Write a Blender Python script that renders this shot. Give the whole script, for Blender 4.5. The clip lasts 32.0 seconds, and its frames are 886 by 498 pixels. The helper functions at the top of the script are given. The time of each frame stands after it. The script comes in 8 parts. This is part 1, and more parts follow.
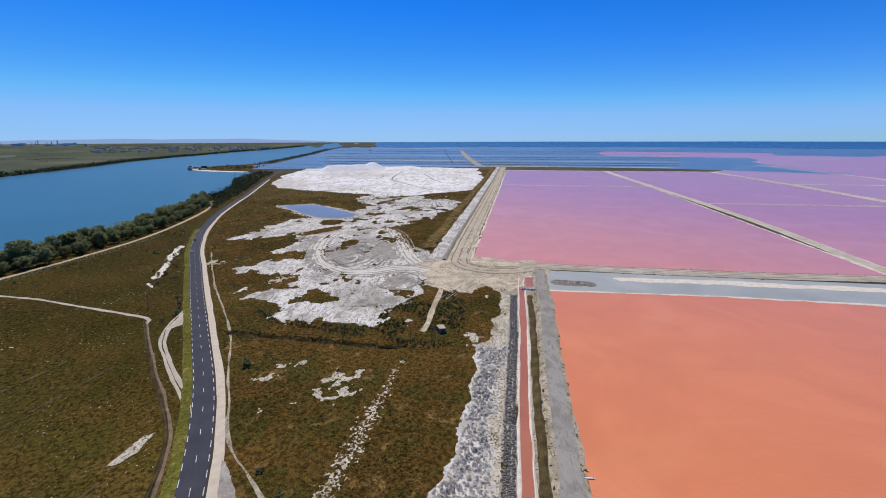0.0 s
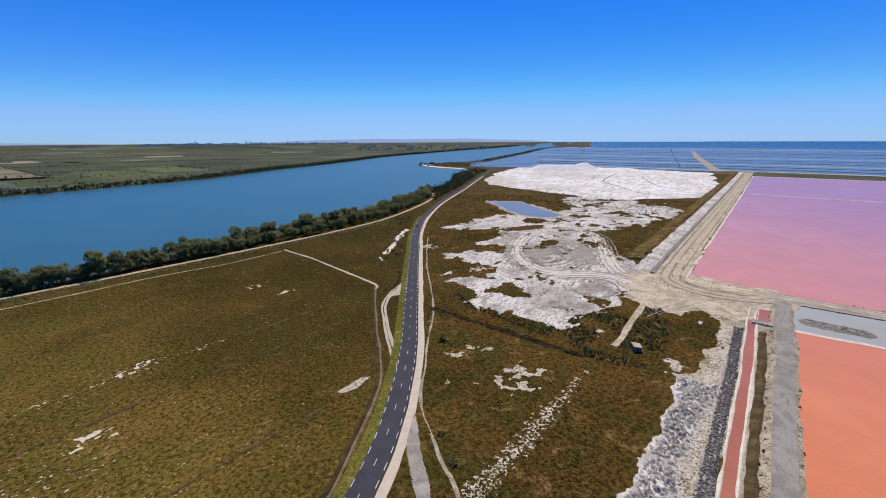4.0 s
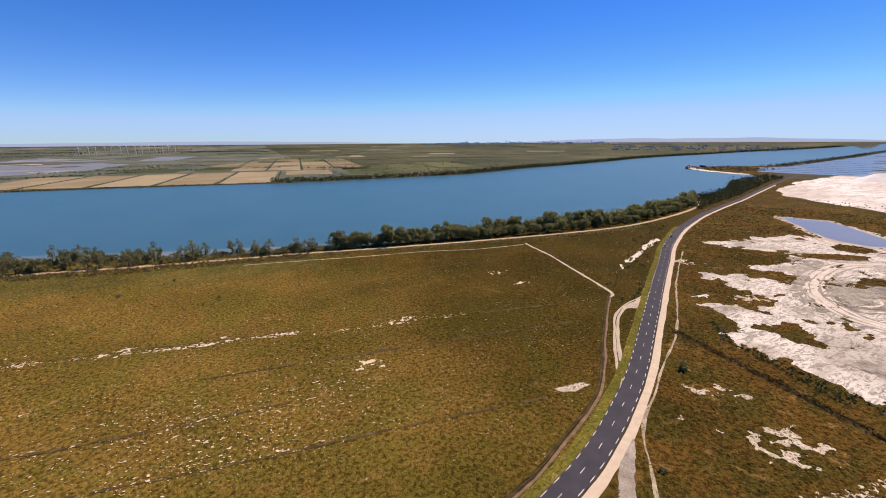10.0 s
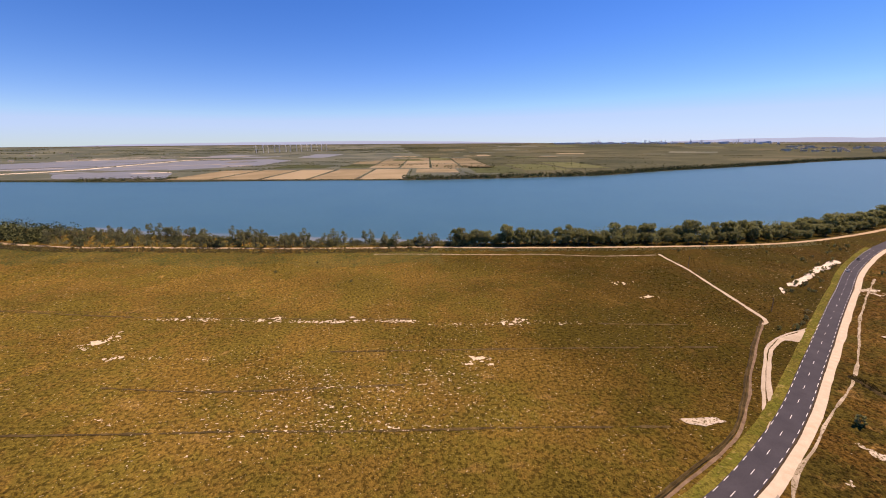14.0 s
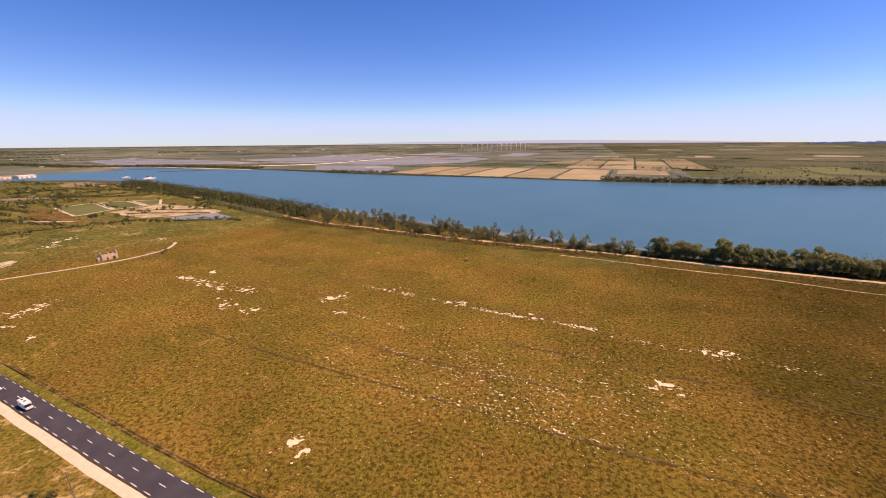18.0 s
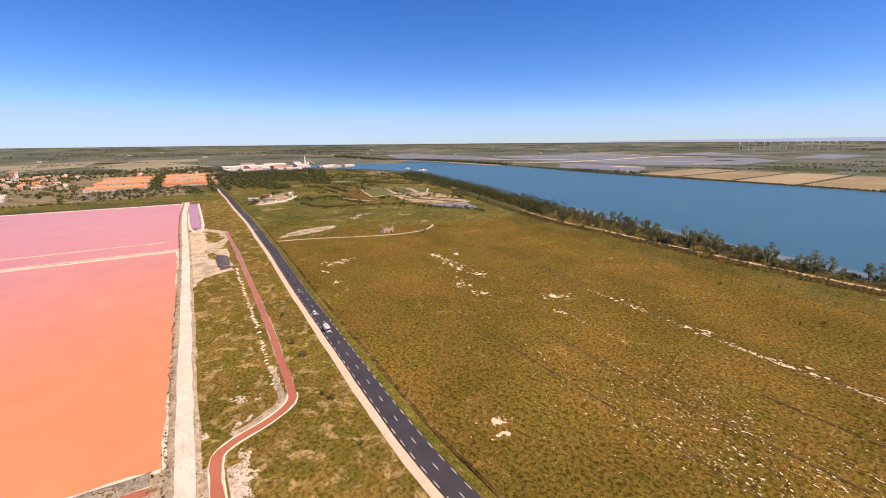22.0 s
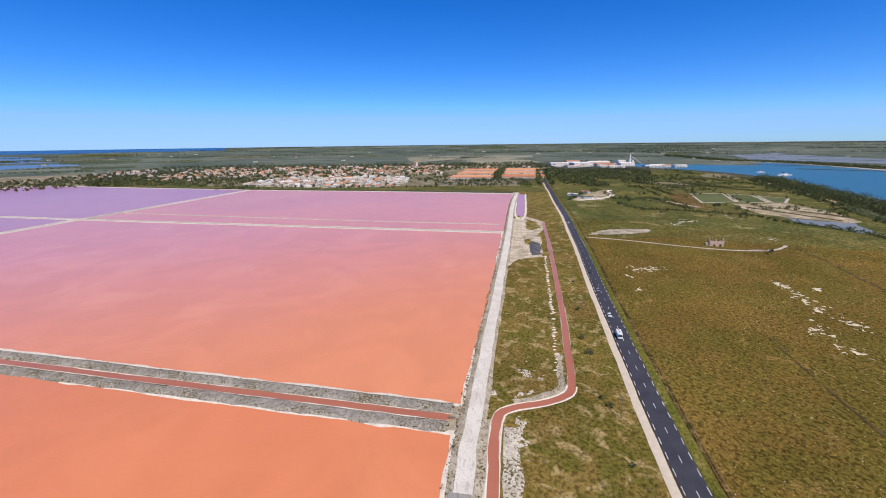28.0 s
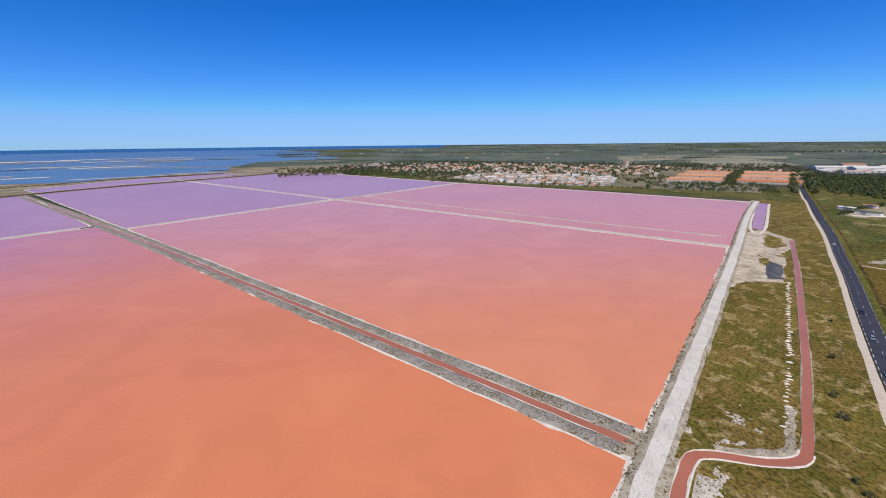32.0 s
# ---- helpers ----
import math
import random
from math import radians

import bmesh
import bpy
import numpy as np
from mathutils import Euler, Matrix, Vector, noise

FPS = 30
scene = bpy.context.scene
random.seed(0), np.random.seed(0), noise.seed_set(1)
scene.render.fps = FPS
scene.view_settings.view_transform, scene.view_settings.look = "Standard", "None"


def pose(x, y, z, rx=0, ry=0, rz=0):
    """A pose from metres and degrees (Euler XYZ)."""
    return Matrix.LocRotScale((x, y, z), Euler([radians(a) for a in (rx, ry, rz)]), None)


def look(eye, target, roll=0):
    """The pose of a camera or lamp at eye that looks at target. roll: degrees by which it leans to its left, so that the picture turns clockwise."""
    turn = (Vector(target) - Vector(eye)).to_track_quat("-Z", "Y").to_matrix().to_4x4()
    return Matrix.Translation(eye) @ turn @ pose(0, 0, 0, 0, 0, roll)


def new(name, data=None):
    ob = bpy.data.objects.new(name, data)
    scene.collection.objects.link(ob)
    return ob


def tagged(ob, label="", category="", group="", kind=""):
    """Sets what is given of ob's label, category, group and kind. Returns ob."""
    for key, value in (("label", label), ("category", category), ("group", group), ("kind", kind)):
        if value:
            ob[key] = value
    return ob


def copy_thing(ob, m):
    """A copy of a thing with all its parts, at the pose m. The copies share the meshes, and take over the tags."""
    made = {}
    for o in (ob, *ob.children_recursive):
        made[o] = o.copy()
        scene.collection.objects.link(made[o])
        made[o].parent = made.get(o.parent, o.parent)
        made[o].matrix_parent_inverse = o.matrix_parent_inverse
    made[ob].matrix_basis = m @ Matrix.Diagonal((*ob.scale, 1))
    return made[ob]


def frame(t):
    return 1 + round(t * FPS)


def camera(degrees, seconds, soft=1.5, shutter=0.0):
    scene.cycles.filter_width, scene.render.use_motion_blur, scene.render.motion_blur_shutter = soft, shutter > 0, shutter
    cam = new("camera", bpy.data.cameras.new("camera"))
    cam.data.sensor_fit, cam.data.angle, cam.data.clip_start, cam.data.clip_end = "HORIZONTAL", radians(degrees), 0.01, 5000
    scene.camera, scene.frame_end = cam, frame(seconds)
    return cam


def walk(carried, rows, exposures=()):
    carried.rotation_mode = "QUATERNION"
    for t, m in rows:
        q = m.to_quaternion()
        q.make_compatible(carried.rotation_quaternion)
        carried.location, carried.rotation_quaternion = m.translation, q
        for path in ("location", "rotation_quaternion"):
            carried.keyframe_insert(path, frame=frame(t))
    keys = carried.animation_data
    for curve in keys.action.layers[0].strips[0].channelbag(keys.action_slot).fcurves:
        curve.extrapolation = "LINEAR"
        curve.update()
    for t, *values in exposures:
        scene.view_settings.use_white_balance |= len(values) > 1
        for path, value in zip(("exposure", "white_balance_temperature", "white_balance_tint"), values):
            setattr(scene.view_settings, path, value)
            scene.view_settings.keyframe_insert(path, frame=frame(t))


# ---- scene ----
cam = camera(93.9, 32.0, soft=1.0)
PATH = [
    (0.0, pose(0.00, 0.00, 91.20, 75.173, 0.177, -89.613)),
    (0.5, pose(-0.28, -0.19, 91.42, 75.168, 0.181, -86.583)),
    (1.0, pose(-0.61, -0.28, 91.54, 75.164, 0.181, -82.997)),
    (1.5, pose(-0.92, -0.31, 91.54, 75.164, 0.185, -79.235)),
    (2.0, pose(-1.16, -0.43, 91.47, 75.169, 0.187, -76.019)),
    (2.5, pose(-1.36, -0.67, 91.41, 75.170, 0.184, -72.281)),
    (4.5, pose(-1.83, -1.91, 91.21, 75.250, 0.294, -57.540)),
    (5.0, pose(-1.90, -1.82, 91.13, 75.260, 0.314, -53.173)),
    (5.5, pose(-1.97, -1.71, 91.05, 75.267, 0.330, -49.483)),
    (6.0, pose(-2.15, -1.69, 90.98, 75.271, 0.333, -46.261)),
    (6.5, pose(-2.40, -1.80, 90.96, 75.285, 0.328, -43.654)),
    (7.0, pose(-2.63, -1.99, 90.97, 75.304, 0.321, -40.987)),
    (7.5, pose(-2.79, -2.21, 91.00, 75.321, 0.312, -37.780)),
    (8.0, pose(-2.98, -2.47, 91.00, 75.331, 0.306, -35.263)),
    (8.5, pose(-3.17, -2.80, 90.99, 75.336, 0.308, -33.307)),
    (9.0, pose(-3.32, -3.12, 91.02, 75.338, 0.313, -31.280)),
    (9.5, pose(-3.45, -3.36, 91.14, 75.340, 0.326, -29.658)),
    (10.0, pose(-3.58, -3.59, 91.35, 75.346, 0.342, -28.367)),
    (10.5, pose(-3.64, -3.87, 91.55, 75.351, 0.341, -26.576)),
    (11.0, pose(-3.62, -4.15, 91.69, 75.357, 0.329, -24.339)),
    (11.5, pose(-3.56, -4.40, 91.78, 75.369, 0.322, -22.448)),
    (12.0, pose(-3.43, -4.60, 91.86, 75.378, 0.320, -20.355)),
    (12.5, pose(-3.26, -4.65, 91.92, 75.381, 0.325, -18.188)),
    (13.0, pose(-3.20, -4.57, 91.90, 75.381, 0.334, -15.835)),
    (13.5, pose(-3.26, -4.53, 91.82, 75.377, 0.335, -13.656)),
    (14.0, pose(-3.31, -4.63, 91.74, 75.378, 0.336, -11.470)),
    (14.5, pose(-3.33, -4.91, 91.69, 75.384, 0.352, -9.125)),
    (16.5, pose(-3.41, -6.93, 92.01, 75.411, 0.388, 3.700)),
    (17.0, pose(-3.35, -6.94, 91.90, 75.427, 0.408, 7.011)),
    (17.5, pose(-3.23, -6.88, 91.73, 75.435, 0.409, 10.576)),
    (18.0, pose(-3.01, -6.78, 91.50, 75.437, 0.397, 14.758)),
    (18.5, pose(-2.71, -6.63, 91.29, 75.440, 0.397, 19.198)),
    (19.0, pose(-2.32, -6.42, 91.18, 75.442, 0.411, 23.373)),
    (19.5, pose(-1.89, -6.29, 91.21, 75.440, 0.423, 27.394)),
    (20.0, pose(-1.50, -6.42, 91.37, 75.436, 0.434, 31.239)),
    (20.5, pose(-1.19, -6.76, 91.57, 75.427, 0.441, 35.064)),
    (21.0, pose(-1.00, -7.02, 91.72, 75.413, 0.442, 39.286)),
    (21.5, pose(-0.97, -6.99, 91.84, 75.401, 0.450, 43.406)),
    (22.0, pose(-1.03, -6.71, 91.92, 75.397, 0.465, 47.099)),
    (22.5, pose(-1.01, -6.43, 91.97, 75.397, 0.483, 50.790)),
    (23.0, pose(-0.84, -6.28, 92.00, 75.403, 0.504, 54.389)),
    (23.5, pose(-0.63, -6.23, 92.03, 75.416, 0.532, 57.644)),
    (24.0, pose(-0.46, -6.20, 92.07, 75.432, 0.561, 61.391)),
    (24.5, pose(-0.37, -6.24, 92.15, 75.448, 0.594, 64.974)),
    (25.0, pose(-0.36, -6.34, 92.24, 75.465, 0.624, 68.034)),
    (25.5, pose(-0.37, -6.40, 92.29, 75.484, 0.638, 71.453)),
    (27.5, pose(-0.75, -6.21, 91.59, 75.550, 0.669, 86.022)),
    (28.0, pose(-1.03, -6.09, 91.34, 75.564, 0.668, 89.076)),
    (28.5, pose(-1.25, -5.94, 91.04, 75.571, 0.658, 91.670)),
    (29.0, pose(-1.39, -5.80, 90.75, 75.574, 0.648, 94.639)),
    (29.5, pose(-1.46, -5.69, 90.55, 75.581, 0.636, 98.519)),
    (30.0, pose(-1.49, -5.56, 90.42, 75.588, 0.621, 102.568)),
    (30.5, pose(-1.51, -5.43, 90.29, 75.588, 0.614, 106.612)),
    (31.0, pose(-1.56, -5.28, 90.11, 75.589, 0.608, 109.854)),
    (31.5, pose(-1.67, -5.12, 89.86, 75.593, 0.598, 113.149)),
    (32.0, pose(-1.78, -4.92, 89.58, 75.599, 0.588, 116.287)),
]
EXPOSURES = [(0.0, -0.15, 6400, 8), (6.0, 0.00, 7100, 14), (10.0, 0.20, 8400, 21), (13.0, 0.32, 9300, 27), (17.0, 0.48, 11000, 36), (20.0, 0.48, 11000, 35),
             (23.0, 0.35, 7970, 18), (25.5, 0.21, 6710, 10), (28.0, 0.09, 6610, 10), (32.0, -0.09, 6420, 9)]
walk(cam, PATH, EXPOSURES)

# ---- light: clear late morning, sun high over the river mouth ----
SUN_YAW, SUN_EL = radians(20), radians(58)
world = bpy.data.worlds.new("sky")
scene.world = world
world.use_nodes = True
wt = world.node_tree
sky = wt.nodes.new("ShaderNodeTexSky")
sky.sky_type = "NISHITA"
sky.sun_disc = False
sky.sun_elevation = SUN_EL
sky.sun_rotation = radians(90) - SUN_YAW
sky.altitude = 1500
sky.air_density, sky.dust_density, sky.ozone_density = 1.0, 0.0, 5.0
hsv = wt.nodes.new("ShaderNodeHueSaturation")
hsv.inputs["Saturation"].default_value = 1.35
clear = wt.nodes.new("ShaderNodeMix")
clear.data_type, clear.blend_type = "RGBA", "MULTIPLY"
clear.inputs["Factor"].default_value = 1.0
clear.inputs["B"].default_value = (0.66, 0.90, 1.34, 1)
wt.links.new(sky.outputs[0], hsv.inputs["Color"])
wt.links.new(hsv.outputs[0], clear.inputs["A"])
haze = wt.nodes.new("ShaderNodeMix")
haze.data_type, haze.blend_type = "RGBA", "DARKEN"
haze.inputs["Factor"].default_value = 0.75
haze.inputs["B"].default_value = (2.5, 4.8, 9.0, 1)
wt.links.new(clear.outputs["Result"], haze.inputs["A"])
wt.links.new(haze.outputs["Result"], wt.nodes["Background"].inputs[0])
wt.nodes["Background"].inputs[1].default_value = 0.108
sun = new("sun", bpy.data.lights.new("sun", "SUN"))
sun.data.energy, sun.data.angle, sun.data.color = 4.2, radians(0.5), (1.0, 0.92, 0.80)
sun.matrix_world = look((400 * math.cos(SUN_YAW) * math.cos(SUN_EL), 400 * math.sin(SUN_YAW) * math.cos(SUN_EL), 400 * math.sin(SUN_EL)), (0, 0, 0))


# ---- materials ----
def material(name, stops, scale=0.2, detail=6, fine=2.0, rough=0.9, bump=0.0, bump_scale=1.0, ior=1.45, island=0.0, warp=0.0, spec=0.15, big=0.0, metal=0.0):
    """Noise at two scales mixed through a ramp of (position, colour) stops; optional relief and a per-object shift."""
    m = bpy.data.materials.new(name)
    m.use_nodes = True
    n, l = m.node_tree.nodes, m.node_tree.links
    b = n["Principled BSDF"]
    b.inputs["Roughness"].default_value = rough
    b.inputs["IOR"].default_value = ior
    b.inputs["Specular IOR Level"].default_value = spec
    b.inputs["Metallic"].default_value = metal
    geo = n.new("ShaderNodeNewGeometry")
    a = n.new("ShaderNodeTexNoise")
    a.inputs["Scale"].default_value, a.inputs["Detail"].default_value, a.inputs["Distortion"].default_value = scale, detail, warp
    l.new(geo.outputs["Position"], a.inputs["Vector"])
    c = n.new("ShaderNodeTexNoise")
    c.inputs["Scale"].default_value, c.inputs["Detail"].default_value = fine, 3
    l.new(geo.outputs["Position"], c.inputs["Vector"])
    mix = n.new("ShaderNodeMath")
    mix.operation = "MULTIPLY_ADD"
    mix.inputs[1].default_value = 0.35
    l.new(c.outputs[0], mix.inputs[0])
    part_a = n.new("ShaderNodeMath")
    part_a.operation = "MULTIPLY"
    part_a.inputs[1].default_value = 0.65
    l.new(a.outputs[0], part_a.inputs[0])
    l.new(part_a.outputs[0], mix.inputs[2])
    value = mix.outputs[0]
    if big:
        w = n.new("ShaderNodeTexNoise")
        w.inputs["Scale"].default_value, w.inputs["Detail"].default_value = big, 2
        l.new(geo.outputs["Position"], w.inputs["Vector"])
        add = n.new("ShaderNodeMath")
        add.operation = "MULTIPLY_ADD"
        add.inputs[1].default_value = 0.6
        l.new(w.outputs[0], add.inputs[0])
        l.new(value, add.inputs[2])
        sub = n.new("ShaderNodeMath")
        sub.operation = "SUBTRACT"
        sub.inputs[1].default_value = 0.3
        l.new(add.outputs[0], sub.inputs[0])
        value = sub.outputs[0]
    if island:
        r = n.new("ShaderNodeNewGeometry") if island < 0 else n.new("ShaderNodeObjectInfo")
        add = n.new("ShaderNodeMath")
        add.operation = "MULTIPLY_ADD"
        add.inputs[1].default_value = abs(island)
        l.new(r.outputs["Random Per Island" if island < 0 else "Random"], add.inputs[0])
        l.new(value, add.inputs[2])
        sub = n.new("ShaderNodeMath")
        sub.operation = "SUBTRACT"
        sub.inputs[1].default_value = abs(island) / 2
        l.new(add.outputs[0], sub.inputs[0])
        value = sub.outputs[0]
    ramp = n.new("ShaderNodeValToRGB")
    el = ramp.color_ramp.elements
    while len(el) < len(stops):
        el.new(0.5)
    for e, (p, col) in zip(el, stops):
        e.position, e.color = p, (*col[:3], 1)
    l.new(value, ramp.inputs[0])
    l.new(ramp.outputs[0], b.inputs["Base Color"])
    if bump:
        t = n.new("ShaderNodeTexNoise")
        t.inputs["Scale"].default_value, t.inputs["Detail"].default_value = bump_scale, 4
        l.new(geo.outputs["Position"], t.inputs["Vector"])
        bp = n.new("ShaderNodeBump")
        bp.inputs["Strength"].default_value, bp.inputs["Distance"].default_value = min(bump, 1), 0.3
        l.new(t.outputs[0], bp.inputs["Height"])
        l.new(bp.outputs[0], b.inputs["Normal"])
    return m


def plain(name, col, rough=0.7, metal=0.0, vary=0.12):
    dark = tuple(c * (1 - vary) for c in col[:3])
    lite = tuple(min(1, c * (1 + vary)) for c in col[:3])
    return material(name, [(0.3, dark), (0.7, lite)], scale=0.8, fine=6, rough=rough, metal=metal, island=0.2)


class Shade:
    """Short hand for building a material's nodes."""

    def __init__(self, name, rough=1.0, spec=0.05):
        self.m = bpy.data.materials.new(name)
        self.m.use_nodes = True
        self.n, self.l = self.m.node_tree.nodes, self.m.node_tree.links
        self.b = self.n["Principled BSDF"]
        self.b.inputs["Roughness"].default_value = rough
        self.b.inputs["Specular IOR Level"].default_value = spec
        self.geo = self.n.new("ShaderNodeNewGeometry")
        self.pos = self.geo.outputs["Position"]

    def noise(self, scale, detail=3, warp=0.0, vec=None, shift=0.0, stretch=None):
        v = vec or self.pos
        if shift or stretch:
            mp = self.n.new("ShaderNodeMapping")
            mp.inputs["Location"].default_value = (shift, shift * 0.7, 0)
            if stretch:
                mp.inputs["Scale"].default_value = (stretch[0], stretch[1], 1)
                mp.inputs["Rotation"].default_value = (0, 0, stretch[2])
            self.l.new(v, mp.inputs["Vector"])
            v = mp.outputs[0]
        t = self.n.new("ShaderNodeTexNoise")
        t.inputs["Scale"].default_value, t.inputs["Detail"].default_value, t.inputs["Distortion"].default_value = scale, detail, warp
        self.l.new(v, t.inputs["Vector"])
        return t.outputs[0]

    def step(self, value, lo, hi, top=1.0, base=0.0):
        r = self.n.new("ShaderNodeMapRange")
        r.interpolation_type = "SMOOTHSTEP"
        for k, val in (("From Min", lo), ("From Max", hi), ("To Min", base), ("To Max", top)):
            r.inputs[k].default_value = val
        self.l.new(value, r.inputs["Value"])
        return r.outputs[0]

    def calc(self, op, a, b):
        q = self.n.new("ShaderNodeMath")
        q.operation = op
        for k, val in enumerate((a, b)):
            if isinstance(val, (int, float)):
                q.inputs[k].default_value = val
            else:
                self.l.new(val, q.inputs[k])
        return q.outputs[0]

    def mix(self, fac, a, b, blend="MIX"):
        q = self.n.new("ShaderNodeMix")
        q.data_type, q.blend_type = "RGBA", blend
        for key, val in (("Factor", fac), ("A", a), ("B", b)):
            sock = [s for s in q.inputs if s.name == key and (s.type == "VALUE" if key == "Factor" else s.type == "RGBA")][0]
            if isinstance(val, (int, float)):
                sock.default_value = val
            elif isinstance(val, tuple):
                sock.default_value = (*val[:3], 1)
            else:
                self.l.new(val, sock)
        return [s for s in q.outputs if s.type == "RGBA"][0]

    def grey(self, value):
        c = self.n.new("ShaderNodeCombineColor")
        for k in range(3):
            self.l.new(value, c.inputs[k])
        return c.outputs[0]

    def done(self, colour, height=None, depth=0.3, strength=0.6):
        self.l.new(colour, self.b.inputs["Base Color"])
        if height is not None:
            bp = self.n.new("ShaderNodeBump")
            bp.inputs["Strength"].default_value, bp.inputs["Distance"].default_value = strength, depth
            self.l.new(height, bp.inputs["Height"])
            self.l.new(bp.outputs[0], self.b.inputs["Normal"])
        return self.m


def heath(name, green, brown, straw, patch=0.03, clump=0.85, straw_at=0.58, gap=0.45, flecks=0.0, relief=0.6, eastward=None, bushes=0.0):
    """Low scrub: green and brown drifts mottled clump by clump, dry straw patches, gaps darkened for the shade between
    plants and, if asked, salt specks.
    """
    s = Shade(name)
    drift = s.calc("ADD", s.calc("MULTIPLY", s.noise(patch, 8, 0.6), 0.62), s.calc("MULTIPLY", s.noise(clump * 0.22, 4, 0.5, shift=53), 0.38))
    own = None
    if bushes:
        one = s.n.new("ShaderNodeNewGeometry")
        own = one.outputs["Random Per Island"]
        drift = s.calc("ADD", drift, s.calc("MULTIPLY", s.calc("SUBTRACT", own, 0.5), 0.12 * bushes))
    col = s.mix(s.step(drift, 0.43, 0.57), green, brown)
    col = s.mix(s.step(s.noise(patch * 3.1, 7, 0.8, shift=71), straw_at, straw_at + 0.13, 0.85), col, straw)
    # multiplies the colour by a factor that sets in towards the east
    if eastward:
        x0, x1, shade = eastward
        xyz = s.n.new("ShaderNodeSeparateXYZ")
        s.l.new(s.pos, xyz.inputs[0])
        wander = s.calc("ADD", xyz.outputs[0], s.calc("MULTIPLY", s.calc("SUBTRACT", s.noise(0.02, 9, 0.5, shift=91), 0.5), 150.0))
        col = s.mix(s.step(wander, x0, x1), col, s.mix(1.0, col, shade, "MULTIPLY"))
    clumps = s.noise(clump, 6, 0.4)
    # shade between the plants is painted into the low parts of the clump noise
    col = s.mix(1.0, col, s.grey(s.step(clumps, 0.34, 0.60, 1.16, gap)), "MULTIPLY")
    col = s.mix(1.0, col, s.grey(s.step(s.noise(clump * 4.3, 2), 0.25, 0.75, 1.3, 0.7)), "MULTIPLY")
    col = s.mix(1.0, col, s.grey(s.step(s.noise(0.02, 8, shift=13), 0.35, 0.65, 1.12, 0.88)), "MULTIPLY")
    if bushes:
        col = s.mix(1.0, col, s.grey(s.step(s.calc("FRACT", s.calc("MULTIPLY", own, 37.0), 0.0), 0.0, 1.0, 1.0 + 0.32 * bushes, 1.0 - 0.38 * bushes)), "MULTIPLY")
    if flecks:
        where = s.step(s.noise(0.035, 3, shift=31), 0.47, 0.66, flecks, 0.0)
        speck = s.step(s.calc("ADD", s.noise(1.25, 2, 0.4, shift=5, stretch=(0.6, 1.1, 0.18)), s.calc("MULTIPLY", where, 0.12)), 0.70, 0.735)
        col = s.mix(speck, col, (0.55, 0.46, 0.31))
    return s.done(col, clumps, 0.5, relief)


def scored(name, white, mid, dark, patch=0.022, rings=None, streak=0.12):
    """Salt ground: broad white and grey areas, streaked scoring and, about a centre, curved wheel marks."""
    s = Shade(name, 0.9, 0.15)
    broad = s.noise(patch, 5, 1.2)
    col = s.mix(s.step(broad, 0.36, 0.60), mid, white)
    fine = s.noise(streak * 2.2, 6, 1.6, stretch=(0.45, 1.5, 0.35))
    col = s.mix(s.step(fine, 0.47, 0.64, 0.7), col, dark)
    col = s.mix(s.step(s.noise(streak * 4, 4, 1.0, shift=23), 0.53, 0.67, 0.75), col, dark)
    if rings:
        cx, cy, size = rings
        d = s.n.new("ShaderNodeVectorMath")
        d.operation = "DISTANCE"
        d.inputs[1].default_value = (cx, cy, 0)
        wob = s.n.new("ShaderNodeVectorMath")
        wob.operation = "MULTIPLY"
        wob.inputs[1].default_value = (0.72, 1.15, 1)
        s.l.new(s.pos, wob.inputs[0])
        d.inputs[1].default_value = (cx * 0.72, cy * 1.15, 0)
        s.l.new(wob.outputs[0], d.inputs[0])
        far = d.outputs["Value"]
        turn = s.calc("ADD", s.calc("MULTIPLY", far, 0.36), s.calc("MULTIPLY", s.noise(0.03, 3, 0.5), 14.0))
        comb = s.n.new("ShaderNodeCombineXYZ")
        s.l.new(turn, comb.inputs[0])
        s.l.new(s.calc("MULTIPLY", s.noise(0.02, 2, shift=9), 4.0), comb.inputs[1])
        marks = s.step(s.noise(1.0, 3, 0.2, vec=comb.outputs[0]), 0.48, 0.60, 0.9)
        col = s.mix(s.calc("MULTIPLY", marks, s.step(far, size, size * 0.45)), col, dark)
        churn = s.step(s.noise(0.55, 4, 2.0, shift=47), 0.44, 0.58, 0.8)
        col = s.mix(s.calc("MULTIPLY", churn, s.calc("MULTIPLY", s.step(far, size * 0.62, size * 0.3), s.step(s.noise(0.035, 2, shift=3), 0.45, 0.58))), col, tuple(c * 0.55 for c in dark))
    col = s.mix(1.0, col, s.grey(s.step(s.noise(2.2, 3), 0.25, 0.75, 1.1, 0.86)), "MULTIPLY")
    return s.done(col, s.noise(0.7, 4), 0.3, 0.5)


def clodded(name):
    """Pale salty ground with grey mud where it is heaped."""
    s = Shade(name)
    xyz = s.n.new("ShaderNodeSeparateXYZ")
    s.l.new(s.pos, xyz.inputs[0])
    z = s.calc("ADD", xyz.outputs[2], s.calc("MULTIPLY", s.calc("SUBTRACT", s.noise(2.2, 3), 0.5), 0.5))
    mud = s.mix(s.step(s.noise(1.1, 4), 0.35, 0.65), (0.26, 0.235, 0.195), (0.48, 0.44, 0.375))
    ground = s.mix(s.step(s.noise(0.12, 4, 1.0), 0.35, 0.6), (0.46, 0.42, 0.35), (0.68, 0.63, 0.55))
    return s.done(s.mix(s.step(z, 0.07, 0.24), ground, mud), s.noise(2.5, 3), 0.3, 0.7)


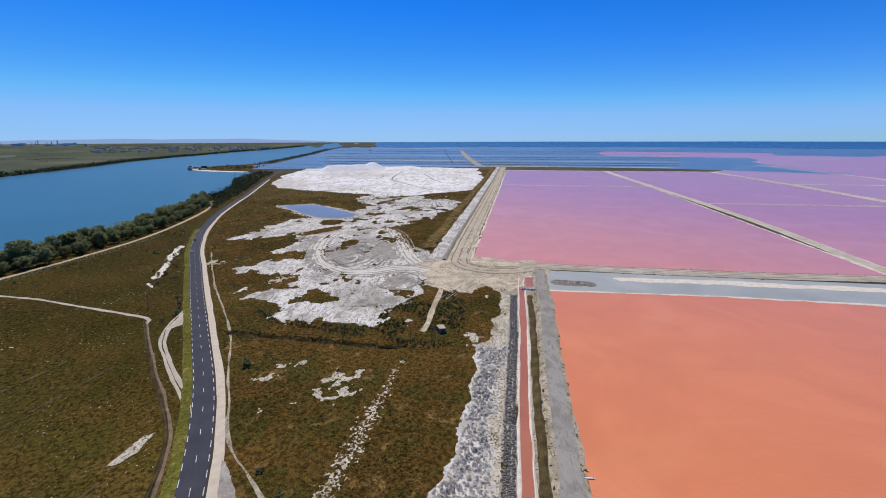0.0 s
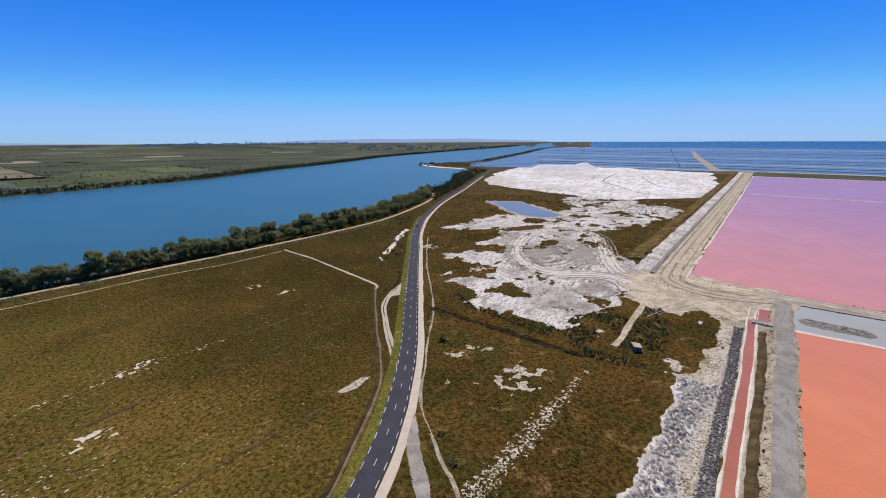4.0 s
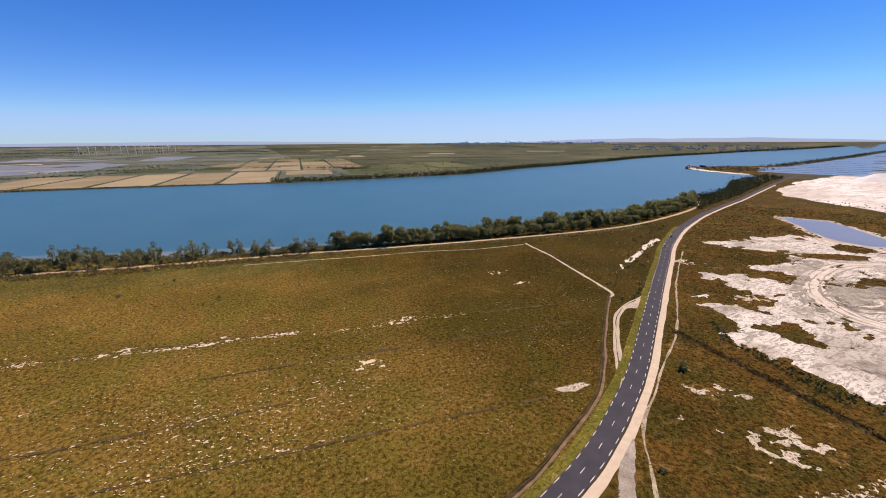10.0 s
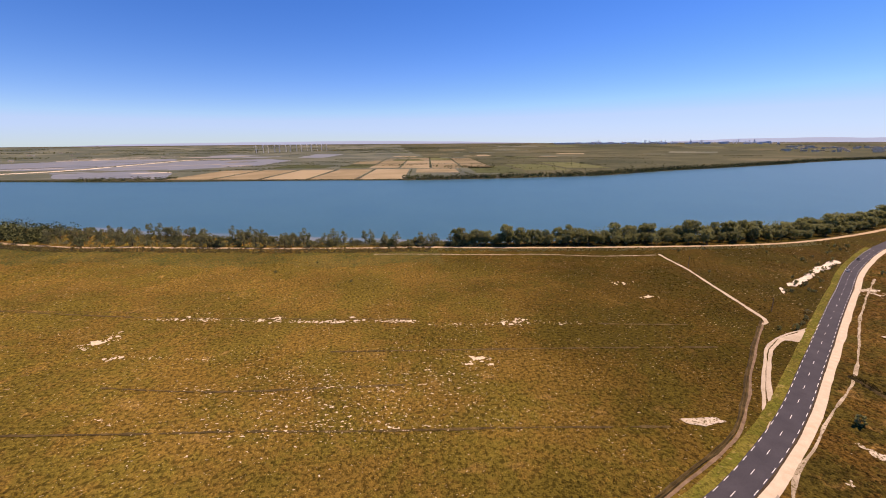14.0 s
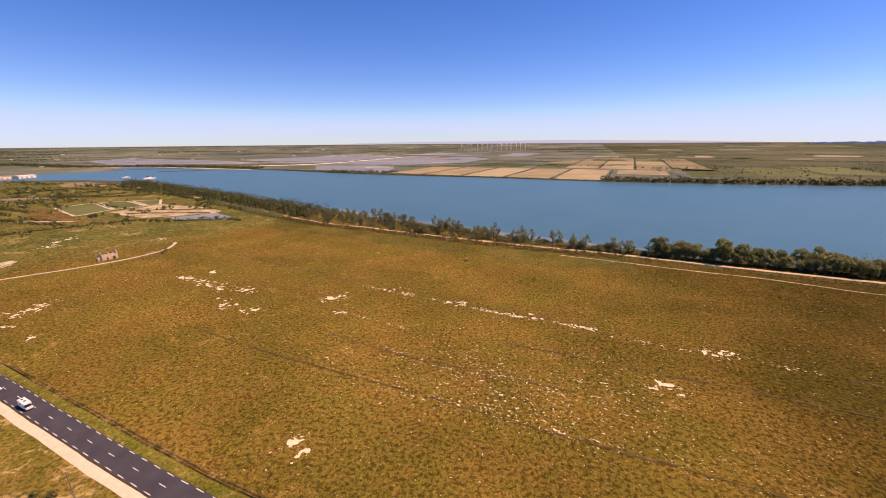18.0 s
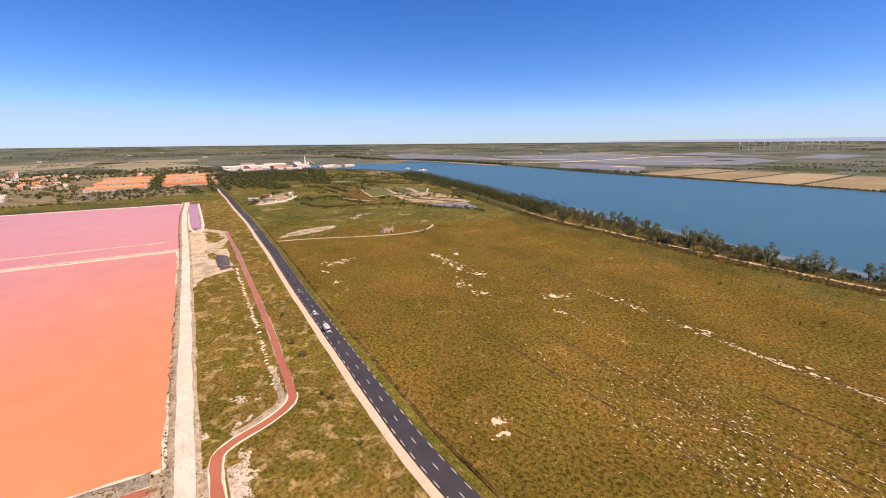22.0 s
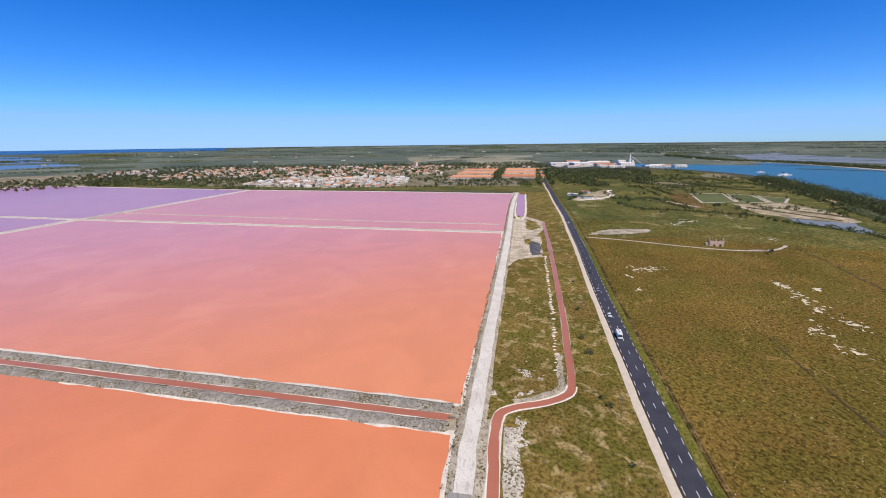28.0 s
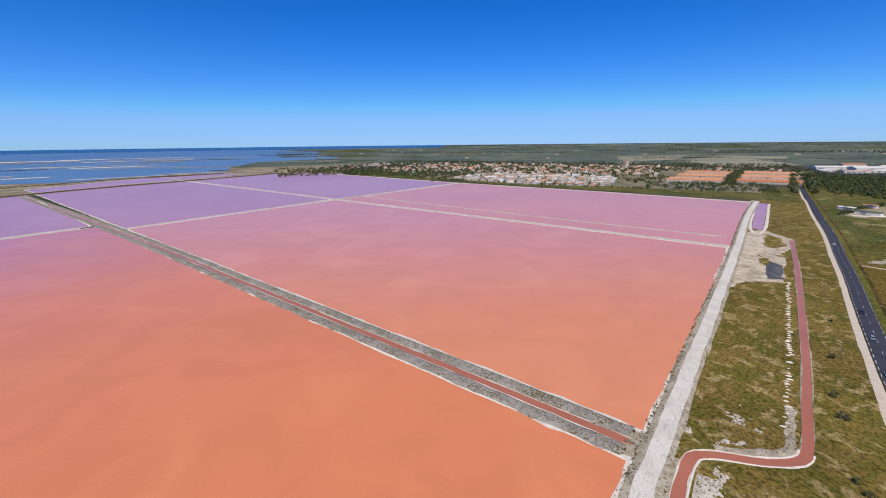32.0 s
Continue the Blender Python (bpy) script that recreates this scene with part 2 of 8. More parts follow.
def sandy(name, pale, grey, scrub=0.0, patch=0.05):
    """Trodden pale ground with grey drifts and, if asked, small tufts."""
    s = Shade(name)
    col = s.mix(s.step(s.noise(patch, 5, 1.2), 0.36, 0.62), grey, pale)
    col = s.mix(s.step(s.noise(patch * 5, 4, 1.5, stretch=(0.5, 1.6, 0.17)), 0.54, 0.68, 0.6), col, tuple(c * 0.72 for c in grey))
    if scrub:
        col = s.mix(s.step(s.calc("ADD", s.noise(1.3, 4, 0.4, shift=17), s.calc("MULTIPLY", s.noise(0.09, 2, shift=7), 0.35)), 0.78 - scrub, 0.90 - scrub), col, (0.13, 0.105, 0.045))
    col = s.mix(1.0, col, s.grey(s.step(s.noise(2.4, 3), 0.25, 0.75, 1.12, 0.86)), "MULTIPLY")
    return s.done(col, s.noise(1.2, 4), 0.2, 0.4)


M_LAND = material("far_land", [(0.3, (0.044, 0.045, 0.026)), (0.5, (0.070, 0.068, 0.038)), (0.7, (0.11, 0.10, 0.058))], scale=0.006, fine=0.08, big=0.0012, rough=0.9, spec=0.08)
MARSH_TONES = ((0.136, 0.104, 0.020), (0.176, 0.112, 0.025), (0.25, 0.156, 0.046))
MEADOW_TONES = ((0.094, 0.081, 0.018), (0.142, 0.090, 0.022), (0.27, 0.180, 0.062))
# meadow colour turns darker and redder towards the east
EAST_TONE = (-70, 60, (0.76, 0.68, 0.63))
# shade put into the marsh colour: darker eastwards, as scrub seen against the sun
EAST_SHADE = (-30, 180, (0.41, 0.415, 0.36))
M_MARSH = heath("marsh", *MARSH_TONES, patch=0.022, clump=0.72, straw_at=0.60, gap=0.42, flecks=0.3, eastward=EAST_SHADE)
M_MARSHBUSH = heath("marsh_bushes", *MARSH_TONES, patch=0.022, clump=0.72, straw_at=0.60, gap=0.60, eastward=EAST_SHADE, bushes=1.0)
M_MEADOW = heath("meadow", *MEADOW_TONES, patch=0.035, clump=0.6, straw_at=0.57, gap=0.42, eastward=EAST_TONE)
M_MEADOWBUSH = heath("meadow_bushes", *MEADOW_TONES, patch=0.035, clump=0.6, straw_at=0.57, gap=0.60, eastward=EAST_TONE, bushes=1.0)
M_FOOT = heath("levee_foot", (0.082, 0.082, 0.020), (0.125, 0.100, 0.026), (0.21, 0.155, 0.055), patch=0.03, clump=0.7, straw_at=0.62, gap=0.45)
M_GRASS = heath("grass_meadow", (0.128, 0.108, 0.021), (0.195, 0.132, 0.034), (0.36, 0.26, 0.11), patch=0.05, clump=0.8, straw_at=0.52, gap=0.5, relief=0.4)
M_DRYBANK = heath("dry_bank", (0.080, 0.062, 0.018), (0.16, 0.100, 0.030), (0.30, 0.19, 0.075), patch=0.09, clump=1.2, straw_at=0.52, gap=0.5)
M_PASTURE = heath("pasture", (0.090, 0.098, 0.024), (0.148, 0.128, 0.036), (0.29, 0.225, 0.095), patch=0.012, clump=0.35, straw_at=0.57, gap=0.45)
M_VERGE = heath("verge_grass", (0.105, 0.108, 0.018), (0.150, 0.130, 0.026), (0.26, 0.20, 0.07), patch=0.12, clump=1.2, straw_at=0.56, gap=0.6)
M_FLECK = material("salt_specks", [(0.3, (0.52, 0.43, 0.28)), (0.7, (0.74, 0.64, 0.46))], scale=0.8, fine=3.0)
M_BASIN = sandy("dry_basin", (0.52, 0.42, 0.28), (0.28, 0.235, 0.14), 0.10, 0.03)
M_SALT = scored("salt_crust", (0.80, 0.765, 0.70), (0.64, 0.585, 0.50), (0.44, 0.40, 0.33), patch=0.006, streak=0.018)
M_HEAP = material("heaped_salt", [(0.3, (0.70, 0.65, 0.56)), (0.5, (0.80, 0.77, 0.70)), (0.7, (0.84, 0.82, 0.77))], scale=0.05, fine=0.4, warp=1.0, rough=0.8, bump=0.6, bump_scale=0.3)
M_PALE = sandy("pale_silt", (0.53, 0.455, 0.335), (0.36, 0.305, 0.22), 0.11)
M_CREAM = sandy("cream_sand", (0.62, 0.55, 0.43), (0.45, 0.385, 0.28), 0.10, 0.3)
M_DYKE = sandy("grey_dyke", (0.36, 0.32, 0.26), (0.24, 0.215, 0.175), 0.10, 0.25)
M_MARGIN = sandy("bank_margin", (0.48, 0.41, 0.295), (0.33, 0.275, 0.19), 0.07, 0.2)
M_YARD = sandy("trampled_sand", (0.62, 0.52, 0.37), (0.42, 0.345, 0.235), 0.05, 0.09)
M_SILT = material("grey_silt", [(0.3, (0.20, 0.175, 0.135)), (0.5, (0.33, 0.295, 0.235)), (0.7, (0.50, 0.46, 0.38))], scale=0.15, fine=1.5, warp=1.0, bump=0.5)
M_TRACK = material("pale_track", [(0.3, (0.36, 0.30, 0.21)), (0.6, (0.52, 0.45, 0.34)), (0.8, (0.62, 0.55, 0.44))], scale=0.2, fine=2.0)
M_GRAVEL = material("gravel_shoulder", [(0.3, (0.50, 0.41, 0.29)), (0.7, (0.66, 0.56, 0.42))], scale=0.4, fine=4.0)
M_ASPHALT = material("asphalt", [(0.3, (0.040, 0.040, 0.048)), (0.7, (0.066, 0.064, 0.074))], scale=0.15, fine=3.0, rough=0.8)
M_CHIP = material("grey_chippings", [(0.3, (0.055, 0.055, 0.062)), (0.5, (0.095, 0.092, 0.098)), (0.72, (0.20, 0.185, 0.165))], scale=0.25, fine=3.0, bump=0.5)
M_PAINT = plain("road_paint", (0.75, 0.75, 0.72), 0.6)
M_SOIL = material("dark_soil", [(0.3, (0.035, 0.026, 0.016)), (0.7, (0.09, 0.065, 0.035))], scale=0.4, fine=3.0, bump=0.6)


M_CRUST = material("white_crust", [(0.28, (0.50, 0.42, 0.30)), (0.5, (0.68, 0.60, 0.47)), (0.7, (0.80, 0.73, 0.60))], scale=0.4, fine=2.5, rough=0.8, bump=0.3)
M_SCRAPE = scored("scored_salt", (0.71, 0.66, 0.57), (0.44, 0.40, 0.325), (0.19, 0.168, 0.132), patch=0.03, rings=(325, 72, 70))
M_SILTDARK = material("dark_silt", [(0.3, (0.155, 0.135, 0.105)), (0.5, (0.25, 0.22, 0.175)), (0.7, (0.38, 0.34, 0.275))], scale=0.5, fine=2.5, bump=0.5)
M_CLOD = clodded("silt_clods")
M_GREYTRACK = sandy("grey_track", (0.34, 0.31, 0.26), (0.25, 0.228, 0.19), 0.0, 0.09)
M_PALETRACK = sandy("pale_dyke_track", (0.68, 0.62, 0.515), (0.60, 0.54, 0.44), 0.0, 0.09)
M_DAM = material("sandy_dam", [(0.3, (0.33, 0.275, 0.195)), (0.5, (0.47, 0.405, 0.305)), (0.7, (0.60, 0.53, 0.425))], scale=0.08, fine=1.2, warp=1.0, bump=0.3)
M_BANK = material("scrub_bank", [(0.3, (0.035, 0.026, 0.010)), (0.5, (0.085, 0.06, 0.022)), (0.7, (0.18, 0.125, 0.05))], scale=0.3, fine=2.5, bump=0.8)
M_EARTH = material("dry_earth", [(0.3, (0.11, 0.075, 0.045)), (0.6, (0.24, 0.17, 0.11)), (0.8, (0.34, 0.26, 0.18))], scale=0.3, fine=2.0, bump=0.4)
M_SANDPATH = material("sand_path", [(0.3, (0.36, 0.26, 0.16)), (0.6, (0.5, 0.39, 0.26)), (0.8, (0.58, 0.48, 0.34))], scale=0.3, fine=2.0)


def water(name, near, deep, rough=0.12, scale=0.01, wave=0.4, wave_scale=0.6, warp=0.5, spec=0.5):
    m = material(name, [(0.35, deep), (0.65, near)], scale=scale, fine=0.05, rough=rough, ior=1.33, spec=spec, warp=warp, bump=wave, bump_scale=wave_scale)
    return m


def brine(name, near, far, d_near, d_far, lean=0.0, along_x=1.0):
    """Brine whose colour drifts from one end of the pond to the other, in soft clouds; lean turns the drift towards y.
    Part of the drift is painted-in sky reflection at low viewing angles.
    """
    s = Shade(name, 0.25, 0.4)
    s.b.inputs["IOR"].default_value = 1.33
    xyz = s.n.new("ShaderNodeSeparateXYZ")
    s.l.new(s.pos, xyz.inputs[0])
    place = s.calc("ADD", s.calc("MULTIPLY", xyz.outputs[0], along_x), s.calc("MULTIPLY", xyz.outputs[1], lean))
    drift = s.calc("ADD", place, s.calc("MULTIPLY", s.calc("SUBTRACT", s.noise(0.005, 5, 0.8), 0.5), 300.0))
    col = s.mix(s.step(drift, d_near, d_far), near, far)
    clouds = s.noise(0.011, 5, 1.4, shift=37)
    col = s.mix(s.step(clouds, 0.52, 0.72, 0.5), col, s.mix(1.0, col, (1.10, 1.22, 1.22), "MULTIPLY"))
    col = s.mix(1.0, col, s.grey(s.step(s.noise(0.03, 4, 1.0), 0.3, 0.7, 1.04, 0.96)), "MULTIPLY")
    return s.done(col, s.noise(0.6, 3), 0.3, 0.4)


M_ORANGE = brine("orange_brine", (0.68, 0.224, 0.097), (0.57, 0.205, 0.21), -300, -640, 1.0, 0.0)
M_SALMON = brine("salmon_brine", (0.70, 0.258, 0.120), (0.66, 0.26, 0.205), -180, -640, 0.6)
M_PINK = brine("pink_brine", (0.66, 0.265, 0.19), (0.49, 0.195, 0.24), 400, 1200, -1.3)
M_PURPLE = water("purple_brine", (0.53, 0.245, 0.27), (0.46, 0.21, 0.26), 0.25, spec=0.3, scale=0.004)
M_ROSE = water("rose_brine", (0.71, 0.285, 0.20), (0.61, 0.235, 0.19), 0.25, spec=0.3, scale=0.004)
M_RIVER = water("river_water", (0.040, 0.128, 0.148), (0.030, 0.108, 0.130), 0.3)
M_SHALLOW = water("shallow_water", (0.19, 0.205, 0.175), (0.085, 0.155, 0.155), 0.3, scale=0.03)
M_BLUEPAN = water("blue_pan", (0.135, 0.205, 0.285), (0.090, 0.145, 0.220), 0.3, spec=0.4, scale=0.006)
M_LAGOON = water("grey_lagoon", (0.235, 0.245, 0.225), (0.15, 0.17, 0.168), 0.45, spec=0.28)
M_MILKY = water("milky_brine", (0.43, 0.43, 0.37), (0.33, 0.33, 0.285), 0.35, scale=0.02, spec=0.2)
M_LILAC = water("lilac_pool", (0.20, 0.22, 0.265), (0.165, 0.185, 0.225), 0.3)
M_CANAL = water("red_canal_water", (0.45, 0.16, 0.092), (0.37, 0.13, 0.075), 0.3, scale=0.05, spec=0.3)


# ---- shapes ----
def hash01(i, j, seed):
    h = (i.astype(np.int64) * 374761393 + j.astype(np.int64) * 668265263 + seed * 974711) & 0x7FFFFFFF
    h = ((h ^ (h >> 13)) * 1274126177) & 0x7FFFFFFF
    return ((h ^ (h >> 16)) & 0xFFFF) / 65535.0


def vnoise(x, y, seed=0):
    i, j = np.floor(x), np.floor(y)
    fx, fy = x - i, y - j
    fx, fy = fx * fx * (3 - 2 * fx), fy * fy * (3 - 2 * fy)
    a, b = hash01(i, j, seed), hash01(i + 1, j, seed)
    c, d = hash01(i, j + 1, seed), hash01(i + 1, j + 1, seed)
    return 2 * ((a * (1 - fx) + b * fx) * (1 - fy) + (c * (1 - fx) + d * fx) * fy) - 1


def fbm(x, y, size, octaves=4, seed=0):
    x, y = np.asarray(x, float), np.asarray(y, float)
    s, amp, total = np.zeros_like(x), 1.0, 0.0
    for k in range(octaves):
        s += amp * vnoise(x / size * 2 ** k + 17.3 * k, y / size * 2 ** k - 9.1 * k, seed + k)
        total += amp
        amp *= 0.55
    return s / total


def rise(x, y):
    """The land stays flat for three kilometres and then climbs to the skyline."""
    u = np.clip((np.hypot(x, y) - 3000) / 1850, 0, 1)
    return 64.0 * u ** 1.6


def link(name, verts, faces, mat, parent=None, smooth=False):
    me = bpy.data.meshes.new(name)
    me.from_pydata(verts, [], faces)
    if mat:
        for one in (mat if isinstance(mat, (list, tuple)) else [mat]):
            me.materials.append(one)
    if smooth:
        me.polygons.foreach_set("use_smooth", [True] * len(me.polygons))
    me.update()
    ob = new(name, me)
    if parent:
        ob.parent = parent
    return ob


def part(name, bm, mat, parent, label=""):
    me = bpy.data.meshes.new(name)
    bm.to_mesh(me)
    bm.free()
    me.materials.append(mat)
    ob = new(name, me)
    ob.parent = parent
    if label:
        ob["label"] = label
    return ob


def setting(ob, label, category, kind="structure", group=""):
    return tagged(ob, label=label, category=category, kind=kind, group=group)


def curve(points, step=6.0):
    """A smooth line through the points, cut into even steps."""
    p = np.array(points, float)
    p = np.vstack([2 * p[0] - p[1], p, 2 * p[-1] - p[-2]])
    out = []
    for i in range(1, len(p) - 2):
        n = max(2, int(np.hypot(*(p[i + 1] - p[i])[:2]) / step))
        for k in range(n):
            s = k / n
            out.append(0.5 * (2 * p[i] + (p[i + 1] - p[i - 1]) * s + (2 * p[i - 1] - 5 * p[i] + 4 * p[i + 1] - p[i + 2]) * s * s
                              + (3 * p[i] - p[i - 1] - 3 * p[i + 1] + p[i + 2]) * s ** 3))
    out.append(p[-2])
    return np.array(out)


def normals(line):
    d = np.gradient(line, axis=0)
    d /= np.linalg.norm(d, axis=1)[:, None]
    return np.stack([-d[:, 1], d[:, 0]], 1)


def ribbon(name, line, profile, mat, parent=None, wobble=0.0, seed=0, lumps=0.0):
    """A strip along a line; profile: (offset to the left, height) pairs. wobble roughens its edges, lumps its top."""
    line = np.asarray(line, float)
    nn = normals(line)
    verts, w = [], len(profile)
    for k, (off, h) in enumerate(profile):
        edge = k in (0, w - 1)
        o = off + (wobble * fbm(line[:, 0], line[:, 1], 9, 3, seed + k) if edge else wobble * 0.4 * fbm(line[:, 0], line[:, 1], 9, 3, seed + k))
        q = line + nn * np.asarray(o)[:, None] if np.ndim(o) else line + nn * o
        z = h + (lumps * np.abs(fbm(q[:, 0], q[:, 1], 5, 3, seed + 40 + k)) if not edge else 0 * q[:, 0]) + rise(q[:, 0], q[:, 1])
        verts.append(np.column_stack([q, z]))
    n = len(line)
    v = np.stack(verts, 1).reshape(-1, 3)
    faces = [(i * w + k + 1, i * w + k, (i + 1) * w + k, (i + 1) * w + k + 1) for i in range(n - 1) for k in range(w - 1)]
    return link(name, v.tolist(), faces, mat, parent)


def field(name, fn, box, step, z, mat, parent=None, curved=False):
    """A sheet over the part of the box (x0, y0, x1, y1) where fn(x, y) > 0, with its outline cut smoothly through the cells."""
    x0, y0, x1, y1 = box
    xs, ys = np.arange(x0, x1 + step, step), np.arange(y0, y1 + step, step)
    X, Y = np.meshgrid(xs, ys, indexing="ij")
    V = fn(X, Y)
    inside = V > 0
    verts, faces = [], []

    def quad(pts):
        s = len(verts)
        verts.extend(pts)
        faces.append(tuple(range(s, s + len(pts))))

    cnt = inside[:-1, :-1].astype(int) + inside[1:, :-1] + inside[1:, 1:] + inside[:-1, 1:]
    full = cnt == 4
    for i in range(full.shape[0]):
        row = full[i]
        j = 0
        edges = np.flatnonzero(np.diff(np.concatenate([[0], row.astype(int), [0]])))
        for a, b in zip(edges[::2], edges[1::2]):
            runs = range(a, b) if curved else (a,)
            for s in runs:
                e = s + 1 if curved else b
                quad([(xs[i], ys[s]), (xs[i + 1], ys[s]), (xs[i + 1], ys[e]), (xs[i], ys[e])])
    for i, j in np.argwhere((cnt > 0) & (cnt < 4)):
        ring = ((i, j), (i + 1, j), (i + 1, j + 1), (i, j + 1))
        pts = []
        for k in range(4):
            a, b = ring[k], ring[(k + 1) % 4]
            va, vb = V[a], V[b]
            if va > 0:
                pts.append((xs[a[0]], ys[a[1]]))
            if (va > 0) != (vb > 0):
                s = va / (va - vb)
                pts.append((xs[a[0]] + (xs[b[0]] - xs[a[0]]) * s, ys[a[1]] + (ys[b[1]] - ys[a[1]]) * s))
        if len(pts) > 2:
            quad(pts)
    if not verts:
        verts, faces = [(x0, y0), (x0 + 0.1, y0), (x0, y0 + 0.1)], [(0, 1, 2)]
    v = np.array(verts)
    zz = z + rise(v[:, 0], v[:, 1])
    return link(name, np.column_stack([v, zz]).tolist(), faces, mat, parent)


def inside_poly(x, y, poly):
    """Signed distance-like value: positive inside the closed polygon."""
    p = np.array(poly, float)
    d = np.full(x.shape, 1e9)
    odd = np.zeros(x.shape, bool)
    for a, b in zip(p, np.roll(p, -1, 0)):
        e = b - a
        t = np.clip(((x - a[0]) * e[0] + (y - a[1]) * e[1]) / max(e @ e, 1e-9), 0, 1)
        d = np.minimum(d, np.hypot(x - a[0] - t * e[0], y - a[1] - t * e[1]))
        if a[1] != b[1]:
            cross = ((a[1] > y) != (b[1] > y)) & (x < (b[0] - a[0]) * (y - a[1]) / (b[1] - a[1]) + a[0])
            odd ^= cross
    return np.where(odd, d, -d)


def blob(cx, cy, rx, ry, turn=0.0):
    c, s = math.cos(radians(turn)), math.sin(radians(turn))
    return lambda x, y: (1 - np.hypot(((x - cx) * c + (y - cy) * s) / rx, (-(x - cx) * s + (y - cy) * c) / ry)) * min(rx, ry)


def along(x, y, line):
    """Distance to an open line."""
    d = np.full(x.shape, 1e9)
    p = np.array(line, float)
    for a, b in zip(p[:-1], p[1:]):
        e = b - a
        t = np.clip(((x - a[0]) * e[0] + (y - a[1]) * e[1]) / max(e @ e, 1e-9), 0, 1)
        d = np.minimum(d, np.hypot(x - a[0] - t * e[0], y - a[1] - t * e[1]))
    return d


def poly_sheet(name, poly, z, mat, parent=None):
    v = np.array(poly, float)
    return link(name, np.column_stack([v, z + rise(v[:, 0], v[:, 1])]).tolist(), [tuple(range(len(v)))], mat, parent)


# the salt works lie on a grid turned a little from the road: u along the dyke road, v away from the river
UX, UY = 0.985, -0.171


def uv(u, v):
    return (u * UX - v * 0.171, u * UY - v * 0.985)


# ---- ground ----
def build_ground():
    radii = [0, 60, 120, 200, 300, 450, 650, 900, 1200, 1600, 2100, 2600] + list(np.linspace(3000, 4850, 22))
    verts, faces, n = [(0, 0, 0)], [], 96
    for r in radii[1:]:
        for k in range(n):
            a = 2 * math.pi * k / n
            verts.append((r * math.cos(a), r * math.sin(a), float(rise(np.float64(r), 0.0))))
    for k in range(n):
        faces.append((0, 1 + k, 1 + (k + 1) % n))
    for i in range(len(radii) - 2):
        for k in range(n):
            a, b = 1 + i * n + k, 1 + i * n + (k + 1) % n
            faces.append((a, a + n, b + n, b))
    g = link("ground", verts, faces, M_LAND)
    setting(g, "flat delta land with dark scrub reaching the skyline", "ground")


build_ground()

# ---- road line ----
ROAD = curve([(-1290, 318), (-1080, 270), (-839, 220), (-790, 211.5), (-648, 182.3), (-512, 156), (-420, 135.5), (-351, 120.6), (-301, 108.8), (-252, 97.4), (-218.5, 89.8), (-193, 84.3), (-168.5, 78.7), (-144, 73.3), (-119.6, 68), (-94.6, 62.8),
              (-70, 58.8), (-30, 54.8), (20, 53.8), (50, 57), (71, 62.2), (82.5, 65.8), (95.7, 71.1), (118.5, 81.8), (143, 95.1), (177.5, 116.2), (202.4, 131.4), (228.8, 147.7), (262, 167.9), (289.6, 184.3), (341.7, 215.7), (404.4, 247.2), (458.6, 269.5), (525, 293),
              (620, 320), (704, 342), (847, 384), (1055, 444), (1257, 496), (1330, 515), (1431, 560), (1516, 656)])
NEAR_BANK = curve([(-3300, 900), (-2500, 640), (-1850, 600), (-1500, 700), (-1200, 800), (-1000, 790), (-655, 655), (-445, 560), (-308, 505), (-197, 455), (-94, 415), (8, 374), (111, 352), (241, 342),
                   (381, 340), (571, 362), (690, 400), (819, 428), (1027, 520), (1219, 556), (1235, 660), (1300, 790), (1362, 836), (1482, 850), (1640, 770), (1800, 770), (2628, 901),
                   (3539, 1006), (4800, 900)], 30)
FAR_BANK = curve([(-3300, 1900), (-2985, 1500), (-2500, 1330), (-2221, 1274), (-1840, 1215), (-1543, 1300), (-952, 1238), (-544, 1128), (-149, 1067), (106, 1012), (294, 996), (447, 1000), (638, 1010),
                  (909, 1110), (1349, 1225), (2090, 1450), (2942, 1542), (3666, 1403), (4800, 1120)], 30)

RIVER = np.vstack([NEAR_BANK, FAR_BANK[::-1]])
setting(field("river", lambda x, y: inside_poly(x, y, RIVER), (-3300, 300, 4600, 2000), 20, 0.10, M_RIVER, curved=True),
        "broad blue river with a light ripple between wooded banks", "river")

# ---- marsh between road and river, meadow between road and salt works ----
MARSH = np.vstack([ROAD[(ROAD[:, 0] > -620) & (ROAD[:, 0] < 1200)] + [0, 4], NEAR_BANK[(NEAR_BANK[:, 0] > -700) & (NEAR_BANK[:, 0] < 1100)][::-1]])
setting(field("marsh", lambda x, y: inside_poly(x, y, MARSH) + 2 * fbm(x, y, 15, 3, 5), (-760, 30, 1240, 680), 4, 0.03, M_MARSH), "brown-green marsh field of low saltwort scrub", "marsh")
MEADOW = np.vstack([ROAD[(ROAD[:, 0] > -900) & (ROAD[:, 0] < 1200)], [(1330, -150), (600, -70), (300, -20), (240, -40), (0, -15), (-124.6, 6.4), (-172.5, 17.2), (-265.8, 36.5), (-421, 68), (-600, 104), (-760, 141), (-900, 180)]])
setting(field("meadow", lambda x, y: np.minimum(inside_poly(x, y, MEADOW), (30 - x) + 20 * fbm(x, y, 25, 4, 8)), (-920, -40, 120, 260), 3, 0.024, M_GRASS), "yellow-green grass with straw patches between canal and road", "meadow")
setting(field("meadow", lambda x, y: inside_poly(x, y, MEADOW), (-920, -160, 1340, 480), 6, 0.02, M_MEADOW), "rough meadow of brown and olive scrub by the salt works", "meadow")

